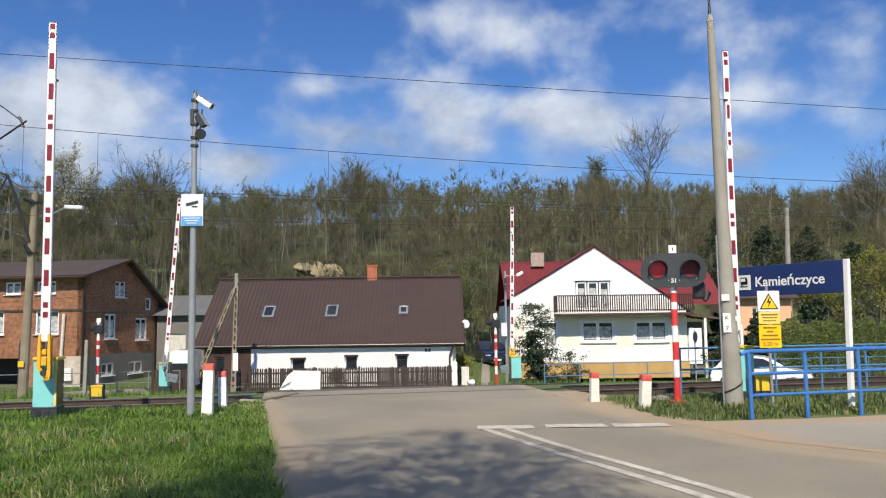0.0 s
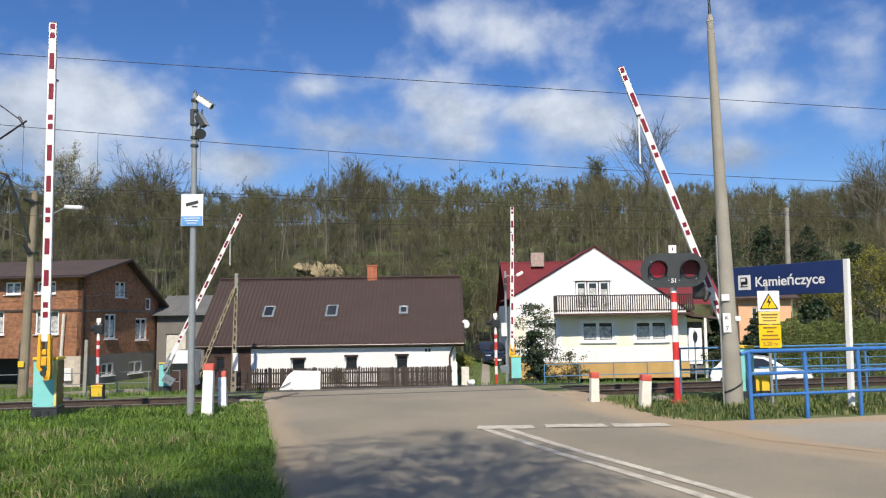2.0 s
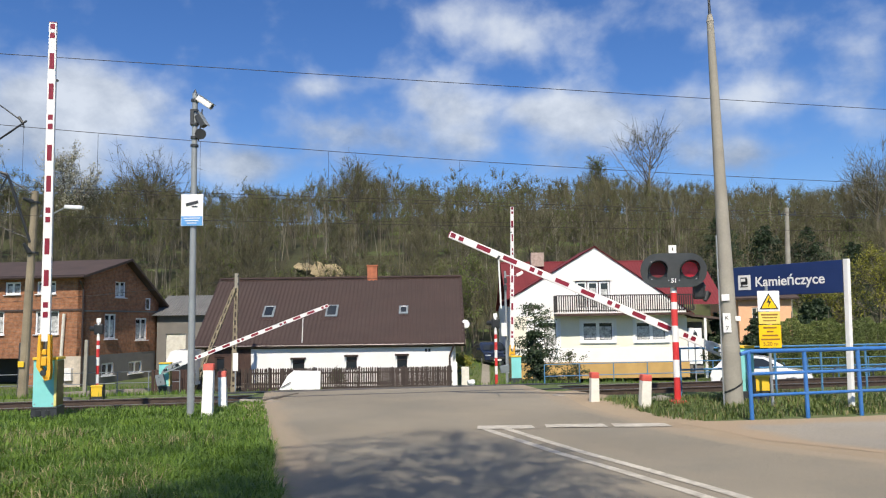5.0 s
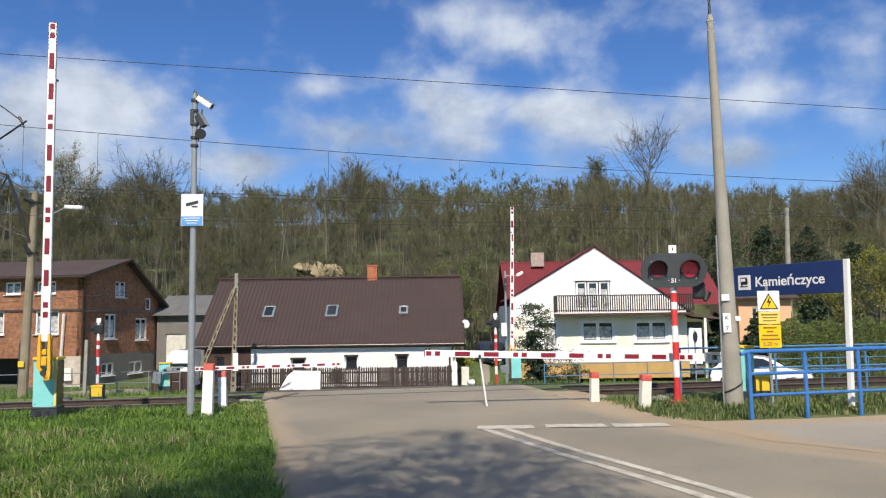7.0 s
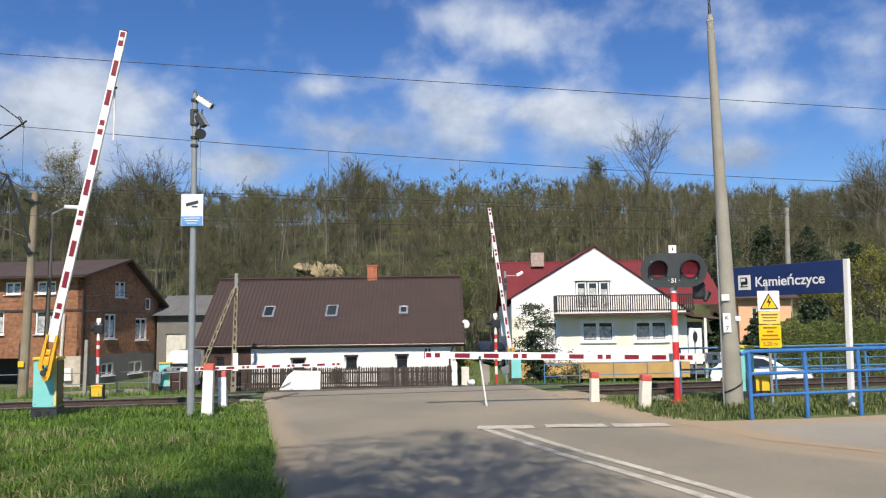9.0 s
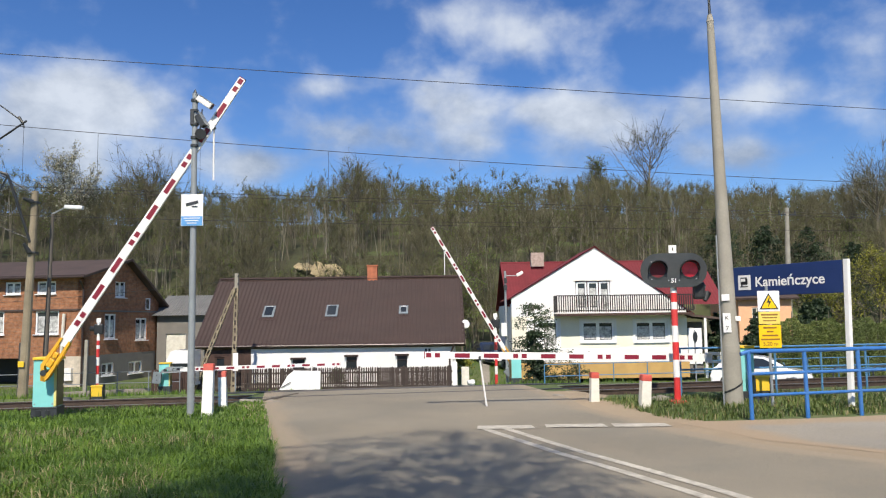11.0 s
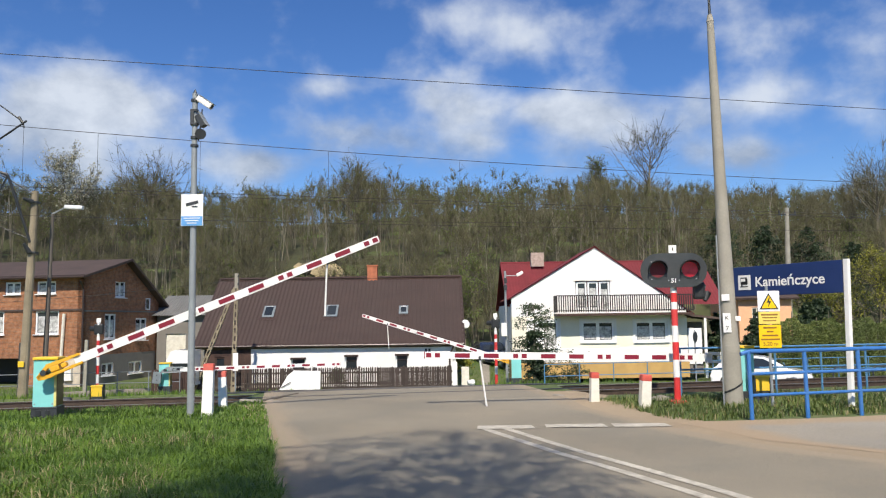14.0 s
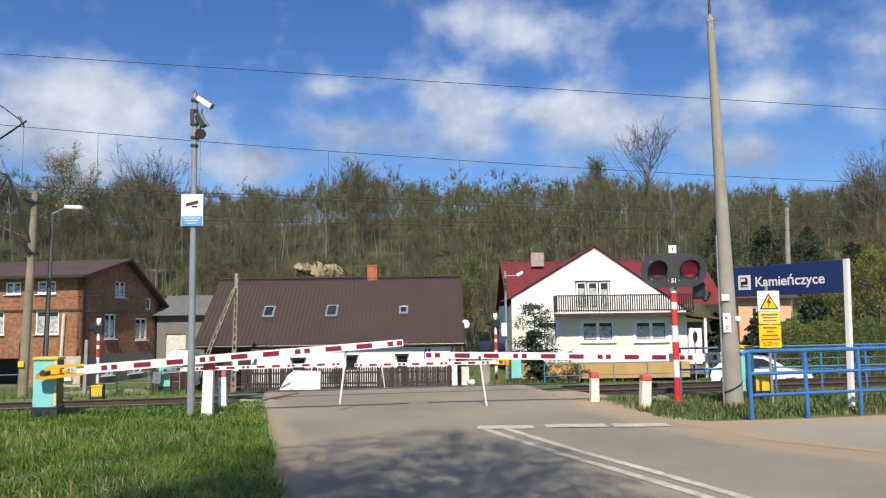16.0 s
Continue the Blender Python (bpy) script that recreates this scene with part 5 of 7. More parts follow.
def build_white_house():
    g = -1.85
    ob = thing("house", pose(4.0, 47.0, g, 0, 0, 0.6), "white gabled house with balcony and red roof", "house")
    W = 10.35
    h0, eave, peak = 3.65, 4.55, 7.72
    wins = [(4.1, 2.1, 1.95, 1.25), (7.25, 2.08, 1.95, 1.25), (1.75, 1.8, 1.0, 1.6)]
    # white wall: cream tint puts the balcony's shade into its colour
    part("ground_floor_wall", wall_with_holes(W, h0 - 1.0, wins, 0.4, 1.0), M["cream"], ob, "white ground floor tinted cream for the balcony's shade")
    part("ground_floor_wall", B((1.3, -0.03, 2.3), (0.86, 0.05, 2.5)), M["plaster"], ob)
    part("lower_wall", B((W / 2, -0.02, 1.35), (W - 0.02, 0.05, 0.82)), M["plaster"], ob)
    part("plinth", B((W / 2, 0.15, 0.47), (W + 0.1, 0.45, 0.95)), M["ochre"], ob, "ochre painted plinth")
    for x, z, w, h in wins:
        window(ob, x, z, w, h, sashes=2 if w > 1.2 else 1, fw=0.14)
        part("surround", wall_with_holes(w + 0.24, h + 0.24, [(x, z, w, h)], 0.05, z - 0.12, x - 0.12), M["plaster"], ob).location = (0, -0.03, 0)
    gx = 5.0
    part("gable_wall", prism([(0.0, h0), (3.82, h0), (3.82, 7.0), (0.0, 4.75)], 0.3), M["plaster"], ob)
    part("gable_wall", prism([(5.87, h0), (W, h0), (W, 4.0), (5.87, 7.13)], 0.3), M["plaster"], ob)
    part("gable_wall", prism([(3.82, 5.72), (5.87, 5.72), (5.87, 7.13), (gx, 7.75), (3.82, 7.0)], 0.3), M["plaster"], ob)
    part("gable_wall", B((4.85, 0.15, 3.85), (2.05, 0.28, 0.4)), M["plaster"], ob)
    for k in range(3):
        xx = 3.86 + k * 0.68
        window(ob, xx, 4.05 if k < 2 else 3.7, 0.62, 1.62 if k < 2 else 1.97, 0.0, sashes=1, fw=0.1, sill=False)
    part("lintel_board", B((4.85, -0.02, 5.75), (2.3, 0.06, 0.07)), M["bollard"], ob)
    # roof of the gable
    for sx, ex, ez in ((-1, -0.3, eave + 0.1), (1, W + 0.45, eave - 0.85)):
        part("roof", slab((gx, -0.08, peak + 0.06), (gx, 5.0, peak + 0.06), (ex, 5.0, ez), (ex, -0.08, ez), 0.06) if sx < 0 else slab((gx, -0.08, peak + 0.06), (ex, -0.08, ez), (ex, 5.0, ez), (gx, 5.0, peak + 0.06), 0.06), M["roofred"], ob)
        part("barge_board", slab((gx, -0.12, peak + 0.07), (gx, -0.075, peak + 0.07), (ex, -0.075, ez + 0.01), (ex, -0.12, ez + 0.01), 0.02) if sx < 0 else slab((gx, -0.075, peak + 0.07), (gx, -0.12, peak + 0.07), (ex, -0.12, ez + 0.01), (ex, -0.075, ez + 0.01), 0.02), M["roofred"], ob)
    # main roof behind
    r = part("roof", tile_roof(13.3, 4.2, 2.95), M["roofred"], ob)
    r.matrix_basis = pose(-0.2, 1.0, 4.22)
    part("roof_back", slab((-0.2, 5.2, 7.14), (13.1, 5.2, 7.14), (13.1, 9.6, 4.1), (-0.2, 9.6, 4.1), -0.1), M["roofred"], ob)
    part("ridge_cap", T((-0.2, 5.17, 7.19), (13.1, 5.17, 7.19), 0.08, seg=8), M["roofred"], ob)
    part("side_wall", B((0.15, 5.0, 2.2), (0.3, 9.4, 4.4)), M["plaster"], ob)
    part("side_wall", B((W - 0.15, 5.0, 1.9), (0.3, 9.4, 3.8)), M["cream"], ob)
    part("back_wall", B((W / 2, 9.5, 2.2), (W, 0.3, 4.4)), M["plaster"], ob)
    part("chimney", B((2.17, 4.6, 7.35), (0.84, 0.5, 0.9), 0.01), M["chimneygrey"], ob, "wide plastered chimney stack")
    # balcony
    bal = part("balcony_slab", B((6.45, -0.55, 3.72), (7.9, 1.15, 0.14), 0.01), M["brownwood"], ob)
    part("top_rail", B((6.45, -1.08, 4.82), (7.9, 0.06, 0.06)), M["balcony"], bal)
    part("bottom_rail", B((6.45, -1.08, 3.95), (7.9, 0.05, 0.05)), M["balcony"], bal)
    me = None
    for k in range(62):
        b = part("baluster", me or B((0, 0, 0), (0.062, 0.03, 0.98)), M["balcony"], bal)
        me = b.data
        b.location = (2.52 + k * 0.129, -1.1, 4.35)
    for k in range(9):
        b = part("baluster", me, None, bal)
        b.matrix_basis = pose(2.5, -1.05 + k * 0.125, 4.35, 0, 0, 90)
    # porch at the side
    part("porch_roof", slab((W - 0.1, -0.3, 3.7), (W + 2.0, -0.3, 3.45), (W + 2.0, 3.0, 3.45), (W - 0.1, 3.0, 3.7), 0.12), M["roofdark"], ob)
    part("porch_post", B((W + 1.0, -0.2, 1.7), (0.14, 0.14, 3.5)), M["plaster"], ob)
    part("porch_wall", B((W + 0.8, 2.5, 1.6), (1.8, 0.2, 3.2)), M["greyplaster"], ob)
    part("door", B((W + 0.45, 0.05, 1.8), (0.8, 0.08, 2.1), 0.01), M["pvc"], ob, "white side door")
    # road sign seen from behind, with a round plate
    sg = thing("road_sign", pose(12.7, 40.5, -1.6, 0, 0, 50), "round road sign seen from behind on a thin post", "road sign")
    part("post", T((0, 0, 0), (0, 0, 2.6), 0.035, seg=8), M["galv"], sg)
    part("plate", T((0, -0.03, 2.25), (0, -0.05, 2.25), 0.25, seg=24), M["darkgrey"], sg)
    part("plate_edge", T((0, -0.02, 2.25), (0, -0.03, 2.25), 0.3, seg=24), M["galv"], sg)


def build_brick_house():
    g = -2.1
    ob = thing("house", pose(-20.4, 45.0, g, 0, 0, -10), "two-storey red brick house with a dark felt roof", "house")
    # local +x runs along the sunny front to the left when mirrored, so build with negative x
    L, D = 13.0, 8.1
    H1 = 6.55
    wins = [(-5.0, 5.55, 1.0, 0.72), (-2.95, 5.55, 1.2, 0.72), (-3.0, 3.25, 1.5, 1.35), (-6.5, 3.25, 1.5, 1.35), (-7.5, 5.55, 1.2, 0.72)]
    part("front_wall", wall_with_holes(L, H1 - 2.0, wins, 0.35, 2.0, -L), M["brick"], ob)
    part("porch_opening", wall_with_holes(L - 1.7, 2.0, [(-6.4, 0.0, 2.6, 1.9), (-10.5, 0.0, 2.8, 1.9)], 0.35, 0, -L), M["brick"], ob)
    part("corner_base", B((-0.85, 0.15, 1.0), (1.7, 0.36, 2.0), 0.02), M["stone"], ob, "pale stone block base at the corner")
    part("string_course", B((-L / 2, -0.03, 4.62), (L, 0.08, 0.1)), M["roofdark"], ob)
    for x, z, w, h in wins:
        window(ob, x, z, w, h, sashes=2, fw=0.1)
    gw = [(2.1, 2.9, 1.15, 1.5), (5.4, 2.75, 1.3, 1.4)]
    gt = [(3.1, 5.4, 1.1, 1.0)]
    gl = [(1.9, 0.75, 1.2, 0.75), (4.7, 0.7, 1.5, 0.75)]
    gm = Matrix.Translation((0, 0, 0)) @ pose(0, 0, 0, 0, 0, 90)
    part("gable_wall", wall_with_holes(D, 3.2, gw, 0.35, 2.0), M["brick"], ob).matrix_basis = gm
    part("gable_wall", wall_with_holes(6.2, 1.15, gt, 0.35, 5.2), M["brick"], ob).matrix_basis = gm
    part("gable_wall", prism([(0, 6.35), (6.2, 6.35), (4.3, 7.5), (4.1, 7.56), (0, 6.5)], 0.35), M["brick"], ob).matrix_basis = gm
    part("gable_wall", prism([(6.2, 5.2), (D, 5.2), (6.2, 6.35)], 0.35), M["brick"], ob).matrix_basis = gm
    part("basement_wall", wall_with_holes(D, 2.0, gl, 0.35, 0.0), M["greyplaster"], ob, "grey rendered basement wall").matrix_basis = gm
    part("back_wall", B((-L / 2, D - 0.2, 2.6), (L, 0.35, 5.2)), M["brick"], ob)
    holder = part("gable_sill_band", B((D / 2, -0.03, 4.55), (D, 0.08, 0.09)), M["greyplaster"], ob)
    holder.matrix_basis = gm
    for x, z, w, h in gw + gt + gl:
        window(holder, x, z, w, h, sashes=2, fw=0.1, curtain=z > 2)
    part("vent_window", B((6.75, -0.01, 5.05), (0.5, 0.06, 0.75)), M["pvc"], holder)
    part("vent_pane", B((6.68, -0.045, 5.05), (0.32, 0.02, 0.62)), M["pane"], holder)
    # roof: shallow front slope, steeper rear slope
    part("roof", slab((-L - 0.4, -0.5, 6.55), (0.45, -0.5, 6.55), (0.45, 4.2, 7.8), (-L - 0.4, 4.2, 7.8), 0.14), M["roofdark"], ob)
    part("roof", slab((0.45, 9.0, 4.75), (-L - 0.4, 9.0, 4.75), (-L - 0.4, 4.2, 7.8), (0.45, 4.2, 7.8), 0.14), M["roofdark"], ob)
    part("eave_board", B((-L / 2, -0.52, 6.48), (L + 0.9, 0.05, 0.18)), M["gutter"], ob)
    part("gutter", T((-L, -0.58, 6.45), (0.4, -0.58, 6.45), 0.07, seg=8), M["gutter"], ob)
    part("downpipe", T((0.06, -0.1, 0.3), (0.06, -0.1, 5.8), 0.055, seg=8), M["gutter"], ob)
    part("downpipe", T((0.06, -0.1, 5.8), (0.1, -0.5, 6.25), 0.055, seg=8), M["gutter"], ob)
    part("flue_pipe", T((-1.25, -0.12, 1.2), (-1.1, -0.12, 4.4), 0.09, seg=10), M["bollard"], ob, "pale drainpipe")
    part("meter_box", B((-0.75, -0.12, 1.0), (0.5, 0.2, 0.7), 0.02), M["bollardw"], ob, "white meter box on the wall")
    # black sheet stands in for the deep shade inside the porch openings
    part("dark_room", B((-L / 2, 3.0, 1.0), (L - 2, 0.1, 2.0)), M["black"], ob)


def build_other_houses():
    ob = thing("shed", pose(-18.9, 52.5, -2.0), "low grey outbuilding with a corrugated sheet roof", "outbuilding")
    part("wall", wall_with_holes(6.5, 4.3, [(3.4, 2.9, 1.2, 0.85), (0.6, 0.4, 1.3, 2.6)], 0.3), M["greyplaster"], ob)
    window(ob, 3.4, 2.9, 1.2, 0.85, sashes=2, curtain=False)
    part("door", B((1.25, 0.12, 1.7), (1.3, 0.06, 2.6), 0.01), M["bollard"], ob, "pale double door")
    r = part("roof", tile_roof(7.2, 4.0, 1.7, 0.18, 1.2, 0.025, 0.01), M["roofgrey"], ob)
    r.matrix_basis = pose(-0.3, -0.4, 4.15)
    part("side_wall", B((6.35, 2.5, 2.1), (0.3, 5.0, 4.2)), M["greyplaster"], ob)
    part("back_wall", B((3.2, 3.7, 2.6), (6.5, 0.3, 5.2)), M["greyplaster"], ob)
    ob = thing("house", pose(22.2, 60, -1.7), "small peach plastered house with a dark roof", "house")
    part("wall", wall_with_holes(4.0, 4.8, [(1.0, 2.1, 0.8, 1.9)], 0.3), M["peach"], ob)
    window(ob, 1.0, 2.1, 0.8, 1.9, sashes=2, curtain=False, frame_mat="bollard")
    part("side_wall", B((0.15, 3.3, 2.35), (0.3, 5.96, 4.7)), M["peach"], ob)
    part("side_wall", B((3.85, 3.3, 2.35), (0.3, 5.96, 4.7)), M["peach"], ob)
    part("roof", slab((-0.4, -0.5, 4.7), (4.4, -0.5, 4.7), (4.4, 3.2, 6.2), (-0.4, 3.2, 6.2), 0.15), M["roofdark"], ob)
    part("roof", slab((4.4, 6.9, 4.7), (-0.4, 6.9, 4.7), (-0.4, 3.2, 6.2), (4.4, 3.2, 6.2), 0.15), M["roofdark"], ob)


# ---- cars ----
def car(x, y, z, rz, paint, label):
    ob = thing("car", pose(x, y, z, 0, 0, rz), label, "car", "parked cars")
    prof = [(-2.0, 0.32), (-2.05, 0.62), (-1.95, 0.95), (-1.78, 1.05), (-1.45, 1.42), (-0.9, 1.5), (0.1, 1.46), (0.55, 1.3), (1.05, 0.98), (1.75, 0.82), (2.0, 0.66), (2.06, 0.42), (1.98, 0.28)]
    bm = prism(prof, 1.66, -0.83)
    for v in bm.verts:
        if v.co.z > 1.0:
            v.co.y *= 1 - (v.co.z - 1.0) * 0.32
    bmesh.ops.bevel(bm, geom=[e for e in bm.edges if abs(e.verts[0].co.y - e.verts[1].co.y) < 0.2], offset=0.04, segments=2, affect="EDGES")
    body = part("body", bm, paint, ob)
    for s in (-1, 1):
        yy = s * 0.755
        for pts in ([(-1.42, 1.03), (-1.32, 1.36), (-0.62, 1.41), (-0.62, 1.03)], [(-0.55, 1.03), (-0.55, 1.41), (0.12, 1.38), (0.75, 1.03)]):
            w = prism([(a, b) for a, b in pts], 0.05, -0.025)
            for v in w.verts:
                v.co.y += s * (0.838 - (v.co.z - 1.0) * 0.28)
            part("side_window", w, M["pane"], body)
        part("handle", B((-0.35, s * 0.84, 0.92), (0.16, 0.03, 0.03)), paint, body)
        part("sill", B((0, s * 0.83, 0.34), (2.2, 0.04, 0.1)), M["black"], body)
        for wx in (-1.28, 1.28):
            wh = part("wheel", T((wx, s * 0.66, 0.31), (wx, s * 0.85, 0.31), 0.31, seg=22), M["tyre"], ob)
            part("rim", T((wx, s * 0.83, 0.31), (wx, s * 0.862, 0.31), 0.2, 0.18, 16), M["rim"], wh)
        part("wheel_arch", T((1.28, s * 0.8, 0.33), (1.28, s * 0.834, 0.33), 0.38, seg=22), M["black"], body)
        part("wheel_arch", T((-1.28, s * 0.8, 0.33), (-1.28, s * 0.834, 0.33), 0.38, seg=22), M["black"], body)
        part("headlight", B((1.9, s * 0.6, 0.66), (0.2, 0.34, 0.14), 0.04), M["headlight"], body, "clear headlamp")
        part("mirror", B((0.55, s * 0.93, 1.05), (0.12, 0.2, 0.13), 0.03), paint, body)
    part("windscreen", slab((0.62, -0.62, 1.29), (1.1, -0.7, 0.985), (1.1, 0.7, 0.985), (0.62, 0.62, 1.29), -0.025), M["pane"], body)
    part("grille", B((2.05, 0, 0.5), (0.04, 1.0, 0.16), 0.01), M["black"], body)
    part("plate", B((2.075, 0, 0.4), (0.02, 0.5, 0.11)), M["white"], body)
    return ob


# ---- clutter ----
def build_clutter():
    ob = thing("railing", pose(0, 0, 0), "plain grey tubular railing before the brick house", "railing")
    p, q = Vector((-19.5, 32.0, 0)), Vector((-10.9, 33.0, 0))
    n = 8
    for k in range(n):
        g = p + (q - p) * k / (n - 1)
        g.z = land_z(g.x, g.y)
        part("post", T(g, g + Vector((0, 0, 0.95)), 0.022, seg=8), M["greyrail"], ob)
        if k < n - 1:
            g2 = p + (q - p) * (k + 1) / (n - 1)
            g2.z = land_z(g2.x, g2.y)
            for z in (0.95, 0.5):
                part("rail", T(g + Vector((0, 0, z)), g2 + Vector((0, 0, z)), 0.016, seg=8), M["greyrail"], ob)
    for x, y, h, w, mt, lab in ((-15.9, 30.0, 2.05, 0.16, "darkgrey", "dark steel channel post beside the mast"), (-15.3, 29.0, 1.9, 0.1, "galv", "grey steel marker post"), (-13.55, 30.2, 2.1, 0.12, "poleconc", "grey concrete marker post by the track")):
        ob = thing("marker_post", pose(x, y, land_z(x, y), 0, 0.8, 4), lab, "post")
        part("shaft", B((0, 0, h / 2), (w, 0.1, h), 0.01), M[mt], ob)
        part("cap", B((0, 0, h + 0.01), (w * 0.9, 0.09, 0.03), 0.008), M[mt], ob)
    ob = thing("relay_box", pose(-9.9, 21.0, land_z(-9.9, 21.0), 0, 0, 11), "rounded dark grey trackside relay box", "trackside box")
    part("body", B((0, 0, 0.28), (0.3, 0.3, 0.56), 0.09), M["darkgrey"], ob)
    part("foot", B((0, 0, 0.03), (0.36, 0.36, 0.06), 0.01), M["darkgrey"], ob)
    ob = thing("notice_board", pose(-8.75, 33.5, land_z(-8.75, 33.5)), "narrow white board on a post", "board")
    part("post", T((0, 0.02, 0), (0, 0.02, 1.6), 0.03, seg=8), M["galv"], ob)
    part("plate", B((0, 0, 1.25), (0.22, 0.03, 0.75), 0.01), M["white"], ob)
    ob = thing("fence_post", pose(-11.35, 31.2, land_z(-11.35, 31.2)), "short dark stained wooden fence panel", "fence")
    for k in range(4):
        part("board", B((k * 0.13, 0, 0.48), (0.11, 0.03, 0.96), 0.008), M["brownwood"], ob)
    part("rail", B((0.2, 0.04, 0.7), (0.55, 0.04, 0.08)), M["brownwood"], ob)
    ob = thing("board_fence", pose(-11.75, 33.35, land_z(-11.2, 33.35)), "solid dark brown board fence below the white van", "fence")
    me = None
    for k in range(13):
        o = part("board", me or B((0, 0, 0.5), (0.105, 0.025, 1.0), 0.006), M["brownwood"], ob)
        me = o.data
        o.location = (k * 0.11, 0, 0.0)
    part("rail", B((0.66, 0.035, 0.8), (1.42, 0.04, 0.07)), M["brownwood"], ob)
    part("rail", B((0.66, 0.035, 0.2), (1.42, 0.04, 0.07)), M["brownwood"], ob)
    # kerbstones of the walk in front of the brick house
    me = None
    walkway = thing("kerb", pose(0, 0, 0), "pale concrete kerb climbing beside the brick house", "kerb")
    for k in range(9):
        x, y = -16.0 + k * 0.9, 34.6 + k * 0.35
        o = part("kerbstone", me or B((0, 0, 0), (0.95, 0.2, 0.24), 0.02), M["sleeper"], walkway)
        me = o.data
        o.matrix_basis = pose(x, y, land_z(x, y) + 0.1 + k * 0.02, 0, 0, 21)
    # broken concrete and a plank at the road's edge
    r = random.Random(3)
    for k, (x, y, s) in enumerate(((-4.0, 16.9, 0.17), (-3.75, 17.1, 0.13), (-3.5, 16.8, 0.1), (-4.3, 17.2, 0.12), (-3.6, 16.5, 0.08), (4.35, 16.2, 0.26), (4.05, 16.5, 0.16), (2.45, 17.3, 0.13))):
        bm = bmesh.new()
        bmesh.ops.create_icosphere(bm, subdivisions=2, radius=s)
        for v in bm.verts:
            v.co *= 1 + 0.4 * noise.noise(v.co * 7 + Vector((k * 3.0, 0, 0)))
            v.co.z = v.co.z * 0.28 + s * 0.1
        tagged(part("stone", bm, M["sleeper"], None), "broken lump of pale concrete in the grass", "stone", "rubble beside the road").location = (x, y, plain_z(x, y))
    ob = thing("fallen_branch", pose(-3.86, 16.9, 0.03, 0, 0, 48), "dark dead branch lying at the edge of the road", "branch")
    bm = T((0, 0, 0.0), (0.55, 0.03, 0.04), 0.03, 0.022, 7)
    tube(bm, (0.53, 0.03, 0.04), (0.95, -0.02, 0.09), 0.022, 0.012, 7)
    tube(bm, (0.4, 0.02, 0.03), (0.55, 0.2, 0.06), 0.014, 0.006, 6)
    part("stick", bm, M["lamppole"], ob)
    # cycle hoops behind the name board
    for k in range(2):
        ob = thing("cycle_stand", pose(12.6 + k * 1.4, 26.0 + k * 0.2, land_z(12.6, 26)), "dark bent steel cycle stand", "cycle stand", "cycle stands by the footpath")
        part("leg", T((0, 0, 0), (0, 0, 0.72), 0.025, seg=8), M["darkgrey"], ob)
        part("leg", T((0.75, 0, 0), (0.75, 0, 0.72), 0.025, seg=8), M["darkgrey"], ob)
        part("bend", T((0, 0, 0.72), (0.12, 0, 0.82), 0.025, seg=8), M["darkgrey"], ob)
        part("bend", T((0.75, 0, 0.72), (0.63, 0, 0.82), 0.025, seg=8), M["darkgrey"], ob)
        part("top_bar", T((0.12, 0, 0.82), (0.63, 0, 0.82), 0.025, seg=8), M["darkgrey"], ob)


# ---- motion ----
FLASH = 1.05


def motions():
    for ob, boom, leg, h, length, s, angles in BARRIERS.values():
        walk(boom, boom_rows(h, angles))
        walk(leg, leg_rows(length, s, angles))
    for sh, z in SHUTTERS:
        rows, t = [(0.0, pose(0.305, 0, z))], 0.19
        while t < 15.9:
            rows += [(t - 0.034, pose(0.305, 0, z)), (t + 0.034, pose(-0.305, 0, z))]
            rows += [(t + 0.6, pose(-0.305, 0, z)), (t + 0.667, pose(0.305, 0, z))]
            t += FLASH
        rows = [k for k in rows if k[0] < 15.93]
        rows.append((16.0, pose(-0.305, 0, z)))
        walk(sh, rows)
    walk(CLOUDS, [(0.0, pose(0, 0, 0)), (16.0, pose(0, 0, 0, 0, 0, -1.05))])


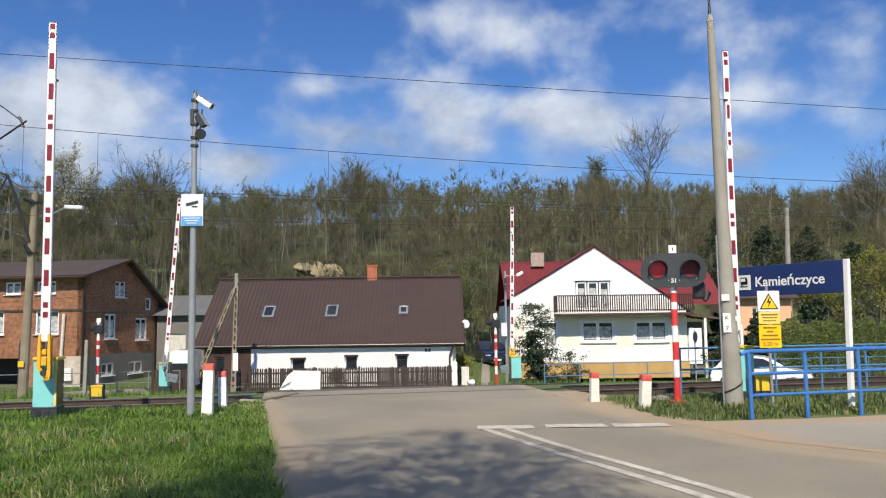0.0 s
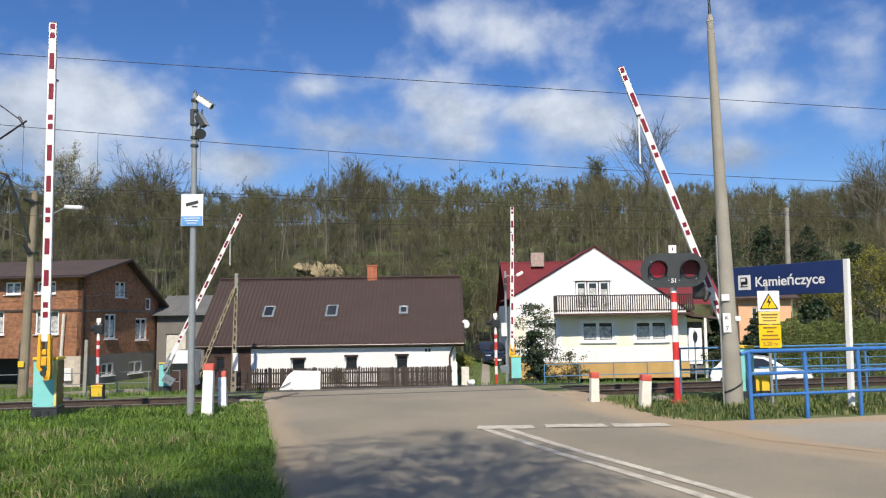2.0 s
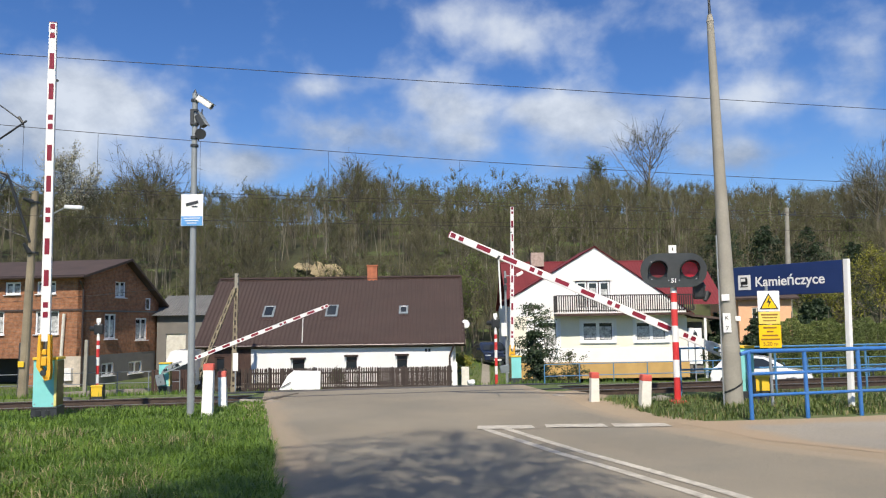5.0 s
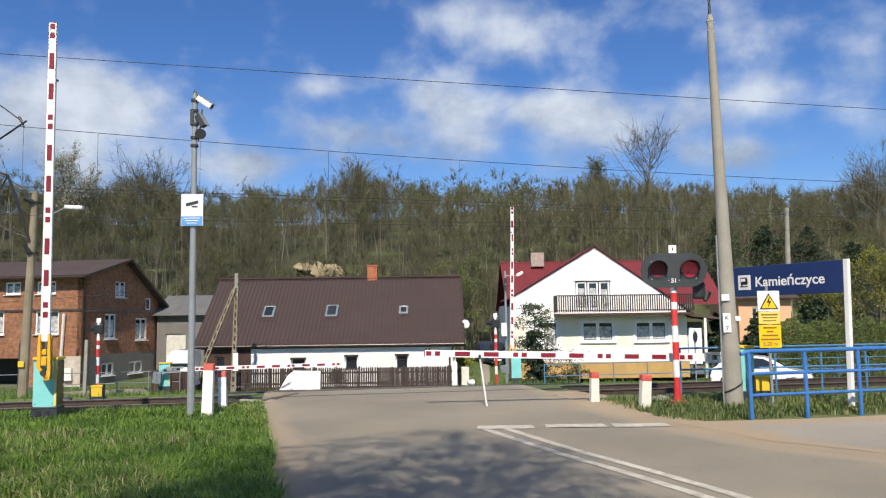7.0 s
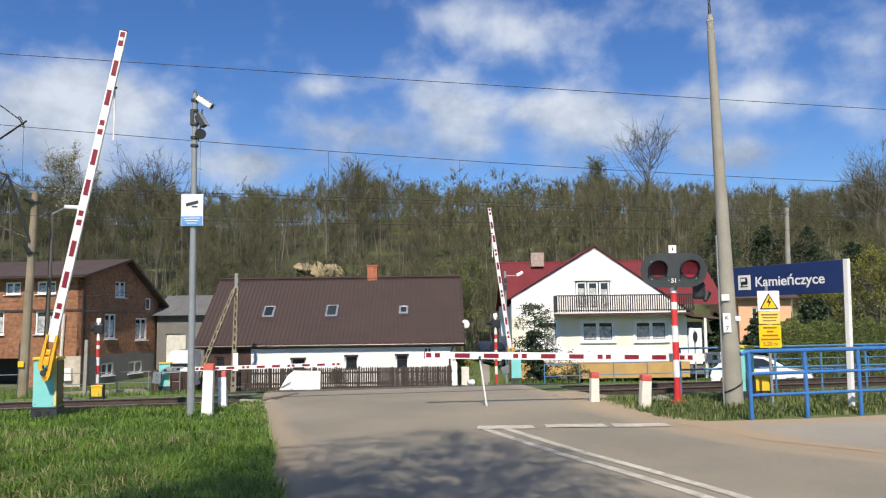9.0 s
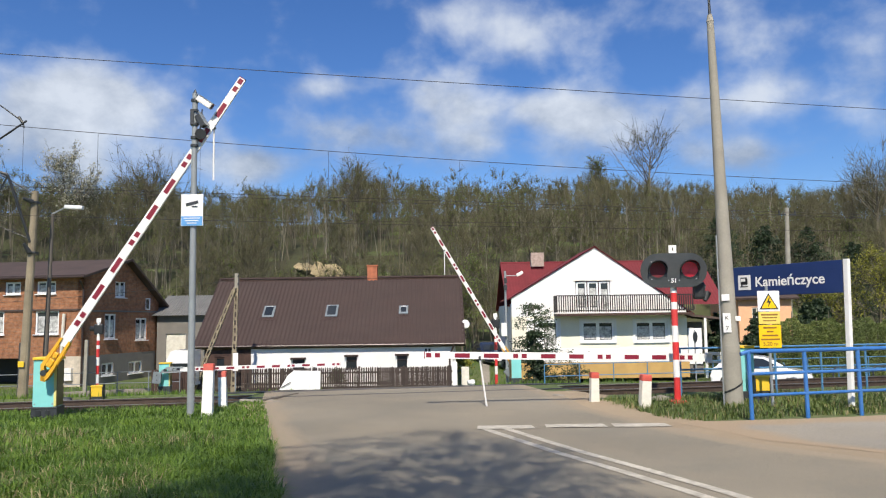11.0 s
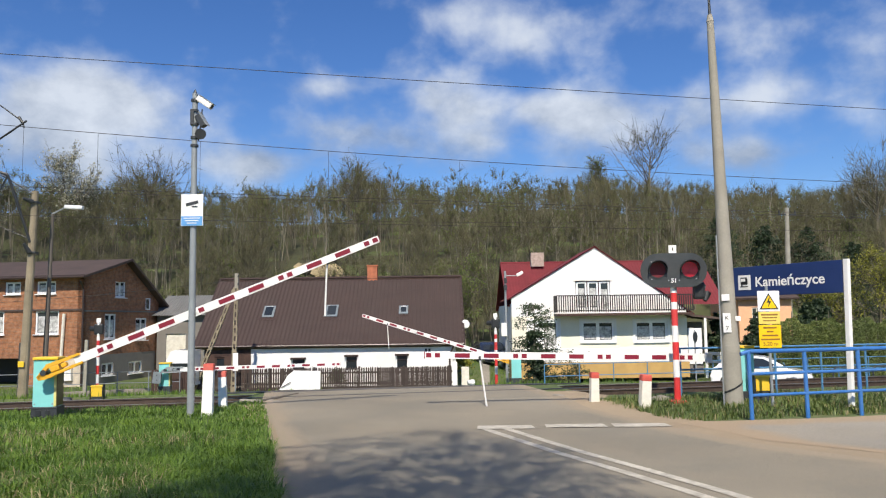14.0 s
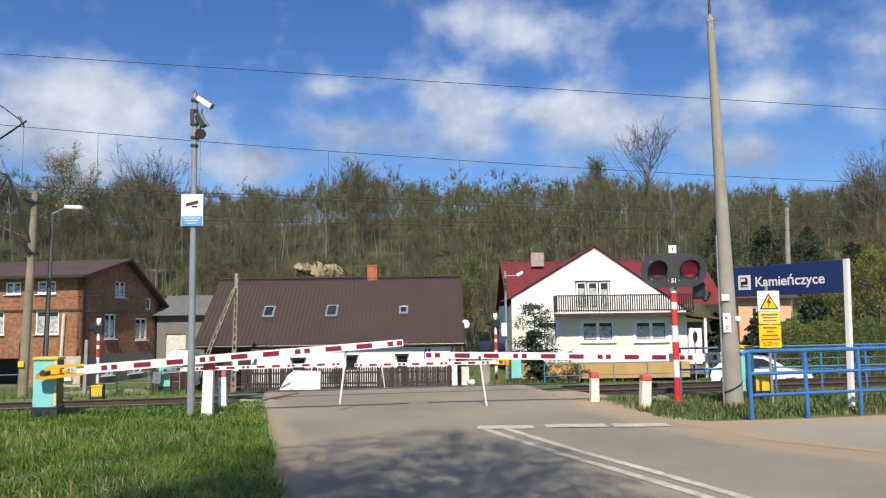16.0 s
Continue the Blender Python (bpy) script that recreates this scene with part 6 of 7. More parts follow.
# ---- sky backdrop ----
def cloud_material():
    m = bpy.data.materials.new("clouds")
    m.use_nodes = True
    t = m.node_tree
    t.nodes.clear()

    def math_node(op, a, b=None, c=None):
        n = t.nodes.new("ShaderNodeMath")
        n.operation = op
        for i, k in enumerate((a, b, c)):
            if isinstance(k, bpy.types.NodeSocket):
                t.links.new(k, n.inputs[i])
            elif k is not None:
                n.inputs[i].default_value = k
        return n.outputs[0]

    co = t.nodes.new("ShaderNodeTexCoord").outputs["Object"]
    sep = t.nodes.new("ShaderNodeSeparateXYZ")
    t.links.new(co, sep.inputs[0])
    x, y, z = sep.outputs
    az = math_node("ARCTAN2", x, y)
    el = math_node("DIVIDE", z, 2000.0)
    cmb = t.nodes.new("ShaderNodeCombineXYZ")
    t.links.new(az, cmb.inputs[0])
    t.links.new(math_node("MULTIPLY", el, 1.35), cmb.inputs[1])
    n1 = add(t, "TexNoise", Scale=9.5, Detail=8.0, Roughness=0.52, Distortion=0.1)
    n2 = add(t, "TexNoise", Scale=2.4, Detail=3.0)
    n3 = add(t, "TexNoise", Scale=15.0, Detail=6.0, Roughness=0.6)
    for n in (n1, n2, n3):
        t.links.new(cmb.outputs[0], n.inputs["Vector"])
    # cloud banks: azimuth, elevation, half widths, strength
    total = None
    for a, e, wa, we, s in CLOUD_BANKS:
        da = math_node("DIVIDE", math_node("SUBTRACT", az, a), wa)
        de = math_node("DIVIDE", math_node("SUBTRACT", el, e), we)
        d2 = math_node("ADD", math_node("MULTIPLY", da, da), math_node("MULTIPLY", de, de))
        g = math_node("MULTIPLY", math_node("EXPONENT", math_node("MULTIPLY", d2, -1.0)), s)
        total = g if total is None else math_node("ADD", total, g)
    body = math_node("ADD", math_node("MULTIPLY", math_node("SUBTRACT", n1.outputs[0], 0.5), 2.2), total)
    body = math_node("ADD", body, math_node("MULTIPLY", math_node("SUBTRACT", n2.outputs[0], 0.5), 0.6))
    body = math_node("ADD", body, 0.05)
    fac = t.nodes.new("ShaderNodeMapRange")
    fac.interpolation_type = "SMOOTHSTEP"
    fac.inputs[1].default_value, fac.inputs[2].default_value = 0.06, 1.08
    t.links.new(body, fac.inputs[0])
    shade = ramp(t, math_node("ADD", math_node("ADD", math_node("MULTIPLY", n3.outputs[0], 0.5), math_node("MULTIPLY", n2.outputs[0], 0.6)), math_node("MULTIPLY", math_node("SUBTRACT", el, 0.23), 1.3)), [(0.44, (0.34, 0.4, 0.5)), (0.68, (0.74, 0.79, 0.86))])
    em = t.nodes.new("ShaderNodeEmission")
    t.links.new(shade.outputs[0], em.inputs[0])
    em.inputs[1].default_value = 0.84
    tr = t.nodes.new("ShaderNodeBsdfTransparent")
    mx = t.nodes.new("ShaderNodeMixShader")
    t.links.new(math_node("MULTIPLY", fac.outputs[0], 0.88), mx.inputs[0])
    t.links.new(tr.outputs[0], mx.inputs[1])
    t.links.new(em.outputs[0], mx.inputs[2])
    out = t.nodes.new("ShaderNodeOutputMaterial")
    t.links.new(mx.outputs[0], out.inputs[0])
    return m


CLOUD_BANKS = [(-0.43, 0.255, 0.12, 0.04, 0.8), (-0.48, 0.2, 0.15, 0.045, 0.75), (-0.249, 0.192, 0.06, 0.022, 0.95), (-0.152, 0.288, 0.05, 0.014, 0.4),
               (-0.131, 0.232, 0.08, 0.022, 0.6), (-0.01, 0.275, 0.07, 0.03, 0.6), (0.0, 0.222, 0.07, 0.035, 0.6), (0.06, 0.35, 0.1, 0.04, 0.75), (0.1, 0.26, 0.1, 0.02, 0.5),
               (0.21, 0.235, 0.12, 0.045, 0.75), (0.36, 0.25, 0.12, 0.03, 0.4), (0.4, 0.31, 0.15, 0.036, 0.2), (0.364, 0.19, 0.08, 0.017, 0.7), (0.5, 0.27, 0.07, 0.05, 0.1),
               # unseen glowing banks at the sides and overhead, added to whiten the fill light
               (1.5, 0.5, 0.6, 0.4, 0.75), (-1.5, 0.5, 0.6, 0.4, 0.75), (0.0, 0.8, 0.5, 0.2, 0.5)]


def build_clouds():
    n, m = 72, 14
    v, t = [], []
    for j in range(m + 1):
        e = radians(-2 + 91.9 * j / m)
        for i in range(n + 1):
            a = radians(-180 + 360 * i / n)
            v.append((2000 * math.cos(e) * math.sin(a), 2000 * math.cos(e) * math.cos(a), 2000 * math.sin(e)))
    for j in range(m):
        for i in range(n):
            a = j * (n + 1) + i
            t += [(a, a + 1, a + n + 2), (a, a + n + 2, a + n + 1)]
    ob = part("cloud_layer", mesh_np("clouds", v, t), cloud_material(), None)
    return tagged(ob, "broken white and grey clouds drifting over blue sky, unseen fill banks added", "clouds", kind="structure")


CLOUDS = build_clouds()


# ---- trees ----
def prisms(p0, p1, r0, r1):
    """Three-sided tapered sticks from p0 to p1 (arrays)."""
    d = p1 - p0
    d = d / (np.linalg.norm(d, axis=1, keepdims=True) + 1e-9)
    ref = np.where(np.abs(d[:, 2:3]) > 0.9, np.array([[1.0, 0, 0]]), np.array([[0, 0, 1.0]]))
    a = np.cross(d, ref)
    a /= np.linalg.norm(a, axis=1, keepdims=True) + 1e-9
    b = np.cross(d, a)
    vs = []
    for c, r in ((p0, r0), (p1, r1)):
        for k in range(3):
            t = 2 * math.pi * k / 3
            vs.append(c + (a * math.cos(t) + b * math.sin(t)) * r[:, None])
    v = np.stack(vs, 1).reshape(-1, 3)
    n = np.arange(len(p0))[:, None] * 6
    f = np.array([[0, 1, 4], [0, 4, 3], [1, 2, 5], [1, 5, 4], [2, 0, 3], [2, 3, 5]])
    return v, (n[:, :, None] + f[None]).reshape(-1, 3)


def slivers(p0, p1, w, rng):
    """Thin single triangles for twigs."""
    d = p1 - p0
    s = np.cross(d, rng.normal(size=d.shape))
    s /= np.linalg.norm(s, axis=1, keepdims=True) + 1e-9
    v = np.stack([p0 - s * w[:, None], p0 + s * w[:, None], p1], 1).reshape(-1, 3)
    return v, np.arange(len(v)).reshape(-1, 3)


def flakes(p, size, rng, flat=0.3):
    """Small two-triangle leaves at p."""
    n = len(p)
    a = rng.normal(size=(n, 3))
    a /= np.linalg.norm(a, axis=1, keepdims=True)
    b = np.cross(a, rng.normal(size=(n, 3)))
    b /= np.linalg.norm(b, axis=1, keepdims=True) + 1e-9
    s = (size * rng.uniform(0.6, 1.3, n))[:, None]
    v = np.stack([p - a * s, p + b * s * 0.55, p + a * s, p - b * s * 0.55], 1).reshape(-1, 3)
    q = np.arange(n)[:, None] * 4
    t = np.concatenate([q + [0, 1, 2], q + [0, 2, 3]], 1).reshape(-1, 3)
    return v, t


def tree_arrays(seed, h, spread, r0, limbs, twigs, leaves, leaf=0.09, low=0.25, up=0.9, lean=0.05, tw=0.012, sub=2, light=False):
    """Trunk, limbs, twigs and leaves of one tree, base at the origin: three (vertices, triangles) pairs."""
    rng = np.random.default_rng(seed)
    n = 7
    zz = np.linspace(0, 1, n + 1)
    wob = np.cumsum(rng.normal(size=(n + 1, 2)) * 0.035 * h / n * 2.2, 0)
    wob -= wob[0]
    path = np.stack([wob[:, 0] + lean * h * zz, wob[:, 1], zz * h], -1)
    rad = r0 * (1 - zz * 0.9)
    P0, P1, R0, R1 = [path[:-1]], [path[1:]], [rad[:-1]], [rad[1:]]
    u = low + (0.97 - low) * rng.random(limbs) ** 0.8
    base = np.stack([np.interp(u, zz, path[:, k]) for k in range(3)], -1)
    ang = rng.random(limbs) * 2 * math.pi
    tilt = np.clip(up + rng.normal(size=limbs) * 0.3 + u * 0.5, 0.15, 3)
    d = np.stack([np.cos(ang), np.sin(ang), tilt], -1)
    d /= np.linalg.norm(d, axis=1, keepdims=True)
    L = spread * (1.15 - u * 0.75) * rng.uniform(0.6, 1.2, limbs)
    mid = base + d * (L * 0.5)[:, None]
    d2 = d + np.stack([np.zeros(limbs), np.zeros(limbs), np.full(limbs, 0.35)], -1) + rng.normal(size=d.shape) * 0.18
    d2 /= np.linalg.norm(d2, axis=1, keepdims=True)
    end = mid + d2 * (L * 0.55)[:, None]
    lr = r0 * (0.42 - 0.28 * u)
    P0 += [base, mid]
    P1 += [mid, end]
    R0 += [lr, lr * 0.6]
    R1 += [lr * 0.6, lr * 0.18]
    # branchlets off the limbs
    k = rng.integers(0, limbs, limbs * sub)
    s = rng.uniform(0.25, 0.98, len(k))[:, None]
    bp = np.where(s < 0.5, base[k] + (mid[k] - base[k]) * s * 2, mid[k] + (end[k] - mid[k]) * (s * 2 - 1))
    bd = d2[k] + rng.normal(size=(len(k), 3)) * 0.55 + [0, 0, 0.2]
    bd /= np.linalg.norm(bd, axis=1, keepdims=True)
    bl = (L[k] * rng.uniform(0.2, 0.5, len(k)))[:, None]
    be = bp + bd * bl
    if not light:
        P0.append(bp)
        P1.append(be)
        R0.append(np.maximum(lr[k] * 0.35, tw))
        R1.append(np.full(len(k), tw * 0.5))
    wood = prisms(np.concatenate(P0), np.concatenate(P1), np.concatenate(R0), np.concatenate(R1))
    k = rng.integers(0, len(bp), twigs)
    s = rng.uniform(0.1, 1.0, twigs)[:, None]
    tp = bp[k] + (be[k] - bp[k]) * s
    td = bd[k] + rng.normal(size=(twigs, 3)) * (0.5 if light else 0.6) + [0, 0, 0.4 if light else 0.25]
    td /= np.linalg.norm(td, axis=1, keepdims=True)
    te = tp + td * (spread * rng.uniform(0.12, 0.42 if light else 0.34, twigs))[:, None]
    tw_ = slivers(tp, te, np.full(twigs, tw), rng)
    if light:
        tw_ = merge([tw_, slivers(bp, be, np.full(len(bp), tw * 1.3), rng)])
    lv = None
    if leaves:
        k = rng.integers(0, twigs, leaves)
        lp = tp[k] + (te[k] - tp[k]) * rng.uniform(0.2, 1.05, leaves)[:, None] + rng.normal(size=(leaves, 3)) * 0.06
        if light:
            ld = rng.normal(size=(leaves, 3)) * leaf
            lv = slivers(lp - ld, lp + ld, np.full(leaves, leaf * 0.6), rng)
        else:
            lv = flakes(lp, leaf, rng)
    return wood, tw_, lv


def tree_thing(x, y, name, label, arrays, mats, rz=0.0, z=None):
    ob = thing(name, pose(x, y, (land_z(x, y) if z is None else z) - 0.1, 0, 0, rz), label, "tree")
    (wv, wt), (tv, tt), lv = arrays
    part("trunk", mesh_np("trunk", wv, wt), M[mats[0]], ob)
    tagged(part("brushwood", mesh_np("twigs", tv, tt), M[mats[1]], ob), kind="stuff")
    if lv is not None:
        tagged(part("crown", mesh_np("crown", *lv), M[mats[2]], ob), kind="stuff")
    return ob


def merge(items):
    """Joins (vertices, triangles) pairs."""
    vs, ts, n = [], [], 0
    for v, t in items:
        vs.append(v)
        ts.append(t + n)
        n += len(v)
    return np.concatenate(vs), np.concatenate(ts)


def moved(pair, m, s, rz):
    v, t = pair
    c, k = math.cos(rz), math.sin(rz)
    R = np.array([[c, -k, 0], [k, c, 0], [0, 0, 1]])
    return (v * s) @ R.T + m, t


def build_woods():
    rng = random.Random(11)
    # leaf litter under the trees
    us, vs = np.linspace(-150, 150, 90), np.linspace(59, 150, 44)
    V, Tn = [], []
    for w in vs:
        for u in us:
            x, y = on_track(u, w)
            V.append((x, y, land_z(x, y) + 0.05 + 0.25 * noise.noise(Vector((x * 0.4, y * 0.4, 0)))))
    m = len(us)
    for i in range(len(vs) - 1):
        for k in range(m - 1):
            a = i * m + k
            Tn += [(a, a + 1, a + m + 1), (a, a + m + 1, a + m)]
    structure("forest_floor", mesh_np("floor", V, Tn), M["litter"], "brown leaf litter on the wooded slope", "ground")
    kinds = []
    for k in range(9):
        kinds.append(tree_arrays(100 + k, 8.3 + (k % 4) * 0.8, 3.9 + (k % 3) * 0.7, 0.12, 34, 1250, 420 if k % 2 else 240, 0.034, 0.22, 0.75 + 0.2 * (k % 3), 0.03 * (k - 4) / 4, 0.0115, 3, True))
    pale = [tree_arrays(140 + k, 9.3 + k * 0.7, 2.8, 0.1, 24, 800, 220, 0.034, 0.3, 1.3, 0.02, 0.011, 3, True) for k in range(4)]
    low = [tree_arrays(160 + k, 3.4 + k * 0.6, 2.5, 0.05, 11, 340, 330, 0.045, 0.05, 0.9, 0.05, 0.0125, 2, True) for k in range(5)]
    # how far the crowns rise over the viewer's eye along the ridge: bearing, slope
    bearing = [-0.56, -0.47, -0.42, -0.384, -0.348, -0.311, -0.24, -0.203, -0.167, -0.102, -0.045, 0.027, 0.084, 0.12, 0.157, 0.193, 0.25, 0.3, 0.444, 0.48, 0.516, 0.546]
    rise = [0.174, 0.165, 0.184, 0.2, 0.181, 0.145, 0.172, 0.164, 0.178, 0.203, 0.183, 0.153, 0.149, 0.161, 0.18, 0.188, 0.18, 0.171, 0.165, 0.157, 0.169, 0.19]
    W = dict(bark=[], birch=[], twig=[], leafnew=[], leafolive=[])
    step = 3.7
    w = 60.5
    row = 0
    while w < 117:
        u = -95 + (row % 2) * step * 0.5
        while u < 95:
            uu, ww = u + rng.uniform(-1.6, 1.6), w + rng.uniform(-1.5, 1.5)
            x, y = on_track(uu, ww)
            u += step * (1.0 if abs(u) < 75 else 1.7)
            if rng.random() < 0.05 or abs(x) > 0.62 * y + 8:
                continue
            z = land_z(x, y)
            bare = -13.2 < x < -9.0 and 67 < y < 72.5
            if bare or (ww < 66 and 20 < x < 46):
                continue
            r = rng.random()
            if ww < 63.5 and r < 0.6 or r < 0.16:
                A, wk = rng.choice(low), "bark"
            elif r < 0.36:
                A, wk = rng.choice(pale), "birch"
            else:
                A, wk = rng.choice(kinds), "bark"
            s = rng.uniform(0.72, 1.05) * (0.78 if ww < 72 else 0.84)
            if any(A is q for q in low):
                s *= 1.25
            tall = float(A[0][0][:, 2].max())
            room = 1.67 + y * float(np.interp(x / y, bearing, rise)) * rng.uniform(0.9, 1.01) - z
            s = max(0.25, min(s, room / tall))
            p, rz = np.array([x, y, z - 0.2]), rng.random() * 6.28
            W[wk].append(moved(A[0], p, s, rz))
            W["twig"].append(moved(A[1], p, s, rz))
            if A[2] is not None:
                W["leafnew" if rng.random() < 0.45 else "leafolive"].append(moved(A[2], p, s, rz))
            for _ in range(4 if ww > 88 else 3):
                bu, bw = uu + rng.uniform(-2, 2), ww + rng.uniform(-2, 2)
                x, y = on_track(bu, bw)
                if rng.random() < 0.25 or (-13.2 < x < -9.0 and 67 < y < 72.5) or (ww < 66 and 20 < x < 46) or abs(x) > 0.6 * y + 4:
                    continue
                A, s = rng.choice(low), rng.uniform(0.6, 1.15) * (1.0 if bw < 95 else 0.75)
                p, rz = np.array([x, y, land_z(x, y) - 0.2]), rng.random() * 6.28
                W["bark"].append(moved(A[0], p, s, rz))
                W["twig"].append(moved(A[1], p, s, rz))
                W["leafnew" if rng.random() < 0.4 else "leafolive"].append(moved(A[2], p, s, rz))
        w += step * 0.98
        row += 1
    # slim straight saplings between the larger trees
    gen = np.random.default_rng(19)
    su, sv = gen.uniform(-70, 70, 2000), 60.5 + 52 * gen.random(2000) ** 1.3
    sx, sy = su * math.cos(YAW) - sv * math.sin(YAW), su * math.sin(YAW) + sv * math.cos(YAW)
    ok = ~((sx > -13.6) & (sx < -8.5) & (sy > 66) & (sy < 74)) & ~((sv < 66) & (sx > 20) & (sx < 46))
    sx, sy = sx[ok], sy[ok]
    foot = np.stack([sx, sy, land(sx, sy) - 0.2], -1)
    hh = gen.uniform(3.5, 7.0, len(sx)) * np.where(across(sx, sy) > 90, 0.75, 1.0)
    top = foot + np.stack([gen.normal(size=len(sx)) * 0.35, gen.normal(size=len(sx)) * 0.35, hh], -1)
    rr = gen.uniform(0.022, 0.055, len(sx))
    half = len(sx) // 3
    W["birch"].append(prisms(foot[:half], top[:half], rr[:half], rr[:half] * 0.3))
    W["bark"].append(prisms(foot[half:], top[half:], rr[half:], rr[half:] * 0.3))
    ob = thing("woodland", pose(0, 0, 0), "leafless and budding broadleaf wood on the steep slope", "woodland", kind="stuff")
    for key, nm in (("bark", "grey_trunks"), ("birch", "pale_trunks"), ("twig", "twigs"), ("leafnew", "young_leaves"), ("leafolive", "olive_buds")):
        tagged(part(nm, mesh_np(nm, *merge(W[key])), M[key], ob), kind="stuff")
    # quarry face showing through the trees
    for x0, y0, z0, w0, h0 in ((-9.7, 71.6, 4.5, 4.4, 2.2), (-12.6, 72.4, 5.5, 1.8, 0.8)):
        bm = bmesh.new()
        bmesh.ops.create_grid(bm, x_segments=26, y_segments=16, size=1.0)
        for v in bm.verts:
            a, b = v.co.x, v.co.y
            edge = max(abs(a), abs(b))
            q = Vector((a * w0 / 2, 0, b * h0 / 2 * (1 - 0.35 * abs(a)) - a * h0 * 0.42))
            n = noise.noise(q * 0.9) * 0.9 + noise.noise(q * 2.7) * 0.5 + noise.noise(q * 6.0) * 0.2
            v.co = Vector((q.x, 1.4 * b + n + (1.5 * max(0, edge - 0.6)), q.z + n * 0.45))
        ob = part("rock_face", bm, M["rock"], None)
        ob.location = (x0, y0, z0 + 1.2)
        tagged(ob, "pale weathered limestone face between the trees", "rock", kind="structure")


def conifer(x, y, h, r, seed, label, name="conifer", mat_key="needle", n=5200, size=0.11, low=0.03, power=0.8):
    """Trunk, drooping boughs and sprays of needles round an uneven cone."""
    rng = np.random.default_rng(seed)
    m = int(h * 22)
    u = low + (0.98 - low) * rng.random(m)
    a = rng.random(m) * 2 * math.pi
    L = r * (1 - u) ** power * rng.uniform(0.65, 1.15, m) + 0.12
    p0 = np.stack([np.zeros(m), np.zeros(m), u * h], -1)
    d = np.stack([np.cos(a), np.sin(a), rng.uniform(-0.25, 0.25, m)], -1)
    p1 = p0 + d * L[:, None]
    wv, wt = prisms(np.concatenate([[[0, 0, 0]], p0]), np.concatenate([[[0, 0, h]], p1]), np.concatenate([[h * 0.02 + 0.03], np.full(m, 0.02)]), np.concatenate([[0.01], np.full(m, 0.004)]))
    k = rng.integers(0, m, n)
    s = rng.random(n)[:, None] ** 0.6
    lp = p0[k] + (p1[k] - p0[k]) * s + rng.normal(size=(n, 3)) * np.array([0.12, 0.12, 0.1]) * (0.5 + L[k][:, None] * 0.4)
    lv, lt = flakes(lp, size, rng)
    ob = thing(name, pose(x, y, land_z(x, y) - 0.05), label, "tree" if name != "shrub" else "shrub")
    part("trunk", mesh_np("trunk", wv, wt), M["bark"], ob)
    tagged(part("crown", mesh_np("crown", lv, lt), M[mat_key], ob), kind="stuff")
    return ob


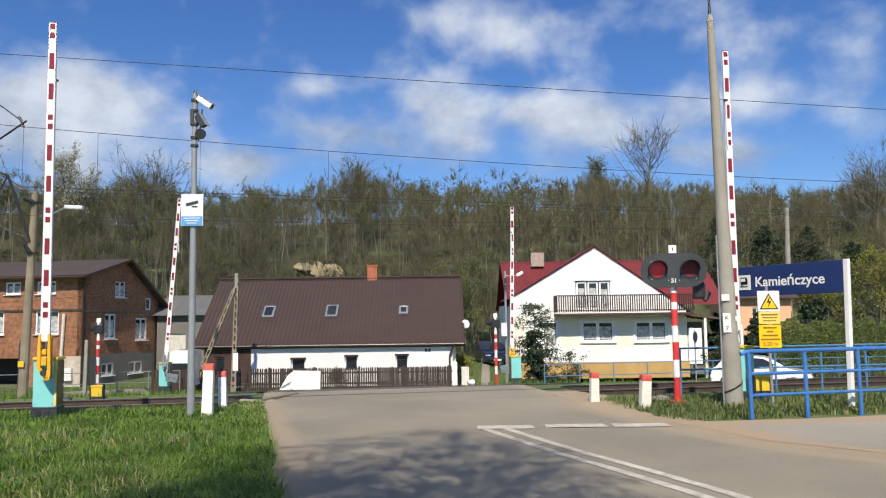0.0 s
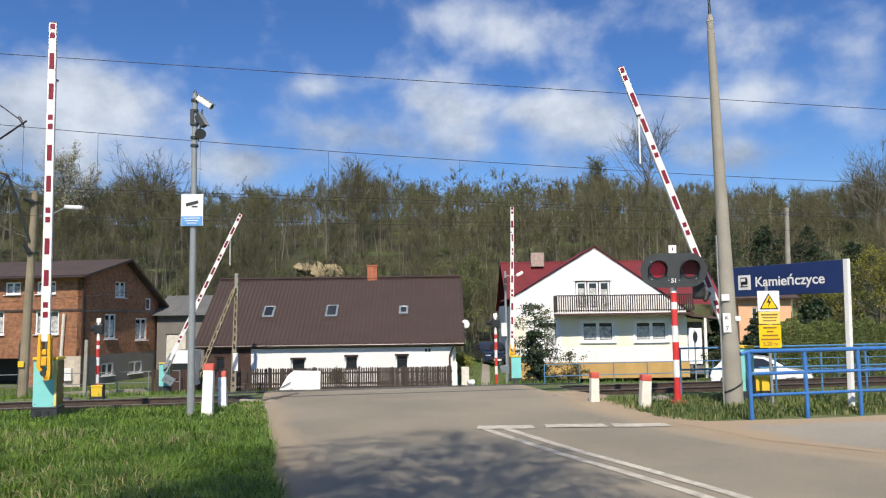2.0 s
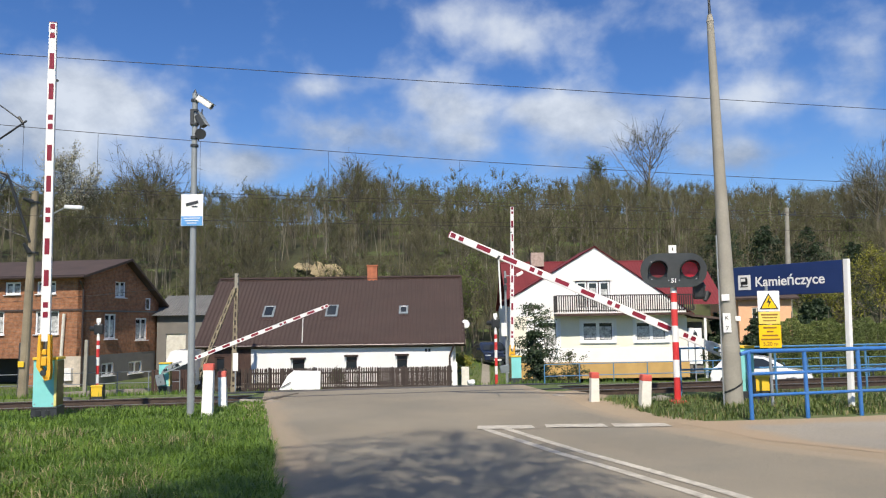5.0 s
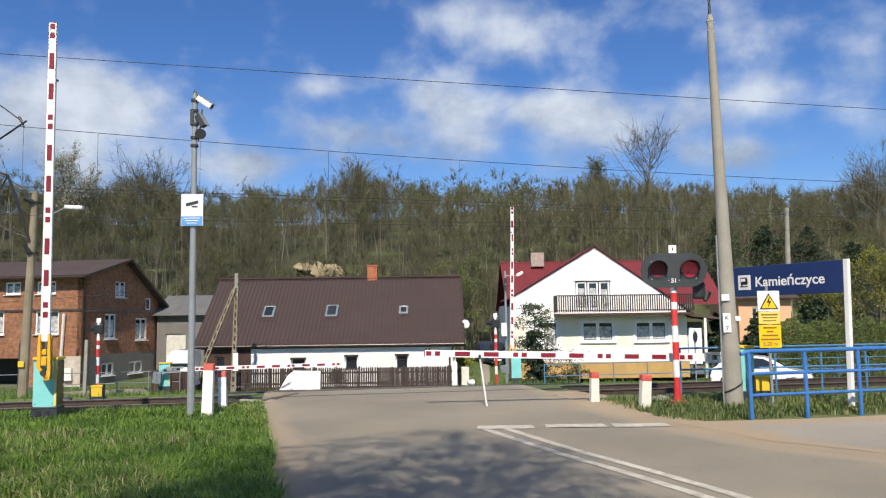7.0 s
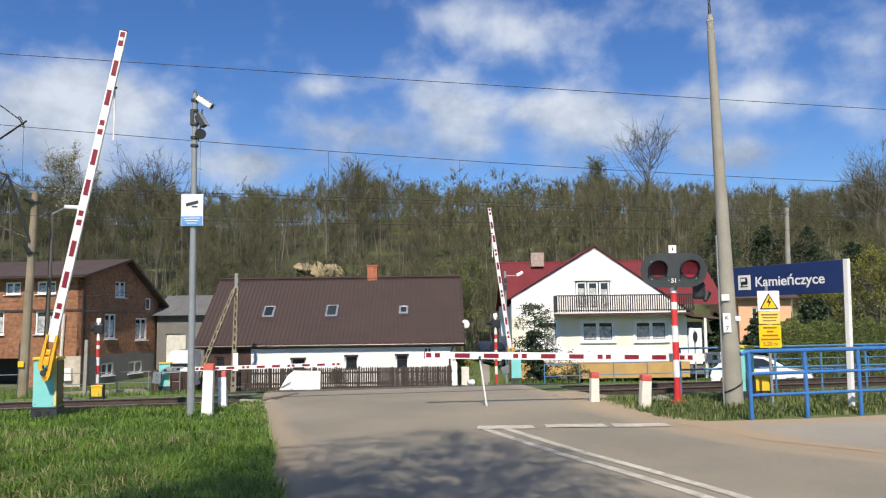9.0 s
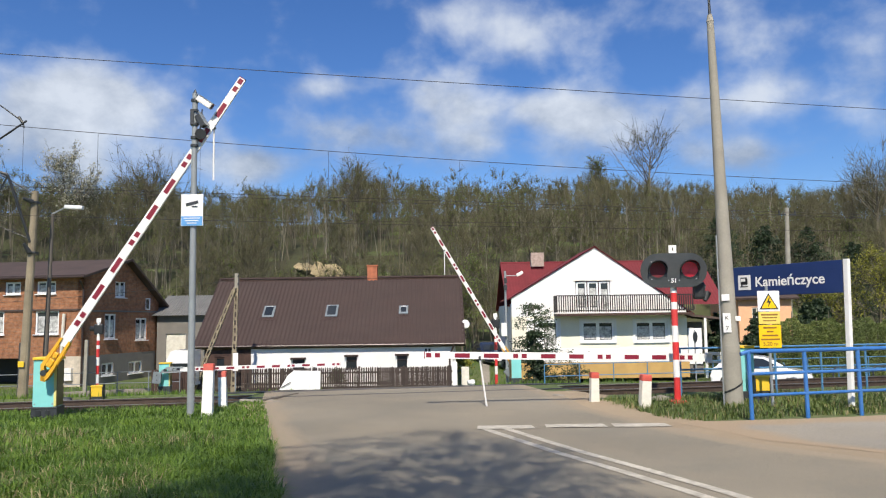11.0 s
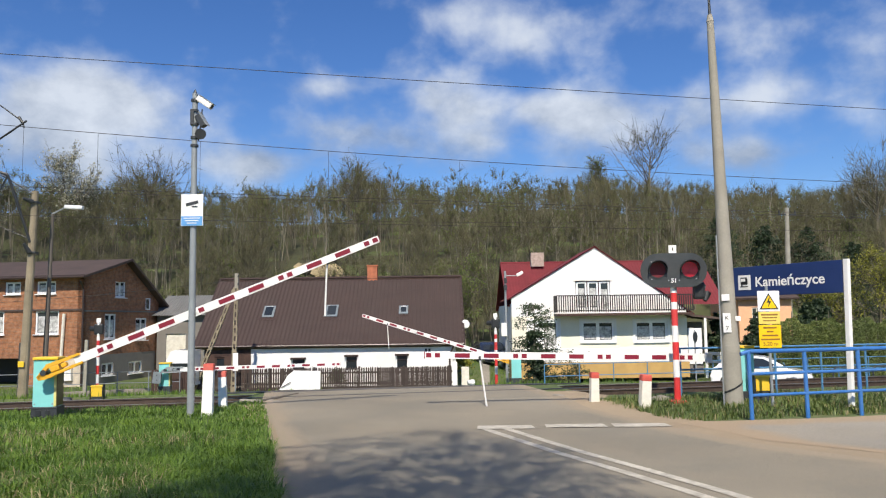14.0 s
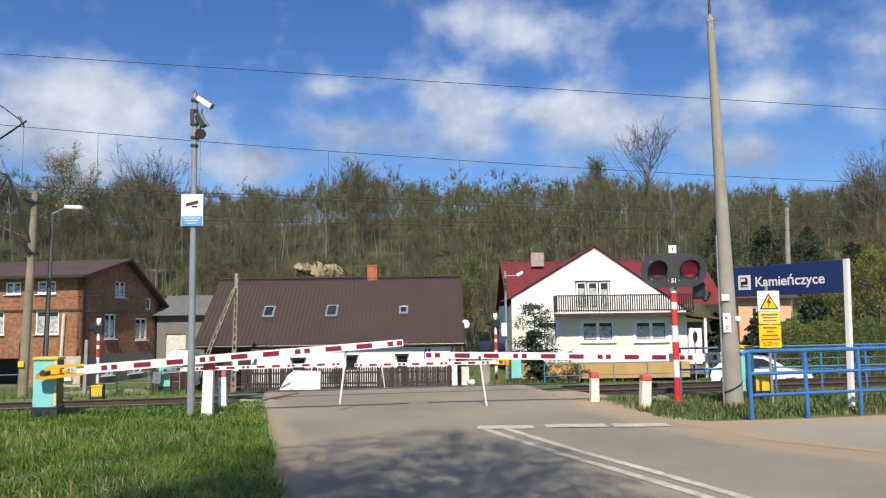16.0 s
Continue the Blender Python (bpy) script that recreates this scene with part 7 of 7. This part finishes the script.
def build_trees():
    # single trees that stand out
    tree_thing(24.9, 95, "tree", "tall bare tree with a broad fan of branches", tree_arrays(7, 9.4, 7.2, 0.26, 30, 650, 0, low=0.3, up=0.75, tw=0.02, sub=5), ("bark", "twig", "leafnew"), z=13.2)
    tree_thing(-29.5, 80, "tree", "bare spreading tree on the slope", tree_arrays(8, 8.4, 6.4, 0.24, 40, 1000, 200, low=0.25, up=0.7, tw=0.02, sub=5), ("bark", "twig", "leafolive"), z=8.6)
    tree_thing(-9.6, 85, "tree", "tall budding tree rising above the wood", tree_arrays(9, 8.6, 5.4, 0.24, 36, 900, 500, low=0.3, up=0.85, tw=0.02, sub=4), ("bark", "twig", "leafnew"), z=8.6)
    tree_thing(49.5, 90, "tree", "bare rounded tree on the ridge", tree_arrays(10, 8.8, 6.2, 0.24, 40, 1000, 150, low=0.3, up=0.65, tw=0.02, sub=4), ("bark", "twig", "leafolive"), z=9.0)
    tree_thing(18.5, 96, "tree", "slim budding tree on the ridge", tree_arrays(12, 7.5, 3.2, 0.2, 40, 1000, 900, low=0.3, up=1.2, tw=0.02, sub=4), ("bark", "twig", "leafnew"), z=12.6)
    for x, y, h, s in ((-46, 78, 8.5, 21), (-40, 82, 8, 22), (-52, 84, 9, 23), (-34, 74, 7, 24)):
        tree_thing(x, y, "tree", "pale blossoming tree at the wood's edge", tree_arrays(s, h, 4.2, 0.18, 40, 900, 2600, 0.1, 0.15, 0.9, tw=0.015, sub=4), ("bark", "twig", "blossom"))
    for x, y, h, s in ((33.5, 62, 7.5, 31), (36.5, 60, 7.0, 32), (30.5, 64, 5.5, 33), (39.5, 63, 7.5, 34)):
        tree_thing(x, y, "tree", "yellow-green willow in fresh leaf", tree_arrays(s, h, 3.8, 0.2, 44, 1100, 4200, 0.09, 0.1, 0.8, tw=0.014, sub=4), ("bark", "twig", "leafyellow"))
    for x, y, h, r, s in ((23.0, 50.5, 4.6, 1.9, 41), (20.6, 52, 4.2, 1.6, 42), (17.2, 50, 4.0, 1.5, 43), (25.0, 53, 5.0, 1.8, 44), (31.0, 76, 8.0, 4.4, 45), (35.5, 77, 7.8, 4.6, 46), (27.0, 77, 7.8, 4.2, 47), (39.5, 76, 7.4, 4.2, 49), (18.9, 49.5, 2.6, 1.2, 48)):
        conifer(x, y, h, r, s, "dark green spruce with dense needles", n=6500)
    conifer(4.7, 41.5, 4.3, 1.75, 51, "dark feathery conifer with spreading boughs beside the white house", n=6000, size=0.055, power=0.4)
    conifer(4.55, 40.5, 2.9, 0.65, 52, "dark columnar evergreen beside the white house", "conifer", "needle", 3600, 0.08, 0.02, 0.35)
    for x, y, h, s in ((1.2, 57.5, 5.0, 61), (2.2, 62, 6.5, 62), (-0.6, 60, 5.5, 63)):
        tree_thing(x, y, "tree", "budding garden tree behind the driveway", tree_arrays(s, h, 2.6, 0.12, 34, 700, 900, 0.08, 0.2, 1.0, tw=0.012, sub=3), ("bark", "twig", "leafnew"))
    # thuja hedge
    rng = np.random.default_rng(77)
    me = None
    for k in range(15):
        x, y = 19.0 + k * 0.78, 45.2 + k * 0.16
        hh = 3.4 + 0.2 * math.sin(k * 2.1)
        ob = thing("hedge_plant", pose(x, y, land_z(x, y) - 0.05, 0, 0, k * 47.0), "clipped green thuja in a tall hedge", "hedge", "hedge along the garden")
        if me is None:
            n = 8000
            a, zz = rng.random(n) * 6.283, rng.random(n) * 2.5
            rr = 0.52 * np.sqrt(rng.uniform(0.45, 1.0, n)) * np.clip((2.75 - zz) / 0.5, 0.3, 1)
            lp = np.stack([np.cos(a) * rr, np.sin(a) * rr, zz + 0.05], -1)
            me = mesh_np("foliage", *flakes(lp, 0.045, rng))
        part("foliage", me, M["hedge"], ob)
        part("trunk", T((0, 0, 0), (0, 0, hh * 0.8), 0.06, 0.02, 6), M["bark"], ob)
        ob.scale = (1, 1, hh / 2.6)
    # bushes by the fence and drive
    for x, y, h, w, key, lab in ((-4.9, 36.3, 0.75, 0.5, "shrub", "small brown-green bush behind the picket fence"), (6.3, 40.0, 1.6, 1.0, "shrub", "low bare bush beside the blue fence"), (1.0, 44.0, 0.8, 0.75, "leafyellow", "yellow-green garden shrub by the drive"), (0.3, 46.0, 1.2, 1.0, "leafnew", "green garden shrub by the drive"), (16.2, 46.0, 1.6, 1.4, "shrub", "dark shrub beside the porch")):
        tree_thing(x, y, "shrub", lab, tree_arrays(int(x * 13) + 300, h, w, 0.03, 24, 420, 900, 0.06, 0.03, 0.8, tw=0.008, sub=3), ("bark", "twig", key))
    # trees behind the viewer, whose shade falls over the road
    for x, y, h, s, zc, rx, rz, m in ((-0.85, -2.0, 14.2, 71, 10.1, 2.6, 4.1, 1300), (-2.1, -3.1, 13.4, 72, 9.4, 1.4, 3.6, 600)):
        wood, tw, _ = tree_arrays(s, h, rx, 0.09, 60, 1500, 0, low=0.4, up=0.5, tw=0.008, sub=3, light=True)
        g = np.random.default_rng(s + 5)
        d = g.normal(size=(m, 3))
        d *= (g.random(m) ** 0.4 / np.linalg.norm(d, axis=1))[:, None]
        core = d * [rx, rx, rz] + [0, 0, zc]
        tufts = core[g.integers(0, len(core), m * 15)] + g.normal(size=(m * 15, 3)) * 0.13
        tree_thing(x, y, "tree", "budding roadside tree that shades the road", (wood, tw, flakes(tufts, 0.045, g)), ("bark", "twig", "leafnew"))


def blades(pts, h, w, rng, bend=0.45):
    """Grass blades: a quad and a tip each, at the points given."""
    n = len(pts)
    a = rng.random(n) * 2 * math.pi
    side = np.stack([np.cos(a), np.sin(a), np.zeros(n)], -1)
    fw = np.stack([-np.sin(a), np.cos(a), np.zeros(n)], -1)
    hh = (h * rng.uniform(0.5, 1.3, n))[:, None]
    ww = (w * rng.uniform(0.7, 1.3, n))[:, None]
    b = rng.uniform(0.1, 1.0, n)[:, None] * bend
    mid = pts + fw * hh * b * 0.35 + np.array([0, 0, 1.0]) * hh * 0.6
    tip = pts + fw * hh * b + np.array([0, 0, 1.0]) * hh * (1 - b * 0.35)
    v = np.stack([pts - side * ww, pts + side * ww, mid + side * ww * 0.7, mid - side * ww * 0.7, tip], 1).reshape(-1, 3)
    q = np.arange(n)[:, None] * 5
    t = np.concatenate([q + [0, 1, 2], q + [0, 2, 3], q + [3, 2, 4]], 1).reshape(-1, 3)
    return v, t


def scatter(n, x0, x1, y0, y1, rng, keep):
    x, y = rng.uniform(x0, x1, n), rng.uniform(y0, y1, n)
    k = keep(x, y)
    x, y = x[k], y[k]
    return np.stack([x, y, land(x, y)], -1)


def build_grass():
    rng = np.random.default_rng(5)

    def clump(x, y, f):
        return 0.5 + 0.5 * np.sin(x * f + 1.7 * np.sin(y * f * 0.8)) * np.cos(y * f * 1.1 + np.sin(x * f * 0.6))

    def bank(x, y):
        v = across(x, y)
        return (x < road_left(y) - 0.05 - 0.12 * clump(x, y, 5)) & (v < 17.2) & (clump(x, y, 1.6) + rng.random(len(x)) * 0.9 > 0.35)

    def tall(p):
        return 0.1 + 0.1 * clump(p[:, 0], p[:, 1], 2.3) + 0.07 * clump(p[:, 0] + 3, p[:, 1], 6.1)

    near = scatter(105000, -9, 1.5, 4.5, 10.5, rng, bank)
    far = scatter(70000, -17, -1.8, 10.5, 17.5, rng, bank)
    lawn = merge([blades(near, tall(near), 0.006, rng, 1.8), blades(far, tall(far) * np.interp(far[:, 1], [11, 14], [1.0, 0.55]), 0.0075, rng, 1.6)])
    straw = scatter(13000, -9, 0, 5.5, 12.0, rng, lambda x, y: bank(x, y) & (clump(x + 1.3, y - 0.6, 1.25) > 0.66))
    tagged(part("dry_grass", mesh_np("dry_grass", *blades(straw, np.full(len(straw), 0.21), 0.006, rng, 1.7)), M["straw"], None), "bleached dry straw lying in the spring grass", "grass", kind="stuff")
    tagged(part("grass", mesh_np("grass", *lawn), M["grass"], None), "lush green spring grass on the bank beside the road", "grass", kind="stuff")

    def verge(x, y):
        return (x > road_right(y) + 0.55 + 0.3 * clump(x, y, 4)) & (y > 13.0 + (x - 4.9) * 0.22 + 0.15 * clump(x, y, 7)) & (across(x, y) < 15.5)

    vg = scatter(45000, 2.8, 16, 12.8, 21, rng, verge)
    vg2 = merge([blades(vg, 0.07 + 0.1 * clump(vg[:, 0], vg[:, 1], 2.6), 0.006, rng, 0.8)])
    tagged(part("verge_grass", mesh_np("verge", *vg2), M["weeds"], None), "rough weedy grass along the footpath railing", "grass", kind="stuff")
    br = scatter(5200, 3.4, 14, 12.9, 16.8, rng, verge)
    tagged(part("weeds", mesh_np("weeds", *blades(br, 0.14, 0.011, rng, 1.4)), M["weeds"], None), "broad-leaved weeds in the verge", "weeds", kind="stuff")

    def beyond(x, y):
        v = across(x, y)
        return (v > 25.3) & (v < 33.0) & ~((x > road_left(y) - 2.5) & (x < road_right(y) + 1.5))

    def yards(x, y):
        v = across(x, y)
        return (v > 35.4) & (v < 58) & ~((x > -12) & (x < 1.3) & (y > 35.2) & (y < 47)) & ~((x > 4) & (x < 16) & (y > 46)) & ~((x < -17) & (y > 44)) & ~((np.abs(x - 1.75 - (y - 35) * 0.055) < 0.3))

    f1 = scatter(22000, -26, 26, 22, 40, rng, beyond)
    f2 = scatter(24000, -26, 32, 34, 58, rng, yards)
    tagged(part("far_grass", mesh_np("far", *merge([blades(f1, np.full(len(f1), 0.16), 0.011, rng), blades(f2, np.full(len(f2), 0.14), 0.016, rng)])), M["grass"], None), "green grass beyond the tracks and round the houses", "grass", kind="stuff")


build_ground()
build_roads()
build_tracks()
build_barriers()
build_signals()
build_posts()
build_station()
build_wires()
build_droppers()
build_poles()
build_brown_house()
build_fence()
build_white_house()
build_brick_house()
build_other_houses()
car(13.75, 34.8, land_z(13.75, 34.8) + 0.01, -24, M["carwhite"], "small white hatchback parked behind the fence")
car(3.0, 52.5, land_z(3.0, 52.5), -80, M["cardark"], "dark blue car parked on the driveway")
build_clutter()
build_woods()
build_trees()
build_grass()
motions()
